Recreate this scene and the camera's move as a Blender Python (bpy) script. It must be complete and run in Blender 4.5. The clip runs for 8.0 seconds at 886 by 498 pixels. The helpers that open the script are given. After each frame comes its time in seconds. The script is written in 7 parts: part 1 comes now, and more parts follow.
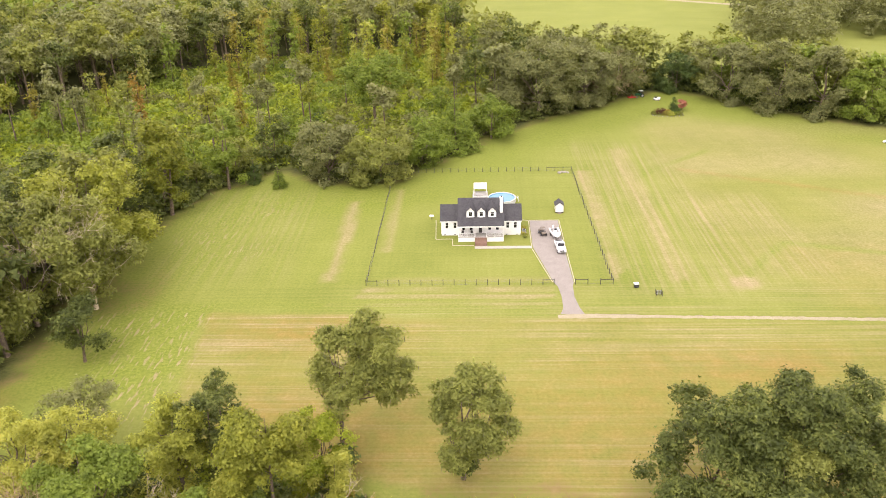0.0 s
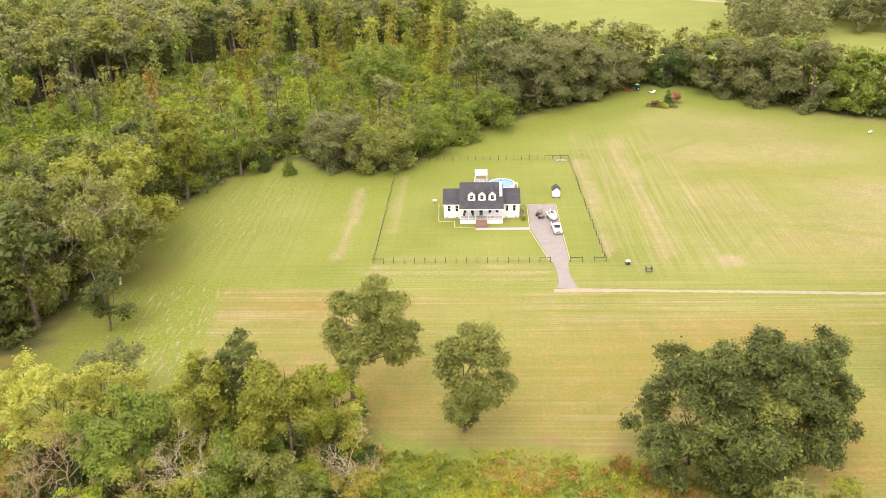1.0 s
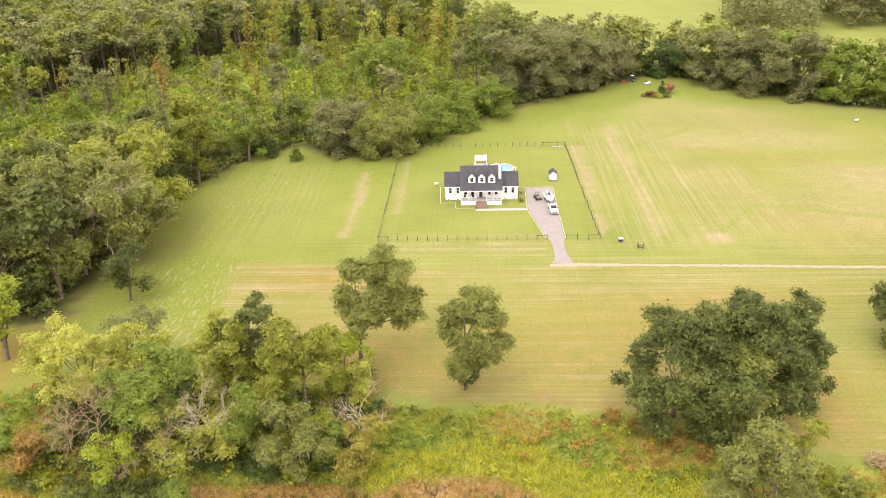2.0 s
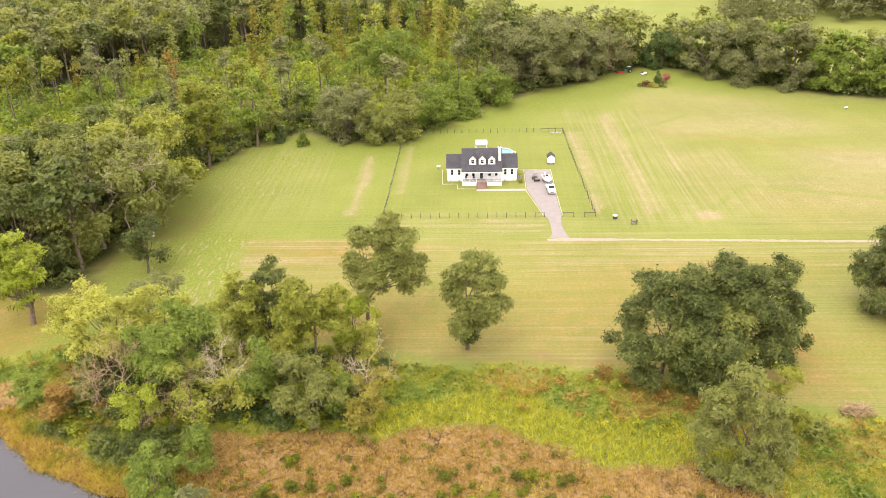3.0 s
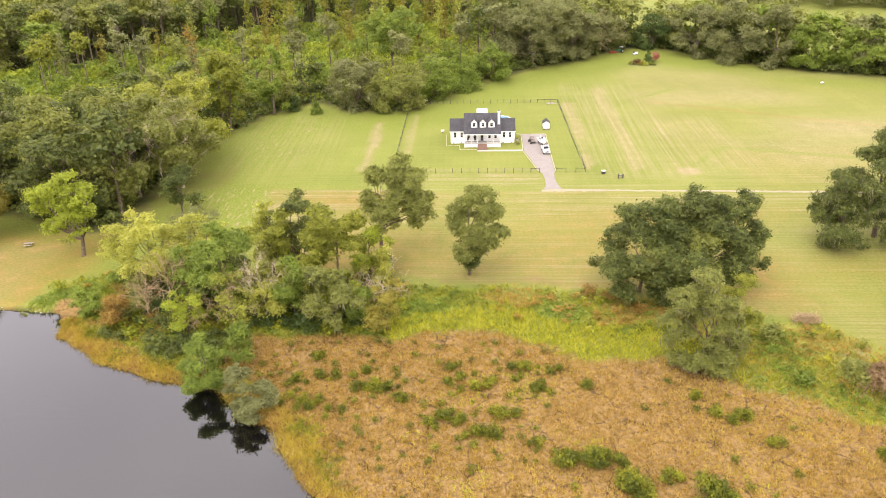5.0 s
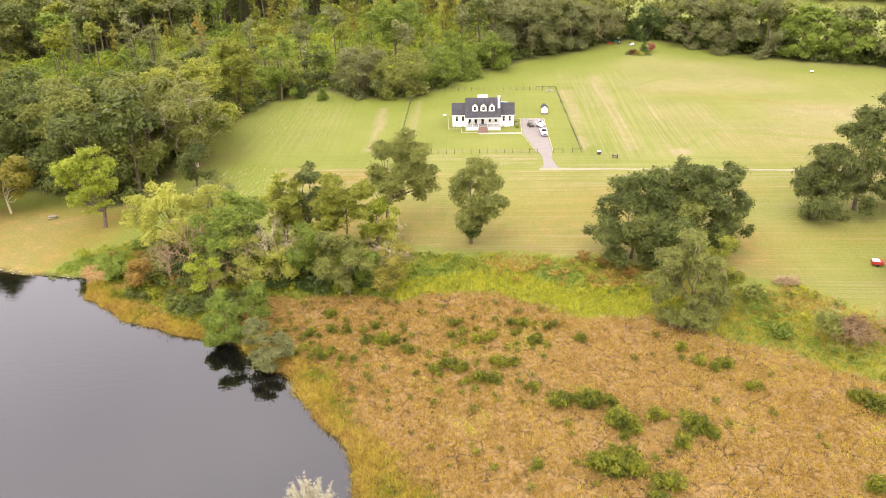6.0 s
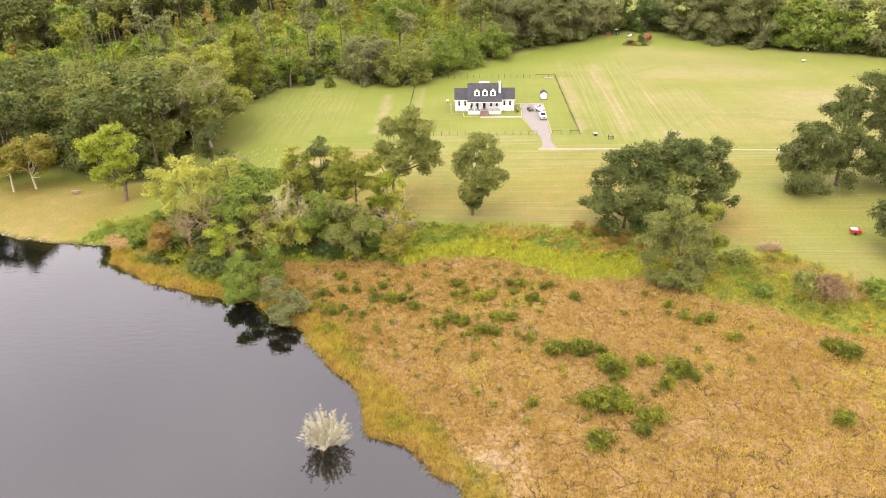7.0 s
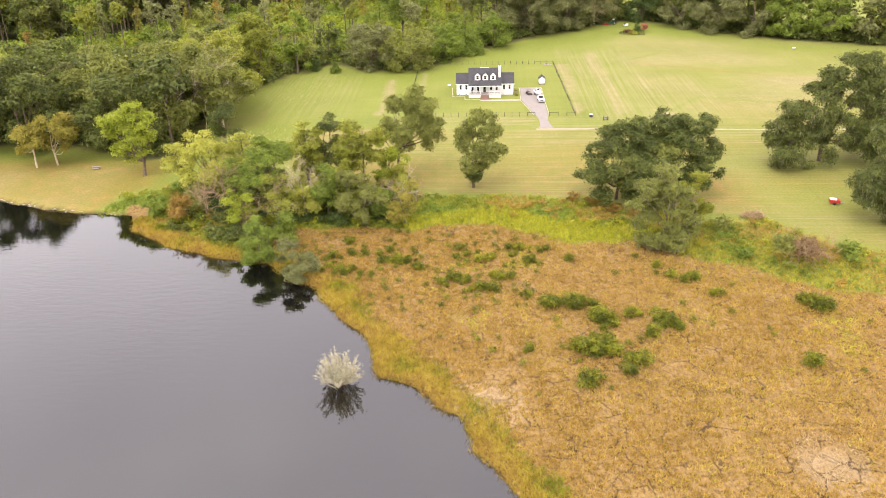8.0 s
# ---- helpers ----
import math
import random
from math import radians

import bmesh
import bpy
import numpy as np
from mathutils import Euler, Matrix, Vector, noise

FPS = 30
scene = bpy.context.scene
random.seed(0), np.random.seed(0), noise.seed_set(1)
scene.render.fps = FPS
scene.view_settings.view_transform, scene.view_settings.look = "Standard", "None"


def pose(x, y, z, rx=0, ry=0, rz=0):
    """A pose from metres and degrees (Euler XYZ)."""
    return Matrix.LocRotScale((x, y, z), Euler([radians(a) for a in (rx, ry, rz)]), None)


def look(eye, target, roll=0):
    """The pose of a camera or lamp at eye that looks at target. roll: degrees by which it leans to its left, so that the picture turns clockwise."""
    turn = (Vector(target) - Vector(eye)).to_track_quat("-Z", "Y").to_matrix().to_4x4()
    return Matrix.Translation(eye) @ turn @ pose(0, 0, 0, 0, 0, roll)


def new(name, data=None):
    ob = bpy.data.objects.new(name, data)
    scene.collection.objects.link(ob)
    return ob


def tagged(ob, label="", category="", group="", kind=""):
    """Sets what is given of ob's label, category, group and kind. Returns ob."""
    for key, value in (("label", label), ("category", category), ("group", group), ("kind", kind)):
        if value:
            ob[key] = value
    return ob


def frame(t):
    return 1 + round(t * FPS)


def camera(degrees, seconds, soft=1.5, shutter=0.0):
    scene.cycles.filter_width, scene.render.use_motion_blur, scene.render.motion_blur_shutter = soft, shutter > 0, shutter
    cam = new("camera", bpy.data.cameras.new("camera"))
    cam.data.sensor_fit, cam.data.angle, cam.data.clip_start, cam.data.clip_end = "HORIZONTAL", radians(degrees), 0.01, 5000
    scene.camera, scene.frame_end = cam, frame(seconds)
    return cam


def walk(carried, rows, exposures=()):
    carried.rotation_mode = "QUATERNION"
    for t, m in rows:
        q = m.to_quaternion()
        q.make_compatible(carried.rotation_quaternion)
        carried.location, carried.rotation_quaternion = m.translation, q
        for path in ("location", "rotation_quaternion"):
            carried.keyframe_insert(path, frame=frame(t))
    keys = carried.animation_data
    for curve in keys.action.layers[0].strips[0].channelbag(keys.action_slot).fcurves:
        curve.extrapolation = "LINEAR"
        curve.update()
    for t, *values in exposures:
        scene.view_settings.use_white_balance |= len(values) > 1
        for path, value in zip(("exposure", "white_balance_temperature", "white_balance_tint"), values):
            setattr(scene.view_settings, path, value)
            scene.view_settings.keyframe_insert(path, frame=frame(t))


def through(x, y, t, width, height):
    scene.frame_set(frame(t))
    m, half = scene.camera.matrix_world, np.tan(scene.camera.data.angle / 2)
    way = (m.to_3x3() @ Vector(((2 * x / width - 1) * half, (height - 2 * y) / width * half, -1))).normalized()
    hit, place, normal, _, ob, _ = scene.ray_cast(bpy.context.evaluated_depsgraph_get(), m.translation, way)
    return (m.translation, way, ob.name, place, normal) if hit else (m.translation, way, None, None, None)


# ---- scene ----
cam = camera(57.5, 8.0, soft=0.9)
PATH = [
    (0, (2.034, 3.869, 84.129), (1.955, 5.675, 83.274), -1.6),
    (0.5, (2.015, -2.124, 84.363), (1.935, -0.318, 83.507), -1.6),
    (1, (2.181, -7.934, 84.434), (2.098, -6.128, 83.579), -1.6),
    (1.5, (2.015, -13.451, 84.294), (1.934, -11.646, 83.437), -1.6),
    (3, (1.871, -29.33, 82.171), (1.788, -27.524, 81.315), -1.6),
    (3.5, (1.795, -35.244, 81.409), (1.713, -33.439, 80.551), -1.5),
    (4, (1.773, -41.279, 80.669), (1.69, -39.475, 79.81), -1.5),
    (4.5, (1.591, -47.371, 80.01), (1.509, -45.567, 79.15), -1.4),
    (6, (1.047, -65.749, 77.684), (0.966, -63.945, 76.823), -1.3),
    (6.5, (1.138, -71.753, 76.921), (1.054, -69.95, 76.06), -1.3),
    (7, (1.173, -78.243, 76.036), (1.087, -76.44, 75.175), -1.3),
    (7.5, (1.095, -84.686, 75.304), (1.01, -82.884, 74.441), -1.3),
    (8, (1.104, -91.1, 74.624), (1.017, -89.299, 73.758), -1.3),
]
walk(cam, [(t, look(eye, target, roll)) for t, eye, target, roll in PATH], [(0.0, 1.19, 6700, 12), (3.0, 1.35, 6570, 11.5), (8.0, 1.33, 6570, 11.5)])

# ---- light: bright overcast, the sun high behind thin cloud, over the lake ----
SUN_AZ, SUN_EL = radians(-155.0), radians(56.0)   # azimuth from +y towards +x
sun_dir = Vector((math.sin(SUN_AZ) * math.cos(SUN_EL), math.cos(SUN_AZ) * math.cos(SUN_EL), math.sin(SUN_EL)))

world = bpy.data.worlds.new("overcast_sky")
scene.world = world
world.use_nodes = True
wn, wl = world.node_tree.nodes, world.node_tree.links
wn.clear()
w_out = wn.new("ShaderNodeOutputWorld")
w_bg = wn.new("ShaderNodeBackground")
w_sky = wn.new("ShaderNodeTexSky")
w_sky.sky_type = "NISHITA"
w_sky.sun_disc = False
w_sky.sun_elevation = SUN_EL
w_sky.sun_rotation = SUN_AZ
w_tc = wn.new("ShaderNodeTexCoord")
w_map = wn.new("ShaderNodeMapping")
w_map.inputs["Scale"].default_value = (1.6, 1.6, 4.0)
w_noise = wn.new("ShaderNodeTexNoise")
w_noise.inputs["Scale"].default_value = 1.7
w_noise.inputs["Detail"].default_value = 5.0
w_ramp = wn.new("ShaderNodeValToRGB")
w_ramp.color_ramp.elements[0].position, w_ramp.color_ramp.elements[0].color = 0.30, (0.81, 0.742, 0.778, 1)
w_ramp.color_ramp.elements[1].position, w_ramp.color_ramp.elements[1].color = 0.72, (1.0, 0.932, 0.945, 1)
w_dot = wn.new("ShaderNodeVectorMath")
w_dot.operation = "DOT_PRODUCT"
w_dot.inputs[1].default_value = sun_dir
w_glow = wn.new("ShaderNodeMapRange")
w_glow.inputs["From Min"].default_value = -0.2
w_glow.inputs["From Max"].default_value = 1.0
w_glow.inputs["To Min"].default_value = 13.0
w_glow.inputs["To Max"].default_value = 14.5
w_cloud = wn.new("ShaderNodeVectorMath")
w_cloud.operation = "SCALE"
w_mix = wn.new("ShaderNodeMix")
w_mix.data_type = "RGBA"
w_mix.inputs["Factor"].default_value = 0.86
wl.new(w_tc.outputs["Generated"], w_map.inputs["Vector"])
wl.new(w_map.outputs["Vector"], w_noise.inputs["Vector"])
wl.new(w_noise.outputs["Fac"], w_ramp.inputs["Fac"])
wl.new(w_tc.outputs["Generated"], w_dot.inputs[0])
wl.new(w_dot.outputs["Value"], w_glow.inputs["Value"])
wl.new(w_ramp.outputs["Color"], w_cloud.inputs[0])
w_sep = wn.new("ShaderNodeSeparateXYZ")
w_high = wn.new("ShaderNodeMapRange")
w_high.inputs["From Min"].default_value = 0.15
w_high.inputs["From Max"].default_value = 0.85
w_high.inputs["To Min"].default_value = 1.22
w_high.inputs["To Max"].default_value = 0.92
w_both = wn.new("ShaderNodeMath")
w_both.operation = "MULTIPLY"
wl.new(w_tc.outputs["Generated"], w_sep.inputs["Vector"])
wl.new(w_sep.outputs["Z"], w_high.inputs["Value"])
wl.new(w_glow.outputs["Result"], w_both.inputs[0])
wl.new(w_high.outputs["Result"], w_both.inputs[1])
wl.new(w_both.outputs["Value"], w_cloud.inputs["Scale"])
wl.new(w_sky.outputs["Color"], w_mix.inputs["A"])
wl.new(w_cloud.outputs["Vector"], w_mix.inputs["B"])
wl.new(w_mix.outputs["Result"], w_bg.inputs["Color"])
w_bg.inputs["Strength"].default_value = 0.10
wl.new(w_bg.outputs["Background"], w_out.inputs["Surface"])

sun_data = bpy.data.lights.new("sun", "SUN")
sun_data.energy = 0.95
sun_data.angle = radians(38.0)
sun_data.color = (1.0, 0.95, 0.86)
sun = new("sun", sun_data)
sun.matrix_world = look(sun_dir * 400, (0, 0, 0))

# ---- materials ----


class Nodes:
    """A short hand for node trees."""

    def __init__(self, name):
        self.mat = bpy.data.materials.new(name)
        self.mat.use_nodes = True
        self.nt = self.mat.node_tree
        self.n, self.l = self.nt.nodes, self.nt.links
        self.n.clear()
        self.out = self.n.new("ShaderNodeOutputMaterial")

    def add(self, kind, **values):
        node = self.n.new(kind)
        for key, value in values.items():
            node.inputs[key.replace("_", " ")].default_value = value
        return node

    def link(self, a, b):
        self.l.new(a, b)

    def coords(self, scale=(1, 1, 1), space="Object"):
        if space == "World":
            src = self.n.new("ShaderNodeNewGeometry").outputs["Position"]
        else:
            src = self.n.new("ShaderNodeTexCoord").outputs[space]
        m = self.n.new("ShaderNodeMapping")
        m.inputs["Scale"].default_value = scale
        self.link(src, m.inputs["Vector"])
        return m.outputs["Vector"]

    def noise(self, scale, detail=3.0, vec=None, rough=0.55):
        node = self.add("ShaderNodeTexNoise", Scale=scale, Detail=detail, Roughness=rough)
        if vec is not None:
            self.link(vec, node.inputs["Vector"])
        return node.outputs["Fac"]

    def ramp(self, fac, *stops):
        node = self.n.new("ShaderNodeValToRGB")
        els = node.color_ramp.elements
        while len(els) < len(stops):
            els.new(0.5)
        for el, (p, c) in zip(els, stops):
            el.position = p
            el.color = (*c, 1) if len(c) == 3 else c
        self.link(fac, node.inputs["Fac"])
        return node.outputs["Color"]

    def grey(self, fac, a, b, lo=0.0, hi=1.0):
        node = self.add("ShaderNodeMapRange", From_Min=a, From_Max=b, To_Min=lo, To_Max=hi)
        self.link(fac, node.inputs["Value"])
        return node.outputs["Result"]

    def mix(self, fac, a, b, mode="MIX"):
        node = self.n.new("ShaderNodeMix")
        node.data_type, node.blend_type = "RGBA", mode
        for sock, value in (("Factor", fac), ("A", a), ("B", b)):
            if isinstance(value, (int, float)):
                node.inputs[sock].default_value = value
            elif isinstance(value, tuple):
                node.inputs[sock].default_value = (*value, 1)
            else:
                self.link(value, node.inputs[sock])
        return node.outputs["Result"]

    def math(self, op, a, b=0.0):
        node = self.n.new("ShaderNodeMath")
        node.operation = op
        for i, value in enumerate((a, b)):
            if isinstance(value, (int, float)):
                node.inputs[i].default_value = value
            else:
                self.link(value, node.inputs[i])
        return node.outputs["Value"]

    def attr(self, name):
        node = self.n.new("ShaderNodeAttribute")
        node.attribute_name = name
        return node.outputs["Fac"]

    def bump(self, height, strength=0.3, distance=0.05):
        node = self.add("ShaderNodeBump", Strength=strength, Distance=distance)
        self.link(height, node.inputs["Height"])
        return node.outputs["Normal"]

    def surface(self, color, rough=0.7, metal=0.0, normal=None, spec=0.4, ior=None):
        b = self.add("ShaderNodeBsdfPrincipled", Roughness=rough, Metallic=metal)
        b.inputs["Specular IOR Level"].default_value = spec
        if ior:
            b.inputs["IOR"].default_value = ior
        if isinstance(color, tuple):
            b.inputs["Base Color"].default_value = (*color, 1)
        else:
            self.link(color, b.inputs["Base Color"])
        if normal is not None:
            self.link(normal, b.inputs["Normal"])
        self.link(b.outputs["BSDF"], self.out.inputs["Surface"])
        return b


def plain(name, color, rough=0.6, metal=0.0, vary=0.12, scale=3.0, bump=0.0):
    """Paint, metal, plastic or timber with stains and fine grain."""
    k = Nodes(name)
    vec = k.coords()
    f = k.noise(scale, 4.0, vec)
    dark = tuple(c * (1 - vary) for c in color)
    lite = tuple(min(1.0, c * (1 + vary)) for c in color)
    col = k.ramp(f, (0.3, dark), (0.7, lite))
    normal = k.bump(k.noise(scale * 9, 3.0, vec), bump, 0.02) if bump else None
    k.surface(col, rough, metal, normal)
    return k.mat


def leaf_material(name, dark, mid, lite, through=0.45):
    """Foliage: each leaf its own tint, patches over the crown, and a tint of the whole tree."""
    k = Nodes(name)
    geo = k.n.new("ShaderNodeNewGeometry")
    info = k.n.new("ShaderNodeObjectInfo")
    patch = k.noise(0.22, 3.0, k.coords((1, 1, 1), "World"))
    spray_tone = k.noise(0.75, 2.0, k.coords((1, 1, 1), "World"))
    a = k.math("ADD", k.math("ADD", k.math("MULTIPLY", geo.outputs["Random Per Island"], 0.18), 0.06), k.math("MULTIPLY", k.grey(spray_tone, 0.34, 0.66), 0.34))
    b = k.math("MULTIPLY", k.grey(patch, 0.3, 0.7), 0.24)
    c = k.math("MULTIPLY", info.outputs["Random"], 0.12)
    f = k.math("ADD", k.math("ADD", a, b), c)
    col = k.ramp(f, (0.18, dark), (0.5, mid), (0.84, lite))
    p = k.add("ShaderNodeBsdfPrincipled", Roughness=0.55)
    p.inputs["Specular IOR Level"].default_value = 0.25
    k.link(col, p.inputs["Base Color"])
    tr = k.n.new("ShaderNodeBsdfTranslucent")
    k.link(k.mix(1.0, col, (1.0, 1.0, 0.55), "MULTIPLY"), tr.inputs["Color"])
    ms = k.n.new("ShaderNodeMixShader")
    ms.inputs["Fac"].default_value = through
    k.link(p.outputs["BSDF"], ms.inputs[1])
    k.link(tr.outputs["BSDF"], ms.inputs[2])
    k.link(ms.outputs["Shader"], k.out.inputs["Surface"])
    return k.mat


LEAF_OAK = leaf_material("oak_leaves", (0.057, 0.073, 0.019), (0.120, 0.143, 0.034), (0.256, 0.282, 0.067))
LEAF_OLIVE = leaf_material("olive_leaves", (0.147, 0.161, 0.039), (0.231, 0.249, 0.058), (0.349, 0.355, 0.092))
# greyer and bluer olive, with the far trees' air haze put into the colour
LEAF_HAZE = leaf_material("grey_olive_leaves", (0.124, 0.131, 0.050), (0.212, 0.220, 0.084), (0.320, 0.324, 0.136))
LEAF_MUSTARD = leaf_material("mustard_leaves", (0.172, 0.182, 0.030), (0.308, 0.323, 0.051), (0.463, 0.480, 0.083))
LEAF_GREEN = leaf_material("green_leaves", (0.110, 0.148, 0.023), (0.194, 0.251, 0.038), (0.323, 0.389, 0.062))
LEAF_DEEP = leaf_material("deep_green_leaves", (0.053, 0.076, 0.021), (0.089, 0.128, 0.032), (0.146, 0.195, 0.050))
LEAF_LIME = leaf_material("lime_leaves", (0.190, 0.229, 0.022), (0.311, 0.361, 0.037), (0.454, 0.501, 0.062))
LEAF_PALE = leaf_material("pale_leaves", (0.272, 0.283, 0.050), (0.420, 0.425, 0.079), (0.572, 0.558, 0.130))
LEAF_PINE = leaf_material("pine_needles", (0.121, 0.136, 0.018), (0.225, 0.242, 0.031), (0.370, 0.372, 0.056))
LEAF_RUST = leaf_material("rust_leaves", (0.190, 0.115, 0.026), (0.320, 0.205, 0.046), (0.430, 0.300, 0.075))
LEAF_GOLD = leaf_material("golden_leaves", (0.165, 0.145, 0.025), (0.290, 0.256, 0.044), (0.425, 0.375, 0.075))
LEAF_RED = leaf_material("red_leaves", (0.330, 0.110, 0.080), (0.460, 0.190, 0.140), (0.560, 0.290, 0.220))
LEAF_MAROON = leaf_material("maroon_leaves", (0.075, 0.024, 0.020), (0.130, 0.042, 0.030), (0.190, 0.075, 0.046))
LEAF_WHITE = leaf_material("lichen_grey_leaves", (0.330, 0.315, 0.235), (0.490, 0.465, 0.360), (0.650, 0.620, 0.490))
LEAF_BROWN = leaf_material("withered_leaves", (0.150, 0.090, 0.046), (0.250, 0.160, 0.084), (0.350, 0.245, 0.135))
MOSS = leaf_material("hanging_moss", (0.139, 0.135, 0.082), (0.227, 0.216, 0.136), (0.327, 0.310, 0.199))
REED_BROWN = leaf_material("tan_reeds", (0.320, 0.205, 0.055), (0.465, 0.315, 0.088), (0.590, 0.430, 0.139))
REED_RUST = leaf_material("rust_reeds", (0.267, 0.163, 0.035), (0.398, 0.263, 0.060), (0.524, 0.378, 0.094))
REED_OCHRE = leaf_material("ochre_reeds", (0.330, 0.245, 0.046), (0.460, 0.345, 0.066), (0.580, 0.455, 0.101))
REED_PALE = leaf_material("bleached_reeds", (0.320, 0.225, 0.115), (0.430, 0.315, 0.170), (0.530, 0.410, 0.240))
REED_YELLOW = leaf_material("yellow_reeds", (0.255, 0.190, 0.025), (0.420, 0.320, 0.044), (0.560, 0.450, 0.080))
REED_LIME = leaf_material("yellow_green_reeds", (0.247, 0.262, 0.020), (0.425, 0.420, 0.034), (0.588, 0.545, 0.060))
WEED_GREEN = leaf_material("weed_leaves", (0.126, 0.154, 0.013), (0.246, 0.270, 0.023), (0.406, 0.391, 0.040))
WEED_BLUE = leaf_material("broad_weed_leaves", (0.109, 0.159, 0.022), (0.213, 0.281, 0.036), (0.343, 0.413, 0.066))
LEAF_SHRUB = leaf_material("myrtle_leaves", (0.050, 0.066, 0.010), (0.165, 0.182, 0.017), (0.420, 0.410, 0.038))
BARK = plain("grey_bark", (0.14, 0.104, 0.068), 0.9, 0, 0.45, 2.5, 0.6)
BARK_PALE = plain("bleached_wood", (0.45, 0.37, 0.24), 0.85, 0, 0.25, 2.0, 0.4)
BARK_DEAD = plain("dead_twigs", (0.34, 0.24, 0.13), 0.9, 0, 0.3, 2.0, 0.3)
WHITE_PAINT = plain("white_painted_siding", (0.74, 0.73, 0.71), 0.55, 0, 0.04, 1.2)
WHITE_TRIM = plain("white_trim", (0.78, 0.77, 0.75), 0.5, 0, 0.03, 2.0)
TIMBER = plain("weathered_timber", (0.17, 0.14, 0.11), 0.85, 0, 0.3, 4.0, 0.3)
DARK_TIMBER = plain("dark_fence_timber", (0.055, 0.048, 0.042), 0.85, 0, 0.35, 4.0, 0.3)
WIRE = plain("fence_wire", (0.20, 0.20, 0.19), 0.5, 0.7, 0.1)
RUBBER = plain("black_rubber", (0.018, 0.018, 0.018), 0.8, 0, 0.2)
DARK_PLASTIC = plain("dark_plastic", (0.045, 0.045, 0.045), 0.6, 0, 0.2)
CAR_WHITE = plain("white_car_paint", (0.80, 0.80, 0.80), 0.25, 0, 0.02)
STEEL = plain("galvanised_steel", (0.45, 0.45, 0.46), 0.45, 0.8, 0.12)
RED_PAINT = plain("red_paint", (0.40, 0.035, 0.025), 0.45, 0, 0.15)
GREEN_PAINT = plain("green_paint", (0.03, 0.12, 0.04), 0.45, 0, 0.15)
BRICK = plain("red_brown_brick", (0.22, 0.135, 0.10), 0.85, 0, 0.2, 6.0, 0.4)
CONCRETE = plain("pale_concrete", (0.36, 0.33, 0.28), 0.85, 0, 0.12, 2.0, 0.2)
STONE = plain("pale_stone", (0.30, 0.27, 0.23), 0.9, 0, 0.25, 2.0, 0.4)
DECKING = plain("grey_decking", (0.33, 0.31, 0.28), 0.8, 0, 0.15, 3.0)
POOL_LINER = plain("blue_pool_liner", (0.12, 0.33, 0.46), 0.5, 0, 0.06)
POOL_WALL = plain("pale_pool_wall", (0.60, 0.61, 0.61), 0.5, 0, 0.05)
CUSHION = plain("grey_vinyl", (0.30, 0.29, 0.28), 0.6, 0, 0.1)


def shingle_material():
    k = Nodes("charcoal_shingles")
    vec = k.coords()
    br = k.add("ShaderNodeTexBrick", Scale=1.0)
    br.inputs["Color1"].default_value = (0.040, 0.038, 0.043, 1)
    br.inputs["Color2"].default_value = (0.066, 0.063, 0.069, 1)
    br.inputs["Mortar"].default_value = (0.020, 0.020, 0.022, 1)
    br.inputs["Brick Width"].default_value = 0.30
    br.inputs["Row Height"].default_value = 0.14
    br.inputs["Mortar Size"].default_value = 0.008
    k.link(vec, br.inputs["Vector"])
    stain = k.noise(0.6, 4.0, vec)
    col = k.mix(k.grey(stain, 0.35, 0.7, 0.0, 0.5), br.outputs["Color"], (0.078, 0.075, 0.075))
    k.surface(col, 0.9, 0, k.bump(br.outputs["Fac"], 0.3, 0.01))
    return k.mat


SHINGLE = shingle_material()


def glass_material():
    k = Nodes("window_glass")
    k.surface((0.012, 0.013, 0.015), 0.06, 0, None, 0.5, 1.5)
    return k.mat


GLASS = glass_material()


def water_material(name, deep, rough, ior, wave, strength):
    k = Nodes(name)
    vec = k.coords((0.35, 1.0, 1.0), "World")
    ripples = k.noise(wave, 3.0, vec, 0.6)
    calm = k.noise(0.018, 2.0, k.coords((1, 1, 1), "World"))
    height = k.math("MULTIPLY", ripples, k.grey(calm, 0.40, 0.58, 0.08, 1.0))
    k.surface(deep, rough, 0, k.bump(height, strength, 0.05), 0.5, ior)
    return k.mat


LAKE_WATER = water_material("dark_lake_water", (0.003, 0.0026, 0.003), 0.015, 1.80, 0.9, 0.55)
POOL_WATER = water_material("pool_water", (0.11, 0.25, 0.36), 0.08, 1.33, 3.0, 0.1)


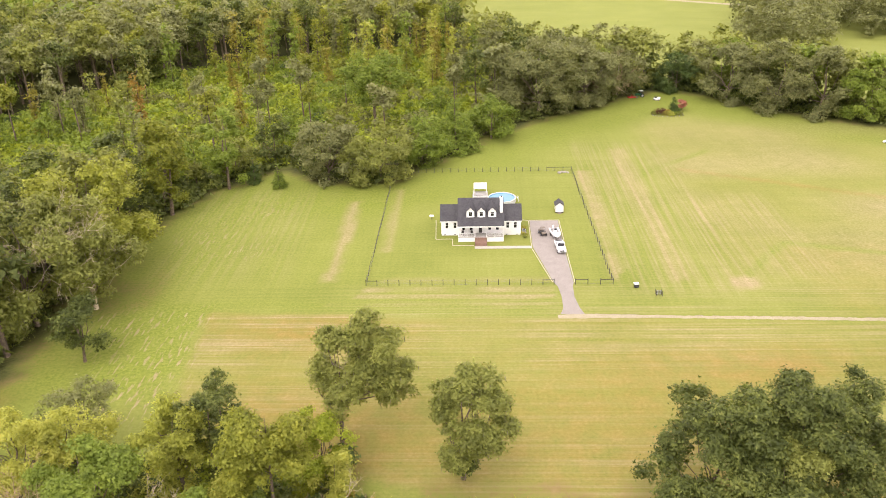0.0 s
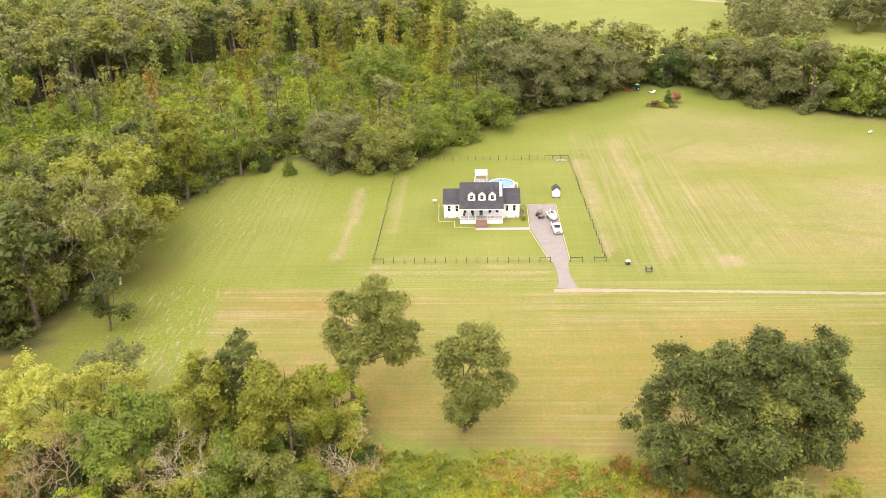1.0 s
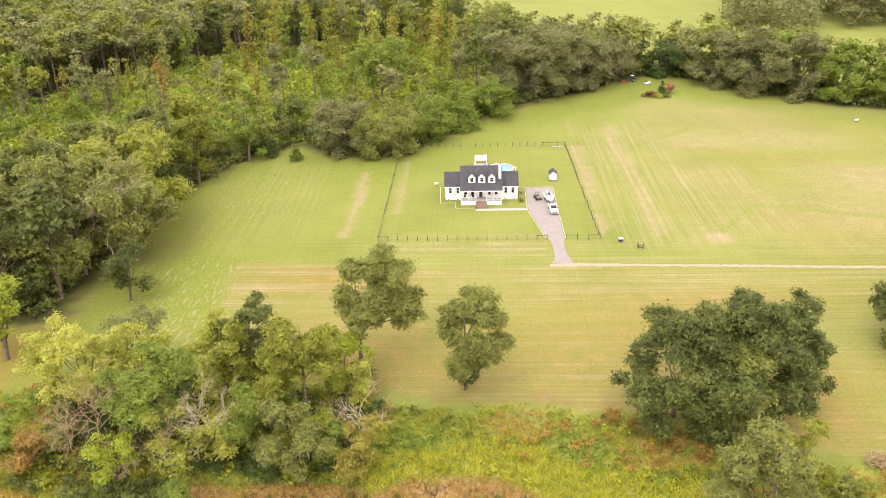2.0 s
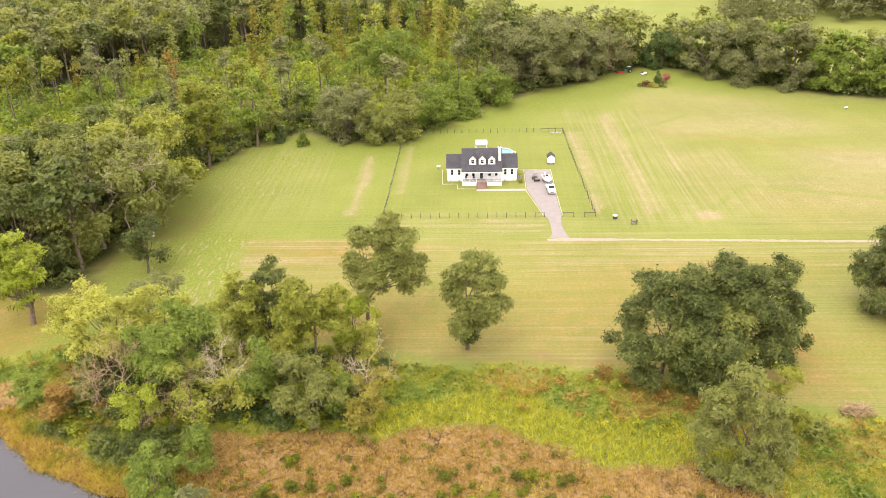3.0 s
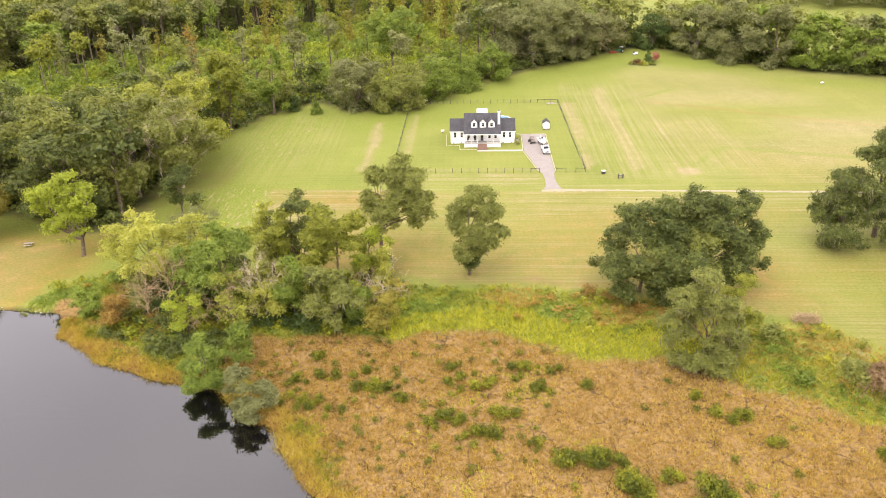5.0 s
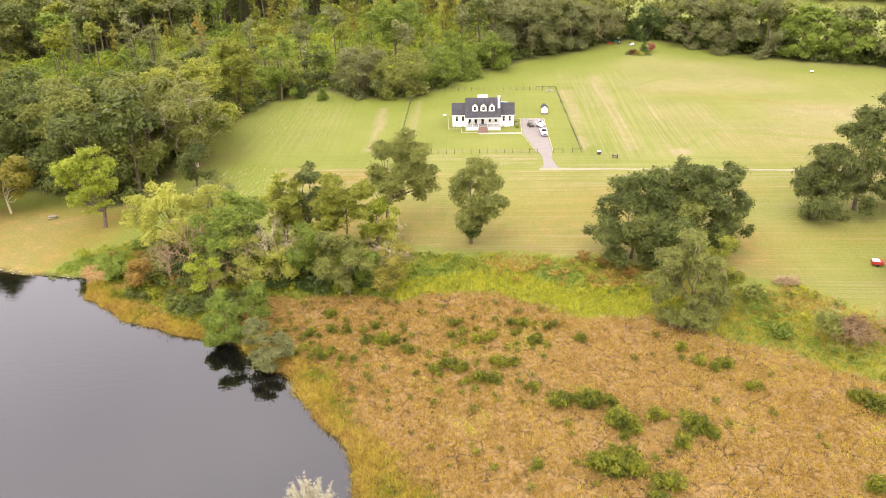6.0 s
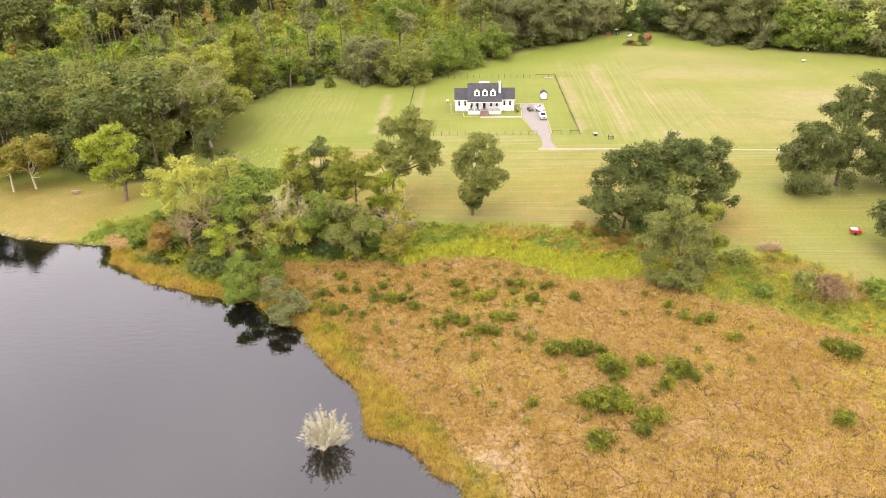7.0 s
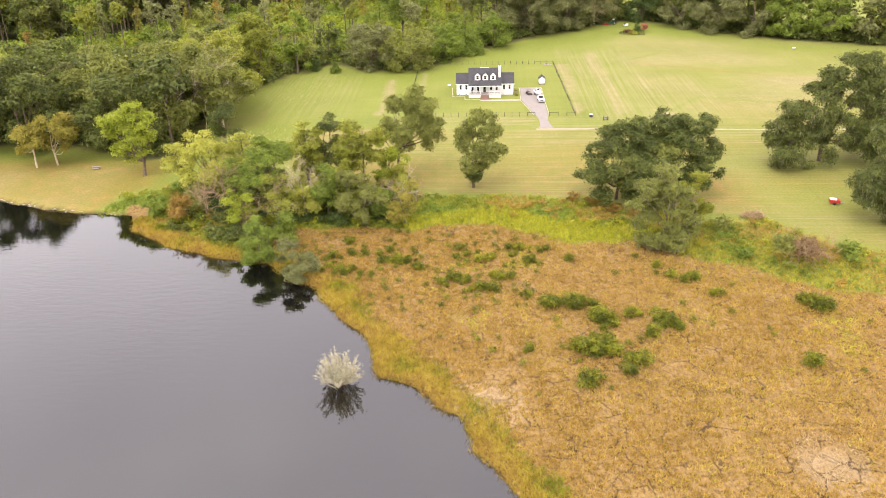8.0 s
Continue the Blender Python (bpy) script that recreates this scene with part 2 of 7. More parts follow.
def ground_material():
    """Mown grass, dry hay stripes, bare earth, marsh soil and woodland floor, blended by the sheet's own cover values."""
    k = Nodes("land_cover")
    w1 = k.coords((1, 1, 1), "World")
    fine = k.noise(1.6, 4.0, w1, 0.65)
    tuft = k.noise(5.5, 3.0, w1, 0.7)
    broad = k.noise(0.045, 4.0, w1)
    mid = k.noise(0.25, 4.0, w1, 0.6)
    along_x = k.noise(1.0, 3.0, k.coords((0.016, 1.35, 1), "World"), 0.65)
    along_y = k.noise(1.0, 3.0, k.coords((0.90, 0.016, 1), "World"), 0.65)
    swept = k.math("ADD", k.math("MULTIPLY", along_x, 0.18), k.math("MULTIPLY", along_y, 0.12))
    lawn = k.ramp(k.math("ADD", k.math("ADD", k.math("MULTIPLY", broad, 0.33), k.math("MULTIPLY", fine, 0.33)), swept),
                  (0.34, (0.139, 0.164, 0.029)), (0.52, (0.206, 0.221, 0.050)), (0.68, (0.264, 0.260, 0.088)))
    straw = k.ramp(k.math("ADD", k.math("MULTIPLY", mid, 0.5), k.math("MULTIPLY", fine, 0.5)),
                   (0.30, (0.160, 0.115, 0.024)), (0.55, (0.230, 0.166, 0.044)), (0.78, (0.304, 0.224, 0.084)))
    swath = k.n.new("ShaderNodeMapping")
    swath.inputs["Rotation"].default_value = (0, 0, 0.42)
    swath.inputs["Scale"].default_value = (1.0, 0.17, 1.0)
    k.link(w1, swath.inputs["Vector"])
    rows = k.noise(1.5, 2.0, swath.outputs["Vector"], 0.5)
    streak = k.math("MULTIPLY", k.grey(rows, 0.56, 0.64), k.attr("streak"))
    hay = k.ramp(k.math("ADD", k.math("MULTIPLY", mid, 0.5), k.math("MULTIPLY", fine, 0.5)),
                 (0.30, (0.225, 0.177, 0.088)), (0.55, (0.310, 0.246, 0.140)), (0.78, (0.385, 0.318, 0.205)))
    worn = k.noise(1.0, 4.0, k.coords((0.045, 0.22, 1), "World"), 0.6)
    sx = k.math("MULTIPLY", k.math("MULTIPLY", k.grey(along_x, 0.42, 0.64), k.attr("stripe_x")), k.grey(worn, 0.36, 0.58, 0.3, 1.0))
    sy = k.math("MULTIPLY", k.grey(along_y, 0.42, 0.64), k.attr("stripe_y"))
    blot = k.math("MULTIPLY", k.grey(mid, 0.35, 0.65, 0.0, 0.6), k.attr("dry"))
    lush = k.ramp(fine, (0.3, (0.120, 0.148, 0.020)), (0.55, (0.181, 0.210, 0.034)), (0.8, (0.235, 0.258, 0.054)))
    lawn = k.mix(k.math("MULTIPLY", k.attr("lush"), k.grey(mid, 0.25, 0.6, 0.5, 1.0)), lawn, lush)
    lawn = k.mix(k.grey(tuft, 0.30, 0.70, 0.0, 0.20), lawn, k.mix(0.55, lawn, (0.045, 0.060, 0.012)))
    dry = k.math("MINIMUM", k.math("ADD", blot, k.math("MULTIPLY", k.attr("dry"), 0.55)), 1.0)
    col = k.mix(dry, lawn, straw)
    lines = k.math("MINIMUM", k.math("ADD", k.math("ADD", sx, sy), k.math("ADD", streak, k.math("MULTIPLY", k.attr("hay"), k.grey(fine, 0.3, 0.6, 0.55, 1.0)))), 1.0)
    col = k.mix(lines, col, hay)
    dirt = k.ramp(mid, (0.3, (0.120, 0.072, 0.030)), (0.7, (0.225, 0.155, 0.074)))
    col = k.mix(k.math("MULTIPLY", k.attr("bare"), k.grey(k.math("ADD", k.math("MULTIPLY", fine, 0.5), k.math("MULTIPLY", mid, 0.5)), 0.42, 0.58, 0.0, 1.0)), col, dirt)
    woods = k.ramp(fine, (0.3, (0.040, 0.040, 0.015)), (0.6, (0.073, 0.079, 0.023)), (0.8, (0.112, 0.099, 0.040)))
    col = k.mix(k.attr("woods"), col, woods)
    scrub = k.ramp(fine, (0.3, (0.073, 0.092, 0.023)), (0.55, (0.132, 0.152, 0.036)), (0.8, (0.185, 0.178, 0.059)))
    col = k.mix(k.attr("scrub"), col, scrub)
    weeds = k.ramp(k.math("ADD", k.math("MULTIPLY", mid, 0.6), k.math("MULTIPLY", tuft, 0.4)),
                   (0.32, (0.091, 0.124, 0.030)), (0.5, (0.190, 0.206, 0.040)), (0.68, (0.280, 0.256, 0.051)))
    col = k.mix(k.attr("weeds"), col, weeds)
    marsh = k.ramp(k.math("ADD", k.math("MULTIPLY", fine, 0.6), k.math("MULTIPLY", tuft, 0.4)),
                   (0.36, (0.070, 0.042, 0.016)), (0.47, (0.205, 0.128, 0.044)), (0.66, (0.325, 0.212, 0.078)))
    # dark upright flecks: shade between the reed stems, painted into the soil
    stem_shade = k.noise(1.0, 3.0, k.coords((3.4, 1.3, 1), "World"), 0.6)
    marsh = k.mix(k.grey(stem_shade, 0.33, 0.47, 0.6, 0.0), marsh, (0.060, 0.035, 0.016))
    cells = k.n.new("ShaderNodeTexVoronoi")
    cells.feature = "DISTANCE_TO_EDGE"
    cells.inputs["Scale"].default_value = 0.30
    bent = k.n.new("ShaderNodeTexNoise")
    bent.inputs["Scale"].default_value = 0.9
    bent.inputs["Detail"].default_value = 3.0
    k.link(w1, bent.inputs["Vector"])
    k.link(k.mix(0.9, w1, bent.outputs["Color"], "ADD"), cells.inputs["Vector"])
    marsh = k.mix(k.attr("bleach"), marsh, k.ramp(fine, (0.3, (0.290, 0.205, 0.110)), (0.7, (0.440, 0.335, 0.205))))
    seam = k.math("MULTIPLY", k.grey(cells.outputs["Distance"], 0.010, 0.055, 1.0, 0.0), k.math("MAXIMUM", k.grey(mid, 0.40, 0.58, 0.0, 0.85), k.math("MULTIPLY", k.attr("bleach"), 0.9)))
    marsh = k.mix(seam, marsh, (0.040, 0.024, 0.012))
    col = k.mix(k.attr("marsh"), col, marsh)
    crop = k.ramp(k.math("ADD", k.math("MULTIPLY", broad, 0.5), k.math("MULTIPLY", along_x, 0.5)),
                  (0.35, (0.170, 0.190, 0.040)), (0.65, (0.220, 0.235, 0.056)))
    col = k.mix(k.attr("crop"), col, crop)
    mud = k.ramp(fine, (0.3, (0.013, 0.011, 0.008)), (0.7, (0.040, 0.030, 0.020)))
    col = k.mix(k.attr("bed"), col, mud)
    height = k.math("ADD", tuft, k.math("MULTIPLY", fine, 2.0))
    k.surface(col, 0.95, 0, k.bump(height, 0.4, 0.09), 0.15)
    return k.mat


GROUND = ground_material()


def gravel_material(name, a, b, c):
    k = Nodes(name)
    w1 = k.coords((1, 1, 1), "World")
    f = k.math("ADD", k.math("MULTIPLY", k.noise(0.5, 4.0, w1), 0.35), k.math("MULTIPLY", k.noise(6.0, 3.0, w1), 0.65))
    k.surface(k.ramp(f, (0.3, a), (0.5, b), (0.7, c)), 0.95, 0, k.bump(k.noise(14.0, 2.0, w1), 0.4, 0.03), 0.2)
    return k.mat


GRAVEL = gravel_material("pinkish_gravel", (0.205, 0.180, 0.158), (0.255, 0.226, 0.202), (0.312, 0.278, 0.252))
SAND_TRACK = gravel_material("sandy_track", (0.221, 0.187, 0.102), (0.306, 0.264, 0.170), (0.383, 0.340, 0.246))

# ---- mesh helpers ----


def part(name, data, material, parent=None, label=""):
    """Links a bmesh or mesh as one object under a thing or a part."""
    if isinstance(data, bmesh.types.BMesh):
        me = bpy.data.meshes.new(name)
        data.to_mesh(me)
        data.free()
    else:
        me = data
    if not me.materials:
        me.materials.append(material)
    ob = new(name, me)
    if parent is not None:
        ob.parent = parent
    return tagged(ob, label)


def thing(name, x, y, z, label, category, turn=0.0, group="", kind=""):
    ob = new(name)
    ob.matrix_world = pose(x, y, z, 0, 0, turn)
    return tagged(ob, label, category, group, kind)


def np_mesh(name, verts, faces, smooth=False):
    """A mesh from arrays of corners and of faces that all have the same number of corners."""
    verts = np.asarray(verts, dtype=np.float32).reshape(-1, 3)
    faces = np.asarray(faces, dtype=np.int32)
    n, k = faces.shape
    me = bpy.data.meshes.new(name)
    me.vertices.add(len(verts))
    me.vertices.foreach_set("co", verts.ravel())
    me.loops.add(n * k)
    me.loops.foreach_set("vertex_index", faces.ravel())
    me.polygons.add(n)
    me.polygons.foreach_set("loop_start", np.arange(0, n * k, k, dtype=np.int32))
    me.polygons.foreach_set("loop_total", np.full(n, k, dtype=np.int32))
    if smooth:
        me.polygons.foreach_set("use_smooth", np.ones(n, dtype=bool))
    me.update(calc_edges=True)
    me.validate()
    return me


def box(bm, x0, x1, y0, y1, z0, z1, bevel=0.0):
    res = bmesh.ops.create_cube(bm, size=1.0)
    vs = res["verts"]
    bmesh.ops.scale(bm, vec=(x1 - x0, y1 - y0, z1 - z0), verts=vs)
    bmesh.ops.translate(bm, vec=((x0 + x1) / 2, (y0 + y1) / 2, (z0 + z1) / 2), verts=vs)
    if bevel:
        edges = list({e for v in vs for e in v.link_edges})
        bmesh.ops.bevel(bm, geom=edges, offset=bevel, segments=2, affect="EDGES")
    return bm


def boxes(*rows, bevel=0.0):
    bm = bmesh.new()
    for r in rows:
        box(bm, *r, bevel=bevel)
    return bm


def cyl(bm, p0, p1, r0, r1=None, seg=12):
    r1 = r0 if r1 is None else r1
    p0, p1 = Vector(p0), Vector(p1)
    d = p1 - p0
    m = Matrix.Translation((p0 + p1) / 2) @ d.to_track_quat("Z", "Y").to_matrix().to_4x4()
    bmesh.ops.create_cone(bm, cap_ends=True, segments=seg, radius1=r0, radius2=r1, depth=d.length, matrix=m)
    return bm


def extrude(profile, axis, a, b, bevel=0.0):
    """A solid from a closed outline in the plane across the axis (0: y,z along x; 1: x,z along y; 2: x,y along z)."""
    bm = bmesh.new()
    def at(p, s):
        return {0: (s, p[0], p[1]), 1: (p[0], s, p[1]), 2: (p[0], p[1], s)}[axis]
    va = [bm.verts.new(at(p, a)) for p in profile]
    vb = [bm.verts.new(at(p, b)) for p in profile]
    bm.faces.new(va)
    bm.faces.new(vb[::-1])
    for i in range(len(profile)):
        j = (i + 1) % len(profile)
        bm.faces.new((va[j], va[i], vb[i], vb[j]))
    bmesh.ops.recalc_face_normals(bm, faces=bm.faces)
    if bevel:
        bmesh.ops.bevel(bm, geom=list(bm.edges), offset=bevel, segments=2, affect="EDGES")
    return bm


def wall_mesh(x0, x1, z0, z1, y0, y1, openings):
    """A wall along x from y0 (outside) to y1, with openings (xa, xb, za, zb) that go right through."""
    xs = sorted({x0, x1, *[v for o in openings for v in o[:2]]})
    zs = sorted({z0, z1, *[v for o in openings for v in o[2:]]})
    def solid(i, j):
        if not (0 <= i < len(xs) - 1 and 0 <= j < len(zs) - 1):
            return False
        cx, cz = (xs[i] + xs[i + 1]) / 2, (zs[j] + zs[j + 1]) / 2
        return not any(o[0] < cx < o[1] and o[2] < cz < o[3] for o in openings)
    bm = bmesh.new()
    def quad(*ps):
        bm.faces.new([bm.verts.new(p) for p in ps])
    for i in range(len(xs) - 1):
        for j in range(len(zs) - 1):
            if not solid(i, j):
                continue
            a, b, c, d = xs[i], xs[i + 1], zs[j], zs[j + 1]
            quad((a, y0, c), (b, y0, c), (b, y0, d), (a, y0, d))
            quad((b, y1, c), (a, y1, c), (a, y1, d), (b, y1, d))
            if not solid(i - 1, j):
                quad((a, y1, c), (a, y0, c), (a, y0, d), (a, y1, d))
            if not solid(i + 1, j):
                quad((b, y0, c), (b, y1, c), (b, y1, d), (b, y0, d))
            if not solid(i, j - 1):
                quad((a, y1, c), (b, y1, c), (b, y0, c), (a, y0, c))
            if not solid(i, j + 1):
                quad((a, y0, d), (b, y0, d), (b, y1, d), (a, y1, d))
    bmesh.ops.remove_doubles(bm, verts=bm.verts, dist=0.0005)
    return bm


# ---- plan: outlines of the land ----
SHORE = [(-420, 170), (-240, 128), (-160, 104), (-120, 94), (-108, 89.5), (-97, 85.5), (-83, 84.6), (-79.5, 75.5), (-68, 66.8), (-56, 61), (-48, 59), (-43, 58.5), (-38, 52.8),
         (-32.5, 49.5), (-28.8, 42), (-20.5, 32), (-16.2, 22.4), (-15.6, 17.7), (-10.3, 15.4), (-8.3, 12.4), (-2.8, 6.1), (0, -0.3), (3.6, -6), (6, -10), (18, -34), (45, -90)]
LAKE = SHORE + [(60, -420), (-420, -420)]
MARSH_TOP = [(-120, 60), (-82, 80), (-70, 73), (-56, 67), (-46, 66), (-41, 76), (-28, 75), (-12, 75), (5, 76), (20, 67), (38, 66), (48, 59), (62, 51), (77, 44), (130, 22)]
MARSH = MARSH_TOP + [(130, -120), (45, -120)] + SHORE[:5:-1]
BANK = [(-92, 84), (-89, 97), (-76, 103), (-58, 104), (-36, 103), (-20, 99), (-11, 95), (6, 95), (29, 93), (44, 90), (54, 79), (66, 80), (78, 65), (86, 60), (135, 40)]
WEEDS = BANK + [(130, 20)] + MARSH_TOP[:0:-1]
WOODS = [(-420, 135), (-140, 135), (-118, 137), (-96, 122), (-84, 128), (-88, 150), (-86, 176), (-80, 205), (-75, 222), (-57, 241), (-42, 229), (-24, 227),
         (-10, 247), (3, 267), (18, 285), (42, 302), (58, 317), (76, 332), (93, 321), (104, 305), (123, 289), (143, 277), (180, 258), (260, 228), (420, 180),
         (420, 225), (250, 262), (165, 297), (136, 312), (120, 332), (110, 350), (74, 352), (56, 347), (34, 366), (20, 382), (8, 430), (-10, 520), (-30, 640), (-500, 640)]
SCRUB = [(-330, 240), (-230, 280), (-180, 297), (-167, 318), (-155, 340), (-137, 347), (-130, 372), (-112, 390), (-85, 402), (-62, 420), (-28, 414), (4, 408),
         (6, 366), (5, 301), (-10, 270), (-30, 250), (-55, 250), (-71, 240), (-89, 226), (-102, 198), (-116, 188), (-200, 186), (-330, 205)]
CROP = [(-30, 640), (-10, 520), (8, 430), (20, 382), (34, 366), (56, 347), (74, 352), (110, 350), (120, 332), (136, 312), (165, 297), (250, 262), (420, 225), (700, 200), (700, 700), (-30, 700)]
FIELD = [(-54, 151), (-51, 118), (-40, 104), (-18, 100), (60, 82), (84, 62), (140, 40), (320, 40), (320, 143), (83, 145.5), (-14, 148.5)]


LOWLAND = BANK + [(135, -120), (45, -120)] + SHORE[:5:-1]


TRAIL = [(4.6, 47), (5.2, 36), (5.2, 29.5), (7.2, 25), (9, 18), (7.3, 9.5)]


def inside(px, py, poly):
    """Signed distance to an outline, positive within it, for arrays of places."""
    px, py = np.asarray(px, dtype=float), np.asarray(py, dtype=float)
    best = np.full(px.shape, 1e9)
    odd = np.zeros(px.shape, dtype=bool)
    for (xa, ya), (xb, yb) in zip(poly, poly[1:] + poly[:1]):
        ex, ey = xb - xa, yb - ya
        s = np.clip(((px - xa) * ex + (py - ya) * ey) / (ex * ex + ey * ey), 0, 1)
        best = np.minimum(best, np.hypot(px - xa - s * ex, py - ya - s * ey))
        if ya != yb:
            cross = ((ya > py) != (yb > py)) & (px < xa + (py - ya) * ex / ey)
            odd ^= cross
    return np.where(odd, best, -best)


def near_line(px, py, line):
    best = np.full(np.shape(px), 1e9)
    for (xa, ya), (xb, yb) in zip(line, line[1:]):
        ex, ey = xb - xa, yb - ya
        s = np.clip(((px - xa) * ex + (py - ya) * ey) / (ex * ex + ey * ey), 0, 1)
        best = np.minimum(best, np.hypot(px - xa - s * ex, py - ya - s * ey))
    return best


def value_noise(px, py, cell, seed):
    """Smooth noise from 0 to 1."""
    table = np.random.RandomState(seed).rand(256, 256)
    gx, gy = np.asarray(px) / cell + 1000.0, np.asarray(py) / cell + 1000.0
    ix, iy = np.floor(gx).astype(int), np.floor(gy).astype(int)
    fx, fy = gx - ix, gy - iy
    fx, fy = fx * fx * (3 - 2 * fx), fy * fy * (3 - 2 * fy)
    def t(a, b):
        return table[a % 256, b % 256]
    return (t(ix, iy) * (1 - fx) + t(ix + 1, iy) * fx) * (1 - fy) + (t(ix, iy + 1) * (1 - fx) + t(ix + 1, iy + 1) * fx) * fy


def smooth(d, width):
    v = np.clip(d / width + 0.5, 0, 1)
    return v * v * (3 - 2 * v)


def wobble(px, py):
    return (value_noise(px, py, 7.0, 3) - 0.5) * 4.0 + (value_noise(px, py, 2.3, 4) - 0.5) * 2.0


def lake_reach(px, py):
    return inside(px, py, LAKE) + wobble(px, py) * 0.38 + (value_noise(px, py, 12.0, 8) - 0.5) * 1.2


def land_height(px, py):
    lake = lake_reach(px, py)
    low = smooth(inside(px, py, MARSH), 20.0)
    lot = smooth(np.minimum(np.minimum(px + 45, 75 - px), np.minimum(py - 140, 250 - py)), 30.0)
    z = -0.55 * low + (value_noise(px, py, 30.0, 9) - 0.5) * 0.4 * (1 - low) * (1 - lot)
    return np.where(lake > -6, z + (-2.4 - z) * smooth(lake + 0.2, 5.0), z)


WATER_Z = -1.0


def marsh_reach(px, py):
    """How far within the marsh a place lies; the marsh runs down to the water."""
    lake = lake_reach(px, py)
    return np.maximum(inside(px, py, MARSH) + wobble(px, py), np.where((np.asarray(px) > -84) & (lake < 8), lake + 5.0, -99.0))


def build_ground():
    def axis(stops):
        out = []
        for a, b, step in stops:
            out += list(np.arange(a, b, step))
        return np.array(out + [stops[-1][1]])
    xs = axis([(-4000, -800, 400), (-800, -260, 30), (-260, -130, 4), (-130, 150, 1.5), (150, 260, 4), (260, 800, 30), (800, 4000, 400)])
    ys = axis([(-3000, -600, 400), (-600, -150, 30), (-150, -14, 3), (-14, 100, 1.1), (100, 250, 1.2), (250, 340, 2.0), (340, 640, 6), (640, 1200, 40), (1200, 4500, 400)])
    gx, gy = np.meshgrid(xs, ys)
    px, py = gx.ravel(), gy.ravel()
    z = land_height(px, py)
    verts = np.stack([px, py, z], axis=1)
    nx, ny = len(xs), len(ys)
    i = (np.arange(ny - 1)[:, None] * nx + np.arange(nx - 1)[None, :]).ravel()
    me = np_mesh("ground", verts, np.stack([i, i + 1, i + nx + 1, i + nx], axis=1), True)
    wob = wobble(px, py)
    lake = lake_reach(px, py)
    marsh = smooth(marsh_reach(px, py), 2.5)
    weeds = smooth(inside(px, py, LOWLAND) + wob, 3.0) * (1 - marsh)
    woods = smooth(inside(px, py, WOODS) + wob * 1.5, 6.0)
    scrub = smooth(inside(px, py, SCRUB) + wob * 2, 10.0)
    far = smooth(py - 640, 20)
    crop = smooth(inside(px, py, CROP), 6.0)
    field = smooth(inside(px, py, FIELD) + wob * 0.4, 2.5)
    grass = (1 - woods) * (1 - marsh) * (1 - weeds)
    lot = smooth(np.minimum(np.minimum(px + 22, 32.5 - px), np.minimum(py - 163, 236 - py)), 2.0)
    east = smooth(np.minimum(px - 33.5, 62 - px), 6.0) * smooth(np.minimum(py - 160, 262 - py), 14.0)
    south = smooth(np.minimum(py - 148, 162 - py), 3.0) * smooth(px + 30, 20.0)
    upper = smooth(py - 131, 10.0)
    stripe_x = np.clip(field * (0.12 + 0.50 * upper + 0.5 * value_noise(px, py * 2.5, 28.0, 11)) + south * 0.5, 0, 1)
    stripe_y = np.clip(east * 0.42 + 0.35 * smooth(np.minimum(px - 60, 82 - px), 6.0) * smooth(np.minimum(py - 164, 215 - py), 14.0) + smooth(np.minimum(px + 75, -40 - px), 10) * smooth(np.minimum(py - 165, 225 - py), 15) * 0.2, 0, 1)
    def strip(x0, x1, y0, y1, soft=1.2):
        return smooth(np.minimum(np.minimum(px - x0, x1 - px), np.minimum(py - y0, y1 - py)) + wob * 0.25, soft)
    hay = 0.7 * strip(-32.3, -29.6, 165, 213) + 0.45 * strip(-20.5, -18.3, 180, 222) + 0.4 * strip(45.5, 50.5, 164, 256, 3.0)
    hay += 0.65 * strip(32.6, 33.7, 165, 236) + 0.45 * strip(34.7, 35.5, 168, 236) + 0.4 * strip(36.5, 37.6, 170, 236) + 0.3 * strip(-20, 19, 164.5, 166, 1.0)
    hay += 0.55 * strip(-22, 19, 160.1, 161.3, 0.8) + 0.6 * strip(-24, 19, 156.9, 157.9, 0.8) + 0.3 * strip(-30, 18, 153.2, 154.0, 0.8)
    dry = 0.2 * hay
    open_east = smooth(px - 60, 16) * smooth(np.minimum(py - 165, 285 - py), 30)
    dry += open_east * 0.15 + field * (0.15 + 0.80 * value_noise(px * 0.45, py, 13.0, 66)) * (1 - 0.5 * smooth(px - 66, 12) * (1 - upper))
    west = smooth(inside(px, py, [(-80, 150), (-55, 153), (-52, 116), (-64, 112)]) + wob, 5)
    turf = near_line(px, py, [(63.4, 166.5), (70, 176), (77, 183.6), (98, 177.5), (150, 160)])
    turf2 = near_line(px, py, [(50, 229), (58, 238), (76, 253)])
    cut = near_line(px, py, [(64, 236), (114, 211.6), (170, 186)])
    dry += 0.5 * smooth(1.3 - cut, 1.2) + smooth(px - 76, 14) * smooth(np.minimum(py - 148, 182 - py), 8) * 0.25
    dry = dry * (1 - 0.9 * smooth(1.2 - np.minimum(turf, turf2), 1.4))
    hay += open_east * (0.10 + 0.55 * np.clip(value_noise(px * 0.7 + py * 0.3, py * 1.3, 24.0, 22) * 1.6 - 0.35, 0, 1)) * (0.75 + 0.25 * smooth(px - 95, 20))
    hay += 0.8 * smooth(3.0 - np.hypot(px - 61.5, py - 163), 2.5)
    dry += smooth(np.minimum(py - 84, 122 - py), 10) * smooth(-px - 84, 12) * 0.85
    hay += smooth(np.minimum(py - 86, 116 - py), 10) * smooth(-px - 95, 10) * 0.3 * value_noise(px, py, 9.0, 65)
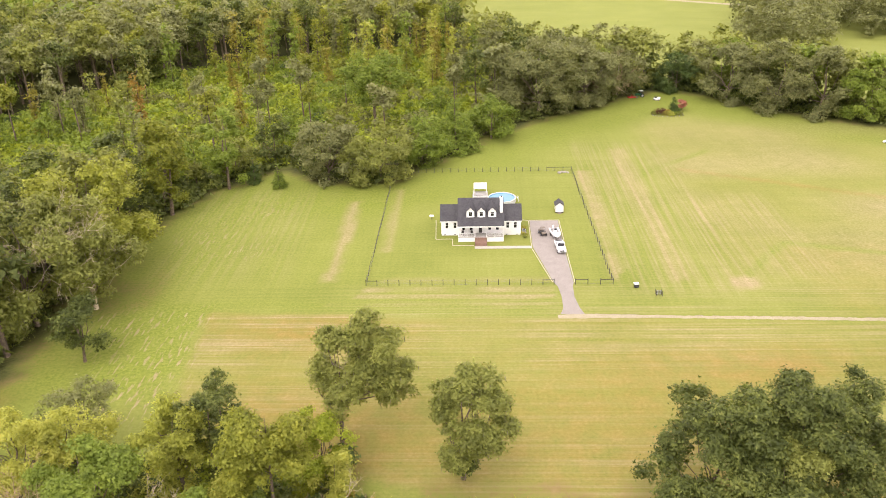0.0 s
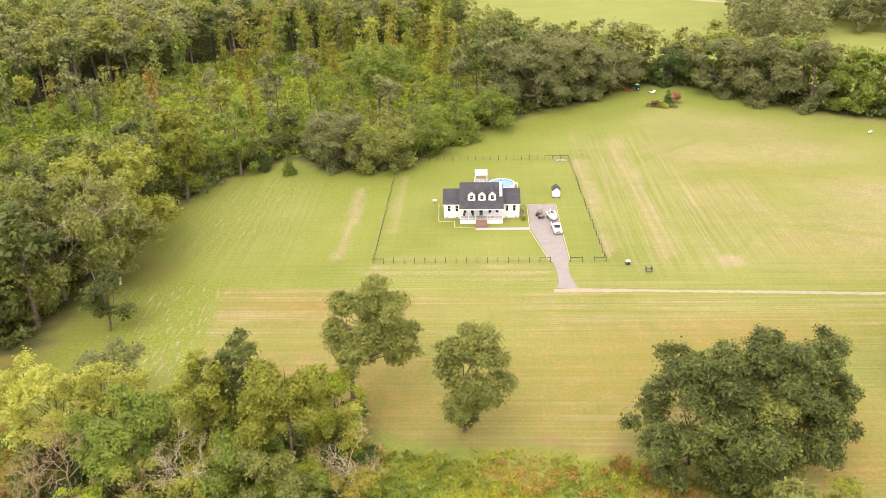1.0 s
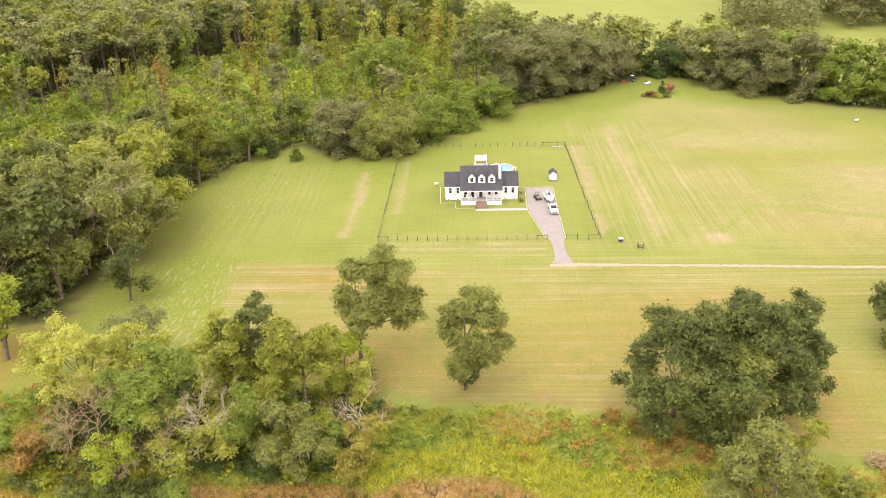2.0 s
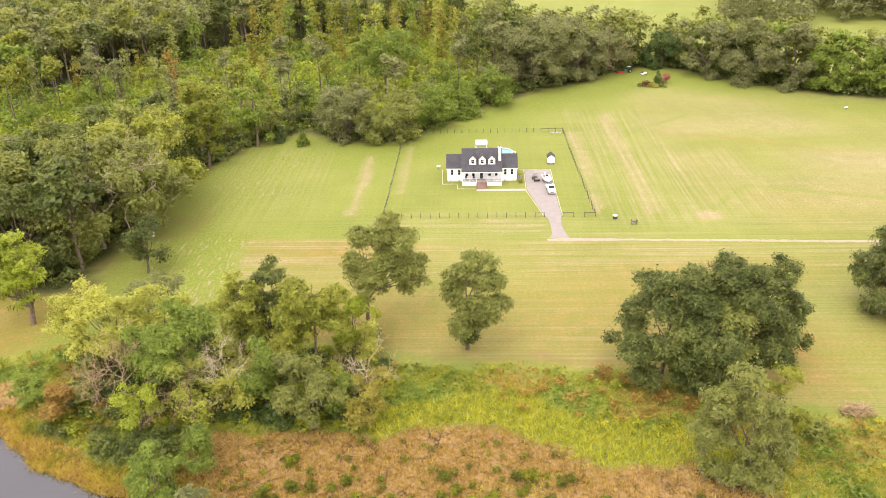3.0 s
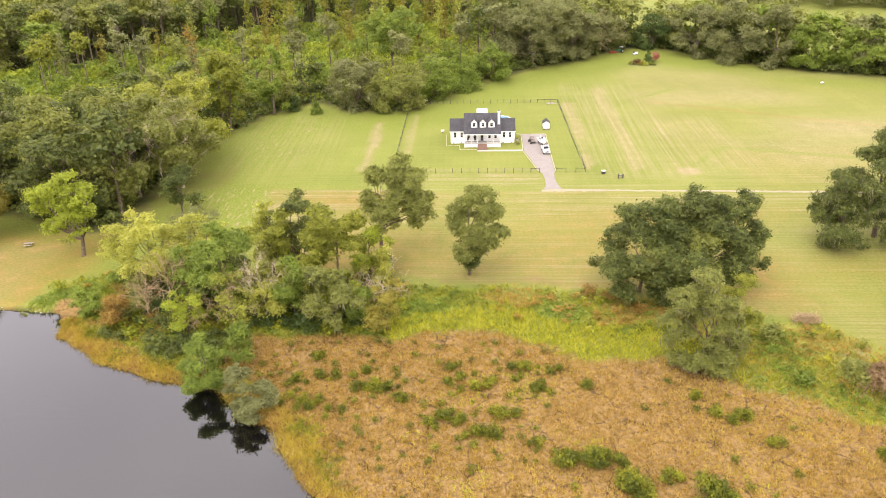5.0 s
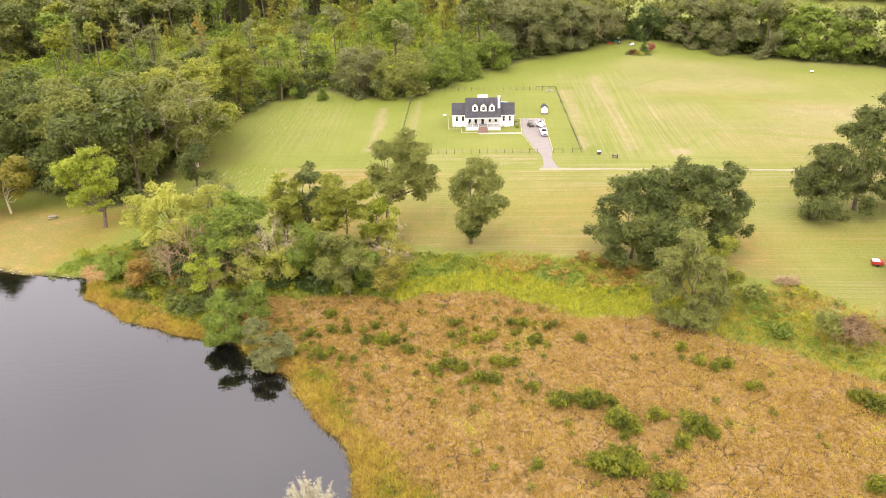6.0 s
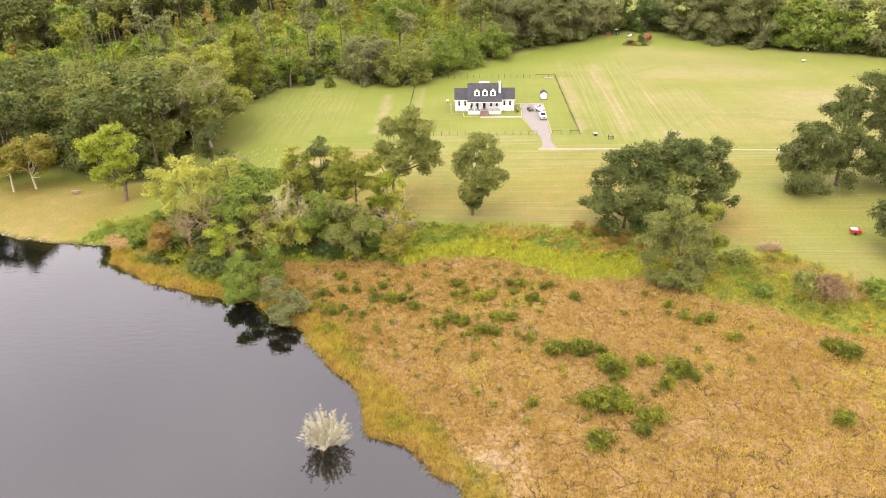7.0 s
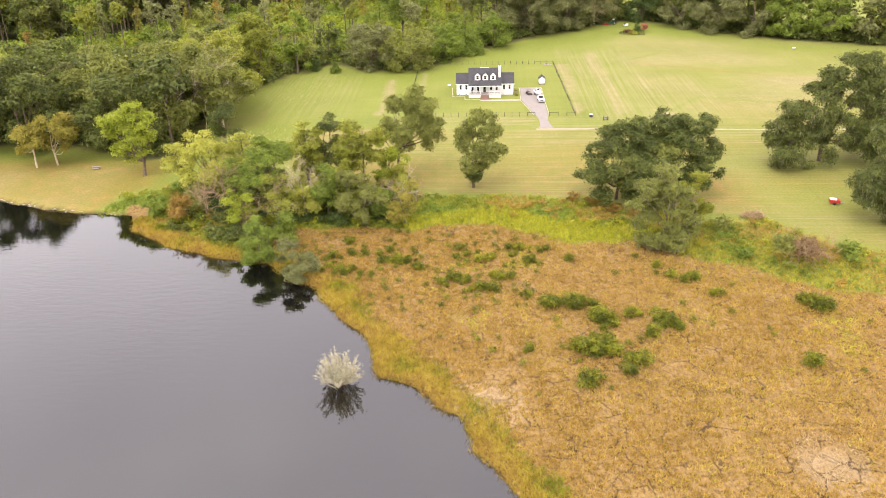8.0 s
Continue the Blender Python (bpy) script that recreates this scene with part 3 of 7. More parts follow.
    lush = 0.8 * strip(-80, 18, 149.5, 156.5, 3.0) * value_noise(px * 0.15, py, 2.2, 61) + 0.9 * smooth(inside(px, py, [(-76, 150), (-55, 153), (-53, 118), (-66, 124)]) + wob, 6)
    lush += 0.8 * strip(-22, 20, 157.5, 159, 1.0) + 0.7 * smooth(18 - np.hypot(px - 92, (py - 100) * 1.2) + wob * 2, 10) + 0.7 * smooth(11 - np.hypot(px + 88, py - 97) + wob * 2, 8)
    lush += 0.8 * smooth(np.minimum(24 + inside(px, py, WOODS), 30), 14) * (1 - woods) + 0.35 * strip(-75, -24, 165, 225, 20) + 0.5 * strip(34.5, 46, 165, 240, 4) * value_noise(px, py * 0.1, 2.0, 62)
    lush += 0.7 * smooth(1.2 - np.minimum(turf, turf2), 1.4)
    lush = np.clip(lush, 0, 1) * grass
    fringe = lush * smooth(px - 62, 10) * (1 - field)
    dry, hay = dry * (1 - 0.8 * fringe), hay * (1 - 0.8 * fringe)
    bare = smooth(1.6 - near_line(px, py, [(-24, 101), (-14, 98), (0, 96), (24, 95)]) + wob * 2.2, 3.0) * 0.75
    # under the western oaks: worn dry ground, with the crowns' shade browned in
    bare += 0.24 * smooth(8 - near_line(px, py, [(-86, 128), (-90, 150), (-84, 178)]) + wob * 2, 9.0)
    bare += smooth(4.5 - np.hypot(px + 78, py - 160) * 0.5 + wob, 6.0) * 0.4
    edge = np.abs(inside(px, py, WOODS) + wob)
    bare += smooth(2.5 - edge, 3.0) * 0.55 * (py < 345) * (px < 140)
    bare += smooth(6 - np.hypot((px - 40) * 0.5, py - 84) + wob, 5) * 0.6
    bleach = smooth(4.5 - np.minimum(np.hypot(px - 2.0, py - 10.5), np.hypot(px - 49.3, py + 3)) + wob * 1.2, 4.0) * 0.55
    values = dict(lush=lush, bleach=bleach, hay=np.clip(hay, 0, 1) * grass, streak=(west * 0.95 + 0.55 * smooth(1.0 - np.hypot((px + 60) / 15, (py - 194) / 22), 0.7)) * grass * value_noise(px, py, 9.0, 64), stripe_x=stripe_x * grass * 0.8, stripe_y=stripe_y * grass, dry=np.clip(dry, 0, 1) * grass, bare=np.clip(bare, 0, 1) * (1 - marsh),
                  woods=np.maximum(woods, far) * (1 - scrub), scrub=scrub, weeds=weeds, marsh=marsh, crop=crop * (1 - far), bed=smooth(lake + 0.6, 1.0))
    for name, v in values.items():
        a = me.attributes.new(name, "FLOAT", "POINT")
        a.data.foreach_set("value", np.asarray(v, dtype=np.float32))
    ground = part("ground", me, GROUND)
    tagged(ground, "mown grass, hay stubble, marsh and woodland floor", "ground", kind="structure")


build_ground()

lake_bm = bmesh.new()
bmesh.ops.create_grid(lake_bm, x_segments=2, y_segments=2, size=0.5)
bmesh.ops.scale(lake_bm, vec=(900, 800, 1), verts=lake_bm.verts)
bmesh.ops.translate(lake_bm, vec=(-380, -220, WATER_Z), verts=lake_bm.verts)
tagged(part("water", lake_bm, LAKE_WATER), "dark still lake water with faint ripples", "water", kind="structure")


def ribbon(name, line, material, z, label, category, kind="structure", rough_edge=0.0, step=0.8, seed=1):
    """A low-crowned strip of ground along a line of (x, y, width)."""
    r = np.random.RandomState(seed)
    pts = []
    for (xa, ya, wa), (xb, yb, wb) in zip(line, line[1:]):
        n = max(1, int(math.hypot(xb - xa, yb - ya) / step))
        for i in range(n):
            s = i / n
            pts.append((xa + s * (xb - xa), ya + s * (yb - ya), wa + s * (wb - wa)))
    pts.append(line[-1])
    pts = np.array(pts)
    d = np.gradient(pts[:, :2], axis=0)
    d /= np.linalg.norm(d, axis=1)[:, None]
    nrm = np.stack([-d[:, 1], d[:, 0]], axis=1)
    verts, prof = [], (-0.5, -0.42, -0.15, 0.15, 0.42, 0.5)
    for i, p in enumerate(pts):
        for j, f in enumerate(prof):
            w = p[2] * f + (r.uniform(-1, 1) * rough_edge if j in (0, 1, 4, 5) else 0)
            x, y = p[0] + nrm[i, 0] * w, p[1] + nrm[i, 1] * w
            g = float(land_height(np.array([x]), np.array([y]))[0])
            verts.append((x, y, g + (z if 0 < j < 5 else -0.04)))
    n, m = len(pts), len(prof)
    i = (np.arange(n - 1)[:, None] * m + np.arange(m - 1)[None, :]).ravel()
    ob = part(name, np_mesh(name, verts, np.stack([i, i + m, i + m + 1, i + 1], axis=1), True), material)
    return tagged(ob, label, category, kind=kind)


ribbon("road", [(19.0, 148.6, 1.5), (24, 148.8, 2.0), (40, 148.4, 1.2), (83, 146.8, 1.3), (130, 145.5, 1.5), (330, 141, 1.6)], SAND_TRACK, 0.05,
       "pale sandy farm track through the grass", "track", rough_edge=0.2, seed=2)
ribbon("road", [(60, 640, 6), (132, 568, 6), (178, 537, 6), (320, 440, 6)], SAND_TRACK, 0.06, "pale dirt road beyond the far field", "road", step=8, seed=3)


def land_slab(name, outline, material, thick, label, category):
    """A thin slab with a closed outline, laid on the ground."""
    bm = bmesh.new()
    vs = [bm.verts.new((x, y, thick)) for x, y in outline]
    face = bm.faces.new(vs)
    res = bmesh.ops.extrude_face_region(bm, geom=[face])
    bmesh.ops.translate(bm, vec=(0, 0, -thick - 0.25), verts=[v for v in res["geom"] if isinstance(v, bmesh.types.BMVert)])
    bmesh.ops.recalc_face_normals(bm, faces=bm.faces)
    return tagged(part(name, bm, material), label, category, kind="structure")


land_slab("pavement", [(16.3, 198.3), (16.1, 182.2), (19.5, 163.6), (20.2, 161.8), (20.6, 157.0), (20.4, 152.0), (19.6, 149.6), (24.6, 149.5), (23.9, 152.0), (23.3, 157.0), (23.5, 161.8), (23.9, 163.6), (23.7, 178.0), (23.7, 198.3)],
          GRAVEL, 0.04, "pinkish grey gravel driveway with pale edging", "driveway")

# ---- trees ----


def unit(v):
    return v / np.maximum(np.linalg.norm(v, axis=-1, keepdims=True), 1e-6)


def leaf_sprays(r, pos, nrm, size):
    """Small pointed leaf sprays, one triangle each, on the places pos, turned about the ways nrm."""
    n = len(pos)
    side = unit(np.cross(nrm, r.normal(size=(n, 3))))
    fwd = np.cross(side, nrm)
    s = size * 1.22 * r.uniform(0.6, 1.4, (n, 1))
    wide = s * r.uniform(0.30, 0.48, (n, 1))
    verts = np.stack([pos - fwd * s * 0.4 - side * wide, pos - fwd * s * 0.3 + side * wide, pos + fwd * s * 0.65], axis=1).reshape(-1, 3)
    return verts, np.arange(n * 3).reshape(n, 3)


def clump_leaves(r, centres, radii, count, size, flat=0.75, up=0.35, core=None, hide=0.62, per=7, loose=1.0):
    """Leaves in small twig tufts over the outer parts of many uneven clumps; places deep inside a neighbouring clump stay bare."""
    n_c = len(centres)
    shape = np.stack([r.uniform(0.8, 1.25, n_c), r.uniform(0.8, 1.25, n_c), flat * r.uniform(0.65, 1.1, n_c)], axis=1)
    area = radii ** 2
    got_p, got_w, have = [], [], 0
    tufts = max(3, count // per)
    for _ in range(6):
        n = int(tufts * 1.7) + 4
        which = r.choice(n_c, n, p=area / area.sum())
        c, rad = centres[which], radii[which][:, None]
        way = r.normal(size=(n, 3))
        if core is not None:
            way += unit(c - core) * 0.45
        way[:, 2] += up
        way = unit(way)
        deep = np.abs(0.86 + r.normal(size=(n, 1)) * 0.22 * loose)
        pos = c + way * rad * deep * shape[which]
        near = np.full(n, 9.0)
        for k in range(n_c):
            d = np.linalg.norm((pos - centres[k]) / shape[k], axis=1) / radii[k]
            near = np.where(which == k, near, np.minimum(near, d))
        ok = near > hide
        got_p.append(pos[ok])
        got_w.append(way[ok])
        have += ok.sum()
        if have >= tufts:
            break
    pos, way = np.concatenate(got_p)[:tufts], np.concatenate(got_w)[:tufts]
    sprig = size * r.uniform(0.6, 1.5, (len(pos), 1))
    pos = np.repeat(pos, per, axis=0) + r.normal(size=(len(pos) * per, 3)) * np.repeat(sprig, per, axis=0) * np.array([1, 1, 0.6])
    way = np.repeat(way, per, axis=0)
    nrm = unit(way * 0.6 + np.array([0, 0, 0.45]) + r.normal(size=pos.shape) * 0.38)
    return leaf_sprays(r, pos, nrm, size)


def tubes(paths, sides=7):
    """Tapered limbs joined into one mesh: each path a list of (x, y, z, radius)."""
    verts, faces, base = [], [], 0
    ring = np.linspace(0, 2 * math.pi, sides, endpoint=False)
    for path in paths:
        p = np.array(path, dtype=float)
        d = unit(np.gradient(p[:, :3], axis=0))
        ref = np.where(np.abs(d[:, 2:3]) > 0.9, np.array([[1.0, 0, 0]]), np.array([[0, 0, 1.0]]))
        u = unit(np.cross(d, ref))
        v = np.cross(d, u)
        rings = p[:, None, :3] + p[:, None, 3:4] * (np.cos(ring)[None, :, None] * u[:, None] + np.sin(ring)[None, :, None] * v[:, None])
        verts.append(rings.reshape(-1, 3))
        n = len(p)
        i = np.arange(n - 1)[:, None] * sides + np.arange(sides)[None, :]
        j = np.arange(n - 1)[:, None] * sides + (np.arange(sides)[None, :] + 1) % sides
        faces.append(np.stack([i, j, j + sides, i + sides], axis=2).reshape(-1, 4) + base)
        base += n * sides
    return np.concatenate(verts), np.concatenate(faces)


def limb(r, a, b, ra, rb, sag=0.06, steps=4):
    a, b = np.array(a, dtype=float), np.array(b, dtype=float)
    length = np.linalg.norm(b - a)
    out = []
    bend = r.normal(size=3) * length * sag
    for i in range(steps + 1):
        s = i / steps
        p = a + (b - a) * s + bend * math.sin(math.pi * s)
        if 0 < i < steps:
            p = p + r.normal(size=3) * length * 0.025
        out.append((*p, ra + (rb - ra) * s))
    return out


def envelope(r, kind, h, rad, base, count):
    """Middles and radii of a crown's clumps."""
    z0, zc, zr = h * base, h * (1 + base) / 2, h * (1 - base) / 2
    if kind == "column":
        z = r.uniform(0, 1, count) ** 0.9
        ang = r.uniform(0, 6.283, count)
        off = rad * r.uniform(0.0, 0.75, count) * (0.55 + 0.45 * np.sin(z * 9 + r.uniform(0, 6)))
        c = np.stack([np.cos(ang) * off, np.sin(ang) * off, z0 + z * (h - z0) * 0.96], axis=1)
        return c, rad * r.uniform(0.35, 0.75, count) * (1.05 - 0.5 * z)
    if kind == "cone":
        z = 1 - np.sqrt(r.uniform(0, 1, count))
        ang = r.uniform(0, 6.283, count)
        off = rad * (1 - z) * r.uniform(0.45, 0.85, count)
        c = np.stack([np.cos(ang) * off, np.sin(ang) * off, z0 + z * (h - z0) * 0.97], axis=1)
        return c, rad * (0.16 + 0.26 * (1 - z)) * r.uniform(0.8, 1.2, count)
    mid = np.array([0, 0, zc])
    lobes = max(10, count // 3)
    turn = r.uniform(0, 6.283)
    k = (np.arange(lobes) + 0.5) / lobes
    zz = 1 - 2 * k * 0.93
    ring = np.sqrt(1 - zz * zz)
    way = np.stack([np.cos(turn + 2.39996 * np.arange(lobes)) * ring, np.sin(turn + 2.39996 * np.arange(lobes)) * ring, zz], axis=1)
    way = unit(way + r.normal(size=(lobes, 3)) * 0.22)
    reach = r.uniform(0.15, 0.75, (lobes, 1)) if kind == "pine" else r.uniform(0.52, 0.72, (lobes, 1)) if kind == "dome" else r.uniform(0.30, 0.84, (lobes, 1))
    size = np.array([[rad, rad, zr]])
    if kind == "vase":
        taper = 0.72 + 0.32 * np.clip((way[:, 2:3] + 1) / 1.4, 0, 1)
        size = np.concatenate([rad * taper, rad * taper, np.full((lobes, 1), zr)], axis=1)
    lc = mid + way * reach * size
    lr = rad * r.uniform(0.24, 0.44, lobes)
    return twigs(r, lc, lr, mid, count, z0 + 0.06 * h, h)


def twigs(r, lc, lr, mid, count, low, h):
    """Clumps of twigs over a crown's boughs."""
    lobes = len(lc)
    pick = np.concatenate([np.arange(lobes), r.randint(0, lobes, count - lobes)])
    out = unit(lc[pick] - mid)
    w2 = unit(r.normal(size=(count, 3)) + out * 0.7 + np.array([0, 0, 0.1]))
    c = lc[pick] + w2 * lr[pick][:, None] * r.uniform(0.35, 0.8, (count, 1)) * np.array([1, 1, 0.85])
    c[:, 2] = np.where(c[:, 2] < low, low + r.uniform(0, 0.08, count) * h, c[:, 2])
    return c, lr[pick] * r.uniform(0.36, 0.62, count) * min(1.9, max(0.92, math.sqrt(70 / count)))


def tree_meshes(seed, kind, h, rad, base, clumps, leaves, size, limbs=10, trunk=None, sides=7, lean=0.0, boughs=None):
    """The two meshes of a tree: trunk with limbs, and crown."""
    r = np.random.RandomState(seed)
    if boughs:
        b = np.array([(x, r.uniform(-0.45, 0.45) * rad if y is None else y, z, q) for x, y, z, q in boughs], dtype=float)
        extra = b[r.randint(0, len(b), len(b) * 2)]
        extra = extra + np.concatenate([r.normal(size=(len(extra), 3)) * extra[:, 3:4] * 0.42, np.zeros((len(extra), 1))], axis=1)
        extra[:, 3] *= r.uniform(0.5, 0.95, len(extra))
        b = np.concatenate([b, extra])
        c, cr = twigs(r, b[:, :3], b[:, 3] * 1.18, np.array([b[:, 0].mean(), 0, h * 0.5]), clumps, 0.7, h)
    else:
        c, cr = envelope(r, kind, h, rad, base, clumps)
    core = np.array([0, 0, h * (0.35 + 0.45 * base)])
    flat = {"pine": 0.55, "column": 1.0, "cone": 0.7}.get(kind, 0.8)
    if lean:
        c[:, 0] += lean * c[:, 2] / h
    v, f = clump_leaves(r, c, cr, leaves, size, flat, 0.4, core)
    low = v[:, 2] < 0.15
    v[low, 2] = 0.15 + r.uniform(0, 0.3, low.sum())
    crown = np_mesh("crown", v, f)
    tr = trunk if trunk else (0.016 * h + 0.05 if kind in ("round", "vase", "dome") else 0.009 * h + 0.05)
    fork = h * max(0.25, min(0.55, base + 0.2)) if kind in ("round", "vase", "dome") else h * 0.9
    bend = r.normal(size=2) * h * 0.015
    paths = [[(0, 0, -0.4, tr * 1.55), (0, 0, 0.35, tr * 1.15), (bend[0] * 0.5, bend[1] * 0.5, fork * 0.5, tr * 0.92), (bend[0] + lean * fork / h, bend[1], fork, tr * (0.62 if kind in ("round", "vase", "dome") else 0.12))]]
    if kind in ("round", "vase", "dome"):
        paths.append(limb(r, paths[0][-1][:3], (lean * 0.75, 0, h * 0.76), tr * 0.6, tr * 0.08, 0.05))
    picks = r.permutation(len(c))[:limbs]
    for i in picks:
        s = r.uniform(0.55, 1.0) if kind in ("round", "vase", "dome") else np.clip(c[i, 2] / h - 0.06, 0.05, 0.95)
        start = (bend[0] * s, bend[1] * s, fork * s)
        rr = tr * (0.42 if kind in ("round", "vase", "dome") else 0.22) * r.uniform(0.7, 1.1)
        path = limb(r, start, c[i], rr, rr * 0.22)
        paths.append(path)
        if kind in ("round", "vase", "dome"):
            mid = path[3]
            for _ in range(2):
                j = r.randint(len(c))
                if np.linalg.norm(c[j] - np.array(mid[:3])) < rad * 0.75:
                    paths.append(limb(r, mid[:3], c[j], mid[3] * 0.7, mid[3] * 0.15, 0.08, 4))
    tv, tf = tubes(paths, sides)
    return np_mesh("trunk", tv, tf, True), crown


def moss_mesh(seed, crown_mesh, count, length):
    """Grey strands that hang from the underside of a crown."""
    r = np.random.RandomState(seed)
    n = len(crown_mesh.vertices)
    co = np.empty(n * 3, dtype=np.float32)
    crown_mesh.vertices.foreach_get("co", co)
    co = co.reshape(-1, 3)
    p = co[r.randint(0, n, count)]
    w = r.uniform(0.04, 0.11, (count, 1))
    l = length * r.uniform(0.4, 1.3, (count, 1))
    l = np.minimum(l, np.maximum(p[:, 2:3] - 0.2, 0.1))
    ang = r.uniform(0, 6.283, count)
    side = np.stack([np.cos(ang), np.sin(ang), np.zeros(count)], axis=1) * w
    down = np.concatenate([r.normal(size=(count, 2)) * 0.12, -np.ones((count, 1))], axis=1) * l
    v = np.stack([p - side, p + side, p + side * 0.7 + down * 0.6, p + down], axis=1).reshape(-1, 3)
    return np_mesh("spanish_moss", v, np.arange(count * 4).reshape(-1, 4))


def ground_z(x, y):
    return float(land_height(np.array([x]), np.array([y]))[0])


def add_tree(x, y, meshes, leaf, label, scale=1.0, turn=0.0, bark=None, group="", category="tree", name="tree", moss=None, tall=1.0):
    t = thing(name, x, y, ground_z(x, y) - 0.05, label, category, 0.0, group)
    t.matrix_world = t.matrix_world @ pose(0, 0, 0, 0, 0, turn) @ Matrix.Diagonal((scale, scale, scale * tall, 1))
    part("trunk", meshes[0], bark or BARK, t)
    part("crown", meshes[1], leaf, t)
    if moss is not None:
        tagged(part("spanish_moss", moss, MOSS, t, "grey-green hanging moss"), kind="stuff")
    return t


def lone(x, y, seed, kind, h, width, base, leaf, label, clumps=26, leaves=6000, size=0.55, limbs=12, moss=0, **more):
    """A tree of its own shape."""
    tm = {k: more.pop(k) for k in ("trunk", "lean", "boughs") if k in more}
    close = y < 126 and -80 < x < 100
    many, fine = (4.2, 0.56) if close else (2.5, 0.67) if y < 182 else (3.1, 0.60) if y > 280 else (2.2, 0.71)
    ms = tree_meshes(seed, kind, h, width / 2 * 0.97, base, int(clumps * 2.0), int(leaves * many), size * fine, limbs, sides=5, **tm)
    mo = moss_mesh(seed + 1, ms[1], moss, 1.4) if moss else None
    return add_tree(x, y, ms, leaf, label, moss=mo, **more)


def twig_mesh(seed, h, spread, levels=4, first=6, thick=0.12, start=0.15, droop=0.0):
    """A bare branching skeleton."""
    r = np.random.RandomState(seed)
    paths = []
    def grow(p, way, length, rad, level):
        q = p + way * length
        q[2] = max(q[2], 0.1)
        paths.append(limb(r, p, q, rad, rad * 0.45, 0.06, 3))
        if level == 0:
            return
        for _ in range(3 if level > 1 else 4):
            w = way + r.normal(size=3) * spread
            w[2] += 0.12 - droop * (levels - level)
            s = r.uniform(0.45, 1.0)
            grow(p + (q - p) * s, unit(w), length * r.uniform(0.5, 0.75), max(rad * 0.62, 0.018), level - 1)
    base = np.array([0, 0, -0.2])
    paths.append(limb(r, base, (0, 0, h * 0.55), thick, thick * 0.6, 0.03, 4))
    for _ in range(first):
        w = unit(r.normal(size=3) * np.array([1, 1, 0.4]) + np.array([0, 0, 0.55]))
        s = r.uniform(start, 1.0)
        grow(np.array([0, 0, h * 0.55 * s]), w, h * 0.32, thick * 0.5, levels - 1)
    v, f = tubes(paths, 4)
    return np_mesh("trunk", v, f)


def dead_tree(x, y, seed, h, label, bark, spread=0.5, levels=4, first=7, thick=0.14, start=0.25, name="dead_tree", category="dead tree", z=None, **kw):
    t = thing(name, x, y, (ground_z(x, y) if z is None else z) - 0.05, label, category)
    part("trunk", twig_mesh(seed, h, spread, levels, first, thick, start, **kw), bark, t)
    return t


def bush_mesh(seed, rad, h, leaves, size, clumps=7):
    r = np.random.RandomState(seed)
    ang, off = r.uniform(0, 6.283, clumps), rad * r.uniform(0.1, 0.65, clumps)
    c = np.stack([np.cos(ang) * off, np.sin(ang) * off, h * r.uniform(0.3, 0.65, clumps)], axis=1)
    v, f = clump_leaves(r, c, np.minimum(rad, h) * r.uniform(0.3, 0.5, clumps), leaves, size, 0.9, 0.4)
    v[:, 2] = np.maximum(v[:, 2], 0.02)
    return np_mesh("foliage", v, f)


def bush(x, y, mesh, leaf, label, scale=1.0, turn=0.0, group="", category="bush", name="bush", tall=1.0):
    t = thing(name, x, y, ground_z(x, y) - 0.03, label, category, turn, group)
    t.matrix_world = t.matrix_world @ Matrix.Diagonal((scale, scale, scale * tall, 1))
    part("foliage", mesh, leaf, t)
    return t


# trees in the open field
lone(-19.8, 108.9, 11, "vase", 23.3, 17.5, 0.15, LEAF_OLIVE, "tall olive-green oak standing in the hay field", 56, 8500, 0.55, 16, 300,
     boughs=[(3.6, 0.0, 19.5, 3.4), (0.6, 0.0, 17.5, 3.0), (7.2, 0.0, 17.6, 3.2), (-0.8, 0.0, 13.0, 2.8), (3.6, None, 13.5, 3.8), (8.6, 0.0, 13.5, 3.0), (10.0, -1.0, 10.8, 2.2), (6.6, -1.0, 14.5, 3.0), (1.2, None, 9.4, 2.4), (7.6, None, 8.8, 2.4), (4.0, None, 9.5, 3.2), (0.4, None, 11.5, 2.8), (7.0, None, 11.5, 3.0)])
lone(0.0, 99.8, 12, "vase", 20.5, 12.4, 0.10, LEAF_OLIVE, "slim olive-green oak at the field's edge", 44, 5600, 0.55, 12, 200,
     boughs=[(2.4, 0.0, 18.3, 2.3), (0.0, 0.0, 16.0, 2.4), (4.0, None, 15.2, 2.6), (1.4, None, 13.0, 2.8), (-2.4, 0.0, 10.8, 2.0), (5.6, 0.0, 10.6, 2.2), (0.8, None, 9.2, 2.6), (1.0, None, 6.6, 2.4), (2.6, None, 10.6, 2.8), (-1.5, None, 12.6, 2.4)])
bush(0.2, 99.6, bush_mesh(13, 2.6, 8.0, 3600, 0.28, 18), LEAF_OAK, "dark sucker growth round an oak's foot", 1.0)
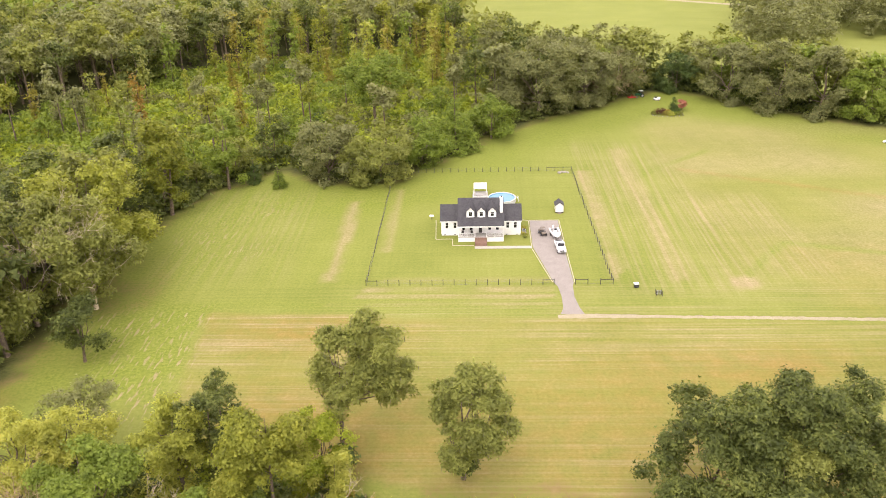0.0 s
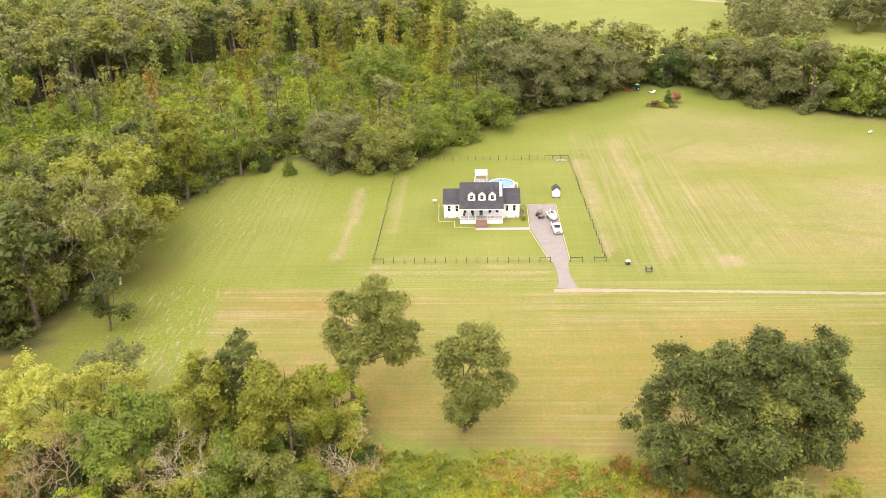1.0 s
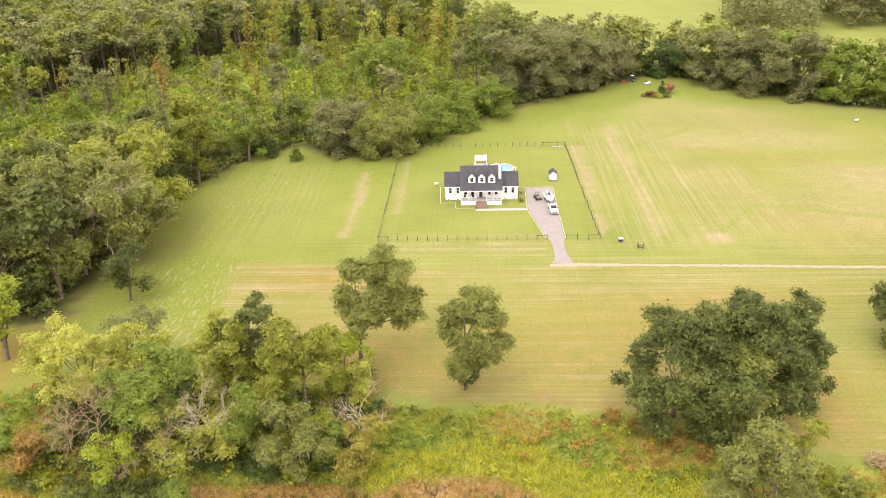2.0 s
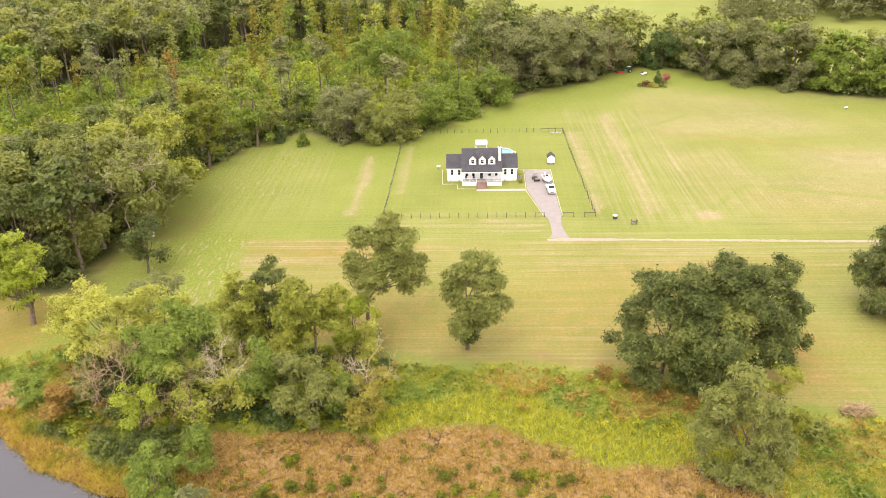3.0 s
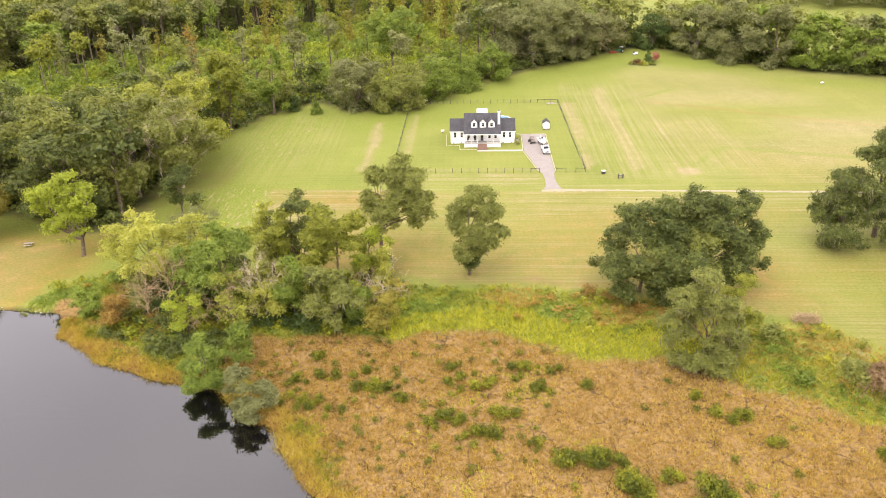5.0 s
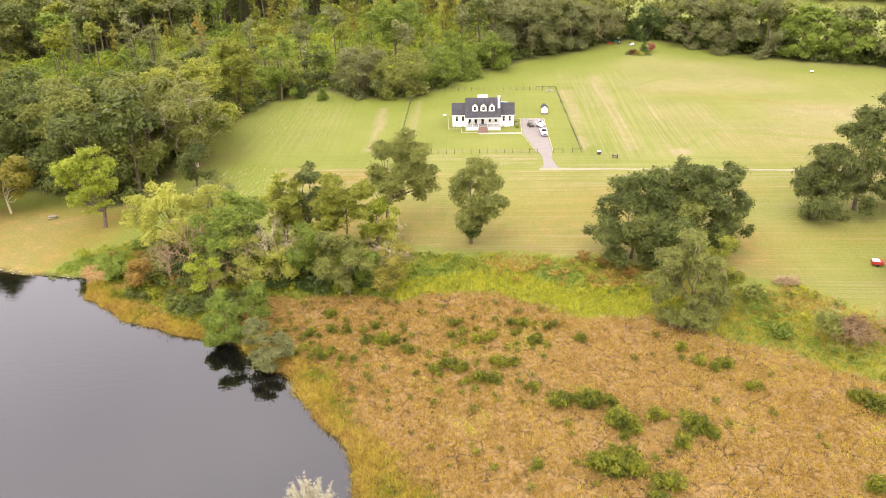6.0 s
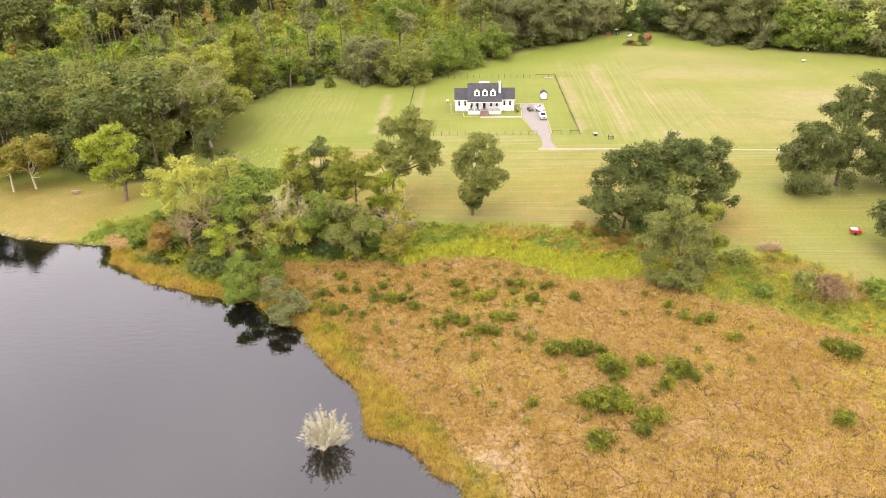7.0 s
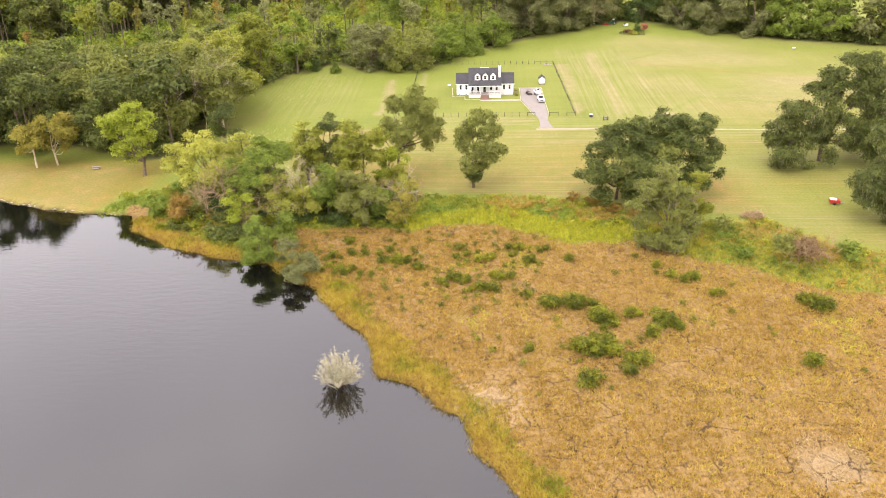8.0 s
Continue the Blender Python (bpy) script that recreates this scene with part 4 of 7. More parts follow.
lone(34.5, 92.0, 14, "round", 20.5, 21.0, -0.15, LEAF_OAK, "broad dark-green pecan on the marsh bank", 66, 14500, 0.6, 14,
     boughs=[(0.4, None, 16.0, 3.4), (-4.0, None, 13.0, 3.4), (-7.0, -1.0, 10.5, 2.4), (4.6, None, 14.4, 4.2), (-2.5, -4.0, 8.0, 4.2), (5.6, -4.5, 9.0, 4.6), (1.6, -5.0, 5.0, 3.8), (-4.8, 3.0, 7.0, 3.4),
             (-0.5, 5.0, 10.0, 4.0), (-5.0, -4.0, 5.0, 3.2), (5.0, -7.0, 4.4, 3.8), (9.0, -4.0, 6.5, 4.2), (1.0, -3.0, 11.5, 4.4), (8.0, 0.0, 13.5, 4.0), (-1.5, -6.5, 4.4, 4.0), (-4.0, -5.0, 8.0, 3.6), (3.0, -6.5, 7.0, 4.0)])
lone(47.5, 94.5, 15, "round", 23.5, 23.0, -0.10, LEAF_OAK, "broad dark-green pecan with drooping side limbs", 66, 14500, 0.6, 14,
     boughs=[(-1.0, 0.0, 17.0, 3.4), (3.2, -1.0, 16.8, 3.4), (-5.6, 0.0, 15.0, 4.0), (6.2, None, 14.0, 3.6), (8.2, 0.0, 11.5, 3.2), (2.4, -3.5, 12.0, 4.0), (10.4, -3.0, 6.4, 1.5), (-4.0, -3.0, 9.5, 4.2), (7.2, 2.0, 10.0, 3.0),
             (0.0, 5.0, 14.0, 4.0), (-6.0, -6.0, 5.6, 4.4), (1.0, -5.5, 7.0, 4.0), (5.6, -2.0, 10.5, 3.6), (-1.0, -1.0, 15.0, 4.2), (-3.0, -2.0, 12.5, 4.2), (-7.0, -2.0, 12.0, 3.8), (-2.0, -7.0, 4.0, 3.8), (4.6, -4.0, 8.5, 3.6)])
lone(41.5, 87.0, 16, "round", 17.5, 14.0, -0.2, LEAF_OLIVE, "olive-green low-branched pecan on the bank", 24, 5000, 0.6, 8)
lone(40.9, 66.0, 17, "vase", 18.6, 14.5, -0.15, LEAF_OLIVE, "grey-green live oak draped with moss in the weeds", 52, 7500, 0.5, 10, 2000,
     boughs=[(-5.5, None, 14.0, 2.4), (-1.5, None, 16.0, 2.4), (1.2, None, 12.5, 2.6), (-7.0, None, 10.8, 2.2), (3.6, None, 8.6, 2.6), (-2.5, None, 8.0, 2.4), (1.0, -2.0, 4.4, 2.8), (-4.5, -1.0, 3.0, 2.0), (5.0, 0.0, 4.6, 2.2), (-2.0, None, 11.5, 2.8), (-4.5, -1.0, 6.5, 2.6), (1.4, -1.0, 8.6, 2.6), (-4.0, 0.0, 12.5, 2.6), (0.0, -2.5, 3.2, 3.0), (-3.0, -2.0, 2.6, 2.4), (2.6, -2.2, 6.4, 2.6)])
lone(46.8, 71.0, 18, "round", 16.0, 7.5, 0.0, LEAF_PINE, "thin yellowing willow beside the live oak", 16, 2400, 0.40, 8)
lone(92.5, 118.0, 19, "vase", 30.0, 27.0, -0.10, LEAF_OAK, "great live oak draped with moss on the lawn", 64, 16500, 0.62, 12, 4200,
     boughs=[(4.0, 0.0, 24.5, 4.6), (0.4, 0.0, 21.5, 4.2), (8.0, 0.0, 22.0, 4.4), (-9.5, None, 15.0, 3.6), (1.5, None, 17.0, 4.0), (-12.5, -2.0, 8.5, 3.4), (9.0, -3.0, 13.0, 4.6), (-5.0, -4.0, 9.0, 3.8), (4.0, -6.0, 7.0, 3.8), (12.5, -2.0, 7.0, 3.6), (-8.5, 1.0, 4.6, 2.6), (0.0, -3.0, 12.0, 4.8), (5.0, -2.0, 18.5, 4.6), (-6.0, -1.0, 12.0, 4.2), (10.0, -4.0, 10.0, 4.4), (0.0, -6.0, 5.0, 3.8), (-3.0, 1.0, 18.5, 3.8), (9.0, 2.0, 17.5, 4.4), (4.0, -5.0, 12.5, 4.8), (-1.0, -2.0, 15.5, 4.4), (1.0, 0.0, 22.0, 4.2), (7.0, 0.0, 24.5, 3.8), (6.0, -5.0, 8.0, 4.4)])
lone(83.5, 115.0, 27, "round", 19.0, 17.0, -0.15, LEAF_OAK, "low side stem of a great live oak hung with moss", 18, 3600, 0.6, 6, 1800)
lone(108.0, 120.0, 20, "round", 25.0, 26.0, -0.15, LEAF_OAK, "spreading live oak with grey moss", 28, 6000, 0.65, 10, 2400)
lone(92.5, 77.5, 21, "round", 24.0, 23.0, -0.15, LEAF_OAK, "dark live oak with grey moss near the bank", 34, 8000, 0.6, 12, 2400)

for i, (x, y) in enumerate(((32.5, 83.5), (37.5, 81.5), (28.0, 88.5), (24.5, 91.5), (41.0, 80.0))):
    bush(x, y, bush_mesh(90 + i, 1.9, 2.2, 420, 0.28, 8), LEAF_RUST, "rust-coloured bush under the pecans")

# the copse on the bank
lone(-40.0, 93.5, 31, "vase", 21.5, 12.0, 0.18, LEAF_MUSTARD, "golden-brown pine in the bank's copse", 26, 3000, 0.6, 14, category="pine")
lone(-35.8, 98.0, 32, "round", 22.0, 13.0, 0.05, LEAF_OAK, "dark-green dense tree in the copse", 40, 4200, 0.5, 8)
lone(-26.3, 89.0, 33, "pine", 22.0, 15.0, 0.30, LEAF_PINE, "olive-green pine in the copse", 30, 4400, 0.6, 14, category="pine")
lone(-21.4, 100.5, 34, "round", 12.9, 10.0, -0.05, LEAF_LIME, "bright yellow-green young tree", 26, 2400, 0.45, 6)
lone(-64.8, 95.0, 35, "round", 18.2, 17.0, 0.08, LEAF_PALE, "pale yellow-green tree in the copse", 28, 4200, 0.5, 10)
lone(-73.6, 99.0, 36, "vase", 15.6, 11.0, 0.15, LEAF_PALE, "thin pale yellow-green tree in the copse", 16, 1600, 0.5, 10)
lone(-60.5, 106.5, 37, "round", 13.0, 13.0, 0.25, LEAF_HAZE, "thin grey-green tree behind the copse", 18, 1300, 0.5, 10)
lone(-57.5, 97.0, 50, "round", 16.5, 12.0, 0.08, LEAF_PALE, "pale yellow-green tree beside another in the copse", 22, 2600, 0.5, 8)
lone(-49.5, 83.5, 38, "vase", 20.3, 16.0, 0.14, LEAF_GREEN, "mid-green tree with a leaning trunk", 28, 4600, 0.55, 10)
lone(-44.5, 76.0, 39, "vase", 13.5, 10.0, 0.0, LEAF_MUSTARD, "yellowing thin tree above the marsh", 12, 650, 0.5, 8)
lone(-53.0, 75.5, 40, "vase", 10.3, 7.5, 0.15, LEAF_LIME, "small lime-green tree over the reeds", 10, 900, 0.5, 6)
lone(-44.9, 59.5, 41, "dome", 11.5, 8.5, -0.18, LEAF_GREEN, "green willow at the water's edge", 18, 4200, 0.45, 6)
lone(-35.6, 53.0, 42, "dome", 7.4, 8.5, -0.18, LEAF_HAZE, "grey-green willow leaning over the water", 16, 3000, 0.45, 8)
lone(-25.5, 78.5, 43, "vase", 14.5, 12.0, -0.12, LEAF_OLIVE, "olive moss-hung tree at the marsh edge", 26, 3400, 0.5, 6, 900)
lone(-34.0, 82.0, 44, "vase", 13.0, 8.0, 0.05, LEAF_GREEN, "green understorey tree in the copse", 14, 2000, 0.5, 6)
lone(-15.5, 77.0, 45, "vase", 11.0, 7.5, 0.0, LEAF_GOLD, "yellowing willow by the marsh", 12, 1300, 0.45, 6)
lone(-57.0, 88.0, 46, "vase", 14.0, 9.0, 0.05, LEAF_GREEN, "green understorey tree behind dead branches", 14, 1800, 0.5, 6)
lone(-67.5, 78.0, 47, "vase", 8.5, 7.0, 0.05, LEAF_RUST, "rust-tinged small tree at the lake bank", 10, 900, 0.45, 6)
lone(-41.0, 66.5, 48, "round", 7.0, 8.0, -0.2, LEAF_GREEN, "green low tree on the copse's edge", 12, 1500, 0.45, 4)
fr = np.random.RandomState(57)
for i in range(19):
    fx, fy = -76 + 60 * (i + fr.uniform(0.2, 0.8)) / 19, fr.uniform(78, 98)
    if inside(np.array([fx]), np.array([fy]), WEEDS)[0] < 2:
        fy = 86.0
    lf, tx = ((LEAF_GREEN, "green"), (LEAF_PALE, "pale yellowing"), (LEAF_LIME, "lime-green"), (LEAF_GREEN, "green"), (LEAF_OLIVE, "olive-green"), (LEAF_OAK, "dark-green"))[fr.randint(6)]
    fh = fr.uniform(4.5, 10.0)
    lone(fx, fy, 600 + i, "vase", fh, fh * fr.uniform(0.75, 1.0), -0.15, lf, tx + " understorey tree in the bank's copse", 9, 900, 0.55, 5)
dead_tree(-59.2, 85.0, 51, 14.0, "leafless grey-brown tree in the copse", BARK_DEAD, 0.6, 4, 11, 0.13)
dead_tree(-46.5, 79.0, 52, 13.5, "leafless brown tree leaning in the copse", BARK_DEAD, 0.5, 4, 9, 0.12)
dead_tree(-39.0, 80.2, 53, 14.5, "bleached white dead tree with bare limbs", BARK_PALE, 0.5, 4, 11, 0.09, 0.6)
dead_tree(-16.8, 86.8, 54, 10.0, "tangled grey-pink dead tree by the marsh", BARK_PALE, 0.75, 4, 9, 0.12, 0.45)
dead_tree(-20.5, 84.5, 58, 9.0, "tangled brown dead tree in the copse", BARK_DEAD, 0.7, 4, 9, 0.12, 0.3)
dead_tree(-62.5, 82.0, 59, 12.0, "leafless brown tree in the copse", BARK_DEAD, 0.6, 4, 10, 0.12, 0.3)
dead_tree(-51.0, 78.0, 60, 9.0, "leafless brown slim tree in the copse", BARK_DEAD, 0.6, 4, 9, 0.11, 0.35)
dead_tree(-13.5, 88.5, 55, 6.0, "bare brown leafless bush on the bank", BARK_DEAD, 0.7, 4, 7, 0.08, 0.1, "bare_bush", "bush")
bush(-18.8, 103.0, bush_mesh(56, 2.4, 3.6, 700, 0.45), LEAF_DEEP, "dark-green bush at an oak's foot")

# lakeside lawn on the far bank
lone(-88.4, 109.8, 61, "round", 20.3, 14.5, 0.10, LEAF_LIME, "yellow-green tree with a forked pale trunk", 34, 7200, 0.5, 14, 300, trunk=0.5,
     boughs=[(-0.6, 0.0, 17.4, 2.8), (-4.0, 0.0, 16.0, 3.2), (-6.8, 0.0, 14.2, 2.4), (1.0, 0.0, 15.0, 2.8), (-3.0, -1.0, 12.8, 3.0), (-6.4, 0.0, 11.4, 2.2), (-0.4, -1.0, 11.6, 2.8), (1.4, 0.0, 9.0, 2.4), (-2.8, 0.0, 9.4, 2.6), (0.8, 0.5, 6.6, 2.2), (-4.6, 0.0, 8.2, 2.4), (-2.0, 1.0, 6.2, 2.0), (2.4, 0.0, 11.0, 2.4)])
lone(-121.4, 116.6, 62, "round", 14.3, 9.5, 0.22, LEAF_GOLD, "small golden tree on the lakeside lawn", 16, 2800, 0.5, 8, bark=BARK_PALE)
lone(-116.5, 118.8, 63, "round", 15.2, 15.0, 0.16, LEAF_GOLD, "round golden-brown tree on the lakeside lawn", 26, 5600, 0.55, 10, bark=BARK_PALE)
lone(-72.9, 132.4, 64, "round", 15.0, 10.5, 0.10, LEAF_OAK, "dark small oak with a split trunk", 14, 2200, 0.55, 10)

# oaks along the lawn's western edge
lone(-85.5, 172.0, 71, "dome", 29.5, 32.0, -0.10, LEAF_MUSTARD, "huge mustard-green oak at the lawn's edge", 46, 12000, 0.75, 8, 500)
lone(-89.0, 146.0, 72, "round", 30.0, 28.0, -0.10, LEAF_OLIVE, "huge grey-green live oak with bare limb tips", 42, 10500, 0.75, 9, 900)
lone(-79.5, 153.0, 73, "round", 26.0, 20.0, -0.05, LEAF_OLIVE, "grey-green oak with bleached limbs", 28, 5000, 0.75, 16, 500, bark=BARK_PALE)
lone(-100.0, 131.0, 74, "dome", 26.0, 26.0, -0.12, LEAF_OAK, "broad olive oak beside the lake lawn", 34, 6500, 0.75, 14, 600)
lone(-112.0, 150.0, 75, "round", 30.0, 28.0, -0.10, LEAF_OLIVE, "broad olive oak in the wood's edge", 34, 6000, 0.8, 12)
lone(-130.0, 131.5, 65, "dome", 29.0, 26.0, -0.12, LEAF_OAK, "tall dark oak behind the lakeside lawn", 32, 6000, 0.85, 10)
lone(-148.0, 131.0, 66, "dome", 31.0, 26.0, -0.12, LEAF_OAK, "tall dark oak behind the lakeside lawn", 32, 6000, 0.85, 10)
lone(-168.0, 134.0, 67, "dome", 30.0, 26.0, -0.12, LEAF_OAK, "tall dark oak above the lake", 30, 5200, 0.85, 10)
lone(-104.0, 139.0, 68, "dome", 17.0, 18.0, -0.15, LEAF_GREEN, "round green tree behind the lakeside lawn", 24, 3600, 0.7, 8)
lone(-80.5, 205.0, 76, "vase", 30.0, 18.0, 0.02, LEAF_PINE, "tall dark olive pine at the lawn's corner", 34, 4200, 0.75, 14, category="pine")
lone(-70.0, 224.0, 77, "vase", 25.0, 14.0, 0.0, LEAF_GREEN, "tall green tree at the wood's edge", 26, 3200, 0.75, 8)
lone(-55.2, 224.6, 78, "cone", 8.4, 4.2, 0.02, LEAF_GREEN, "small lone cedar on the lawn", 16, 900, 0.4, 4, category="cedar")
lone(-63.5, 229.0, 79, "cone", 9.0, 4.5, 0.02, LEAF_DEEP, "small dark cedar by the wood", 16, 900, 0.4, 4, category="cedar")
lone(-41.3, 230.0, 80, "dome", 19.5, 22.0, -0.12, LEAF_HAZE, "grey-green spreading tree above the lawn", 30, 5000, 0.7, 10)
lone(-25.5, 229.5, 81, "dome", 19.8, 24.0, -0.12, LEAF_OLIVE, "broad dark-olive tree by the fence corner", 34, 6000, 0.7, 10)
lone(-14.0, 243.0, 82, "dome", 17.0, 17.0, -0.15, LEAF_GREEN, "round green tree at the wood's edge", 24, 3800, 0.7, 8)
lone(-4.0, 257.5, 83, "cone", 19.0, 16.0, 0.02, LEAF_GREEN, "conical green cedar at the wood's edge", 34, 4200, 0.65, 8, category="cedar")
lone(8.0, 269.5, 84, "dome", 15.5, 19.0, -0.15, LEAF_GREEN, "round dense green tree at the wood's edge", 26, 3800, 0.7, 8)
lone(26.0, 296.0, 85, "dome", 31.0, 36.0, -0.12, LEAF_HAZE, "great domed olive oak at the wood's edge", 50, 9500, 0.8, 12)
lone(44.0, 309.0, 86, "dome", 27.0, 28.0, -0.12, LEAF_HAZE, "great domed olive oak beside another", 38, 6500, 0.8, 10)
lone(58.5, 321.0, 87, "round", 23.0, 26.0, -0.10, LEAF_HAZE, "grey-green oak with bare twigs over the lawn", 34, 5000, 0.8, 14, bark=BARK_PALE)
lone(-32.6, 279.0, 88, "vase", 29.5, 27.0, 0.30, LEAF_GREEN, "large spreading green tree rising from the scrub", 34, 5500, 0.75, 14)
lone(84.0, 330.0, 89, "dome", 16.0, 20.0, -0.15, LEAF_DEEP, "deep-green dense tree at the lawn's end", 26, 3600, 0.75, 6)
lone(99.0, 312.0, 90, "dome", 23.5, 24.0, -0.15, LEAF_HAZE, "olive-brown oak in the eastern tree belt", 32, 5000, 0.8, 8)
lone(112.5, 297.5, 91, "dome", 27.0, 28.0, -0.15, LEAF_HAZE, "olive-brown oak in the eastern tree belt", 36, 6000, 0.8, 8)
lone(126.0, 292.0, 92, "dome", 28.0, 26.0, -0.15, LEAF_HAZE, "olive-brown oak in the eastern tree belt", 36, 6000, 0.8, 8)
lone(139.0, 283.5, 93, "dome", 20.0, 22.0, -0.15, LEAF_GREEN, "bright green tree in the eastern tree belt", 28, 4500, 0.75, 6)
lone(155.0, 276.0, 94, "dome", 20.0, 24.0, -0.15, LEAF_GREEN, "bright green tree in the eastern tree belt", 28, 4500, 0.75, 6)

dead_tree(-84.0, 150.0, 601, 27.5, "bleached dead tree leaning through an oak's crown", BARK_PALE, 0.5, 4, 12, 0.20, 0.72)
dead_tree(57.0, 316.5, 602, 21.0, "bare pinkish-grey tree before the oaks", BARK_DEAD, 0.5, 4, 12, 0.20, 0.45)

# the woods: a few shapes, many trees
FOREST = {
    "oak": [tree_meshes(200 + i, "dome", 24.0, 7.5, -0.08, 34, 1350, 1.0, 2, sides=4) for i in range(4)],
    "elder": [tree_meshes(210 + i, "dome", 24.0, 7.5, -0.08, 52, 2700, 0.66, 4, sides=4) for i in range(4)],
    "tall": [tree_meshes(220 + i, "vase", 28.0, 5.8, 0.34, 26, 900, 0.95, 3, sides=4) for i in range(4)],
    "pine": [tree_meshes(240 + i, "pine", 27.0, 4.4, 0.40, 24, 800, 0.85, 2, sides=4) for i in range(3)],
    "vine": [tree_meshes(260 + i, "column", 24.0, 2.5, 0.03, 26, 850, 0.75, 2, sides=4) for i in range(5)],
    "young": [tree_meshes(280 + i, "vase", 12.0, 4.0, 0.06, 18, 700, 0.72, 2, sides=4) for i in range(3)],
}
KINDS = {
    "oak": ((LEAF_OLIVE, LEAF_HAZE, LEAF_OLIVE, LEAF_GREEN, LEAF_OAK), "olive-green oak of the dense wood", "tree"),
    "elder": ((LEAF_OLIVE, LEAF_HAZE, LEAF_OLIVE, LEAF_OAK), "olive-green oak of the dense wood", "tree"),
    "tall": ((LEAF_OLIVE, LEAF_OAK, LEAF_HAZE), "tall woodland tree with a bare trunk", "tree"),
    "pine": ((LEAF_PINE, LEAF_HAZE), "tall slender pine of the wood", "pine"),
    "vine": ((LEAF_MUSTARD, LEAF_OLIVE, LEAF_HAZE, LEAF_OLIVE, LEAF_GREEN, LEAF_HAZE), "tall slim tree wrapped in green vines", "tree"),
    "young": ((LEAF_GREEN, LEAF_OLIVE, LEAF_GREEN), "young green tree in the scrub", "tree"),
}
LEAFED = {}


def forest_tree(kind, i, leaf, x, y, scale, turn):
    key = (kind, i, leaf.name)
    if key not in LEAFED:
        trunk, crown = FOREST[kind][i]
        crown = crown.copy()
        crown.materials.clear()
        crown.materials.append(leaf)
        LEAFED[key] = (trunk, crown)
    text, cat = KINDS[kind][1:]
    if leaf is LEAF_RUST:
        text = "slim tree wrapped in rust-coloured vines"
    elif leaf in (LEAF_GOLD, LEAF_LIME):
        text = text.replace("green", "yellowing") if kind == "vine" else text.replace("green", "yellow-green")
    elif leaf is LEAF_OAK:
        text = text.replace("olive-green", "dark-green").replace("tall ", "tall dark ")
    add_tree(x, y, LEAFED[key], leaf, text, scale, turn, group="woodland " + cat + "s", category=cat)


def jittered(r, x0, x1, y0, y1, step):
    gx, gy = np.meshgrid(np.arange(x0, x1, step), np.arange(y0, y1, step))
    px = gx.ravel() + r.uniform(-0.42, 0.42, gx.size) * step
    py = gy.ravel() + r.uniform(-0.42, 0.42, gx.size) * step
    seen = np.abs(px + 5) < 0.5 * (py + 91) + 55
    return px[seen], py[seen]


TAKEN = [(o.location.x, o.location.y) for o in scene.objects if o.get("category") in ("tree", "pine", "cedar")]


def free(x, y, gap):
    return all(math.hypot(x - a, y - b) > gap for a, b in TAKEN)


def plant_woods():
    r = np.random.RandomState(77)
    rows = []
    def put(kind, x, y, scale, leaf=None):
        leaves = KINDS[kind][0]
        rows.append((y + abs(x) * 0.25, kind, r.randint(len(FOREST[kind])), leaf or leaves[r.randint(len(leaves))], x, y, scale, r.uniform(0, 360)))
    px, py = jittered(r, -330, 260, 128, 432, 9.0)
    dw, ds = inside(px, py, WOODS), inside(px, py, SCRUB)
    for x, y, a, b in zip(px, py, dw, ds):
        if a < 4 or b > 1.0 or not free(x, y, 7.0):
            continue
        if a < 16 and y > 215 and x < 20:
            kind = "oak" if r.rand() < 0.7 else "young"
        elif x < -95 and y < 245:
            kind = "oak" if r.rand() < 0.75 or y < 200 else "pine"
        elif x > 20:
            kind = "oak"
        else:
            kind = r.choice(["tall", "tall", "pine", "oak"])
        if kind == "oak" and y < 200 and abs(x) < 190:
            kind = "elder"
        edge_row = a < 16 and y > 215
        put(kind, x, y, r.uniform(0.55, 0.78) if edge_row and x < 15 else r.uniform(0.85, 1.15) if x > 15 else r.uniform(0.85, 1.12), LEAF_OAK if x < -95 and y < 235 and r.rand() < 0.65 else None)
    px, py = jittered(r, -300, 12, 192, 420, 11.0)
    ds = inside(px, py, SCRUB)
    for x, y, b in zip(px, py, ds):
        if b < 1 or not free(x, y, 8.0):
            continue
        u = r.rand()
        if y > 325 and u < 0.48:
            put("vine", x, y, r.uniform(0.75, 1.25), (LEAF_HAZE, LEAF_PINE, LEAF_MUSTARD, LEAF_GOLD, LEAF_GREEN)[r.randint(5)])
        elif u < 0.17 and y > 240:
            put("vine", x, y, r.uniform(0.55, 1.05), LEAF_GOLD if u < 0.03 else LEAF_RUST if u < 0.045 else None)
        elif u < 0.34:
            put("young", x, y, r.uniform(0.45, 1.1))
        elif u < 0.42 and y > 240:
            put("pine", x, y, r.uniform(0.7, 1.0))
    rows.sort(key=lambda q: q[0])
    for q in rows[:225]:
        forest_tree(*q[1:])
    rest = rows[225:]
    for leaf in sorted({q[3].name for q in rest}):
        sel = [q for q in rest if q[3].name == leaf]
        for kind in sorted({q[1] for q in sel}):
            s = [q for q in sel if q[1] == kind]
            scatter("woodland_trees", [m[1] for m in FOREST[kind]], np.array([q[4] for q in s]), np.array([q[5] for q in s]), np.array([q[6] for q in s]),
                    bpy.data.materials[leaf], "dense canopy of the deeper wood", "woods", 8)
    for kind in sorted({q[1] for q in rest}):
        s = [q for q in rest if q[1] == kind]
        scatter("woodland_trunks", [m[0] for m in FOREST[kind]], np.array([q[4] for q in s]), np.array([q[5] for q in s]), np.array([q[6] for q in s]),
                BARK, "grey trunks of the deeper wood", "woods", 8)


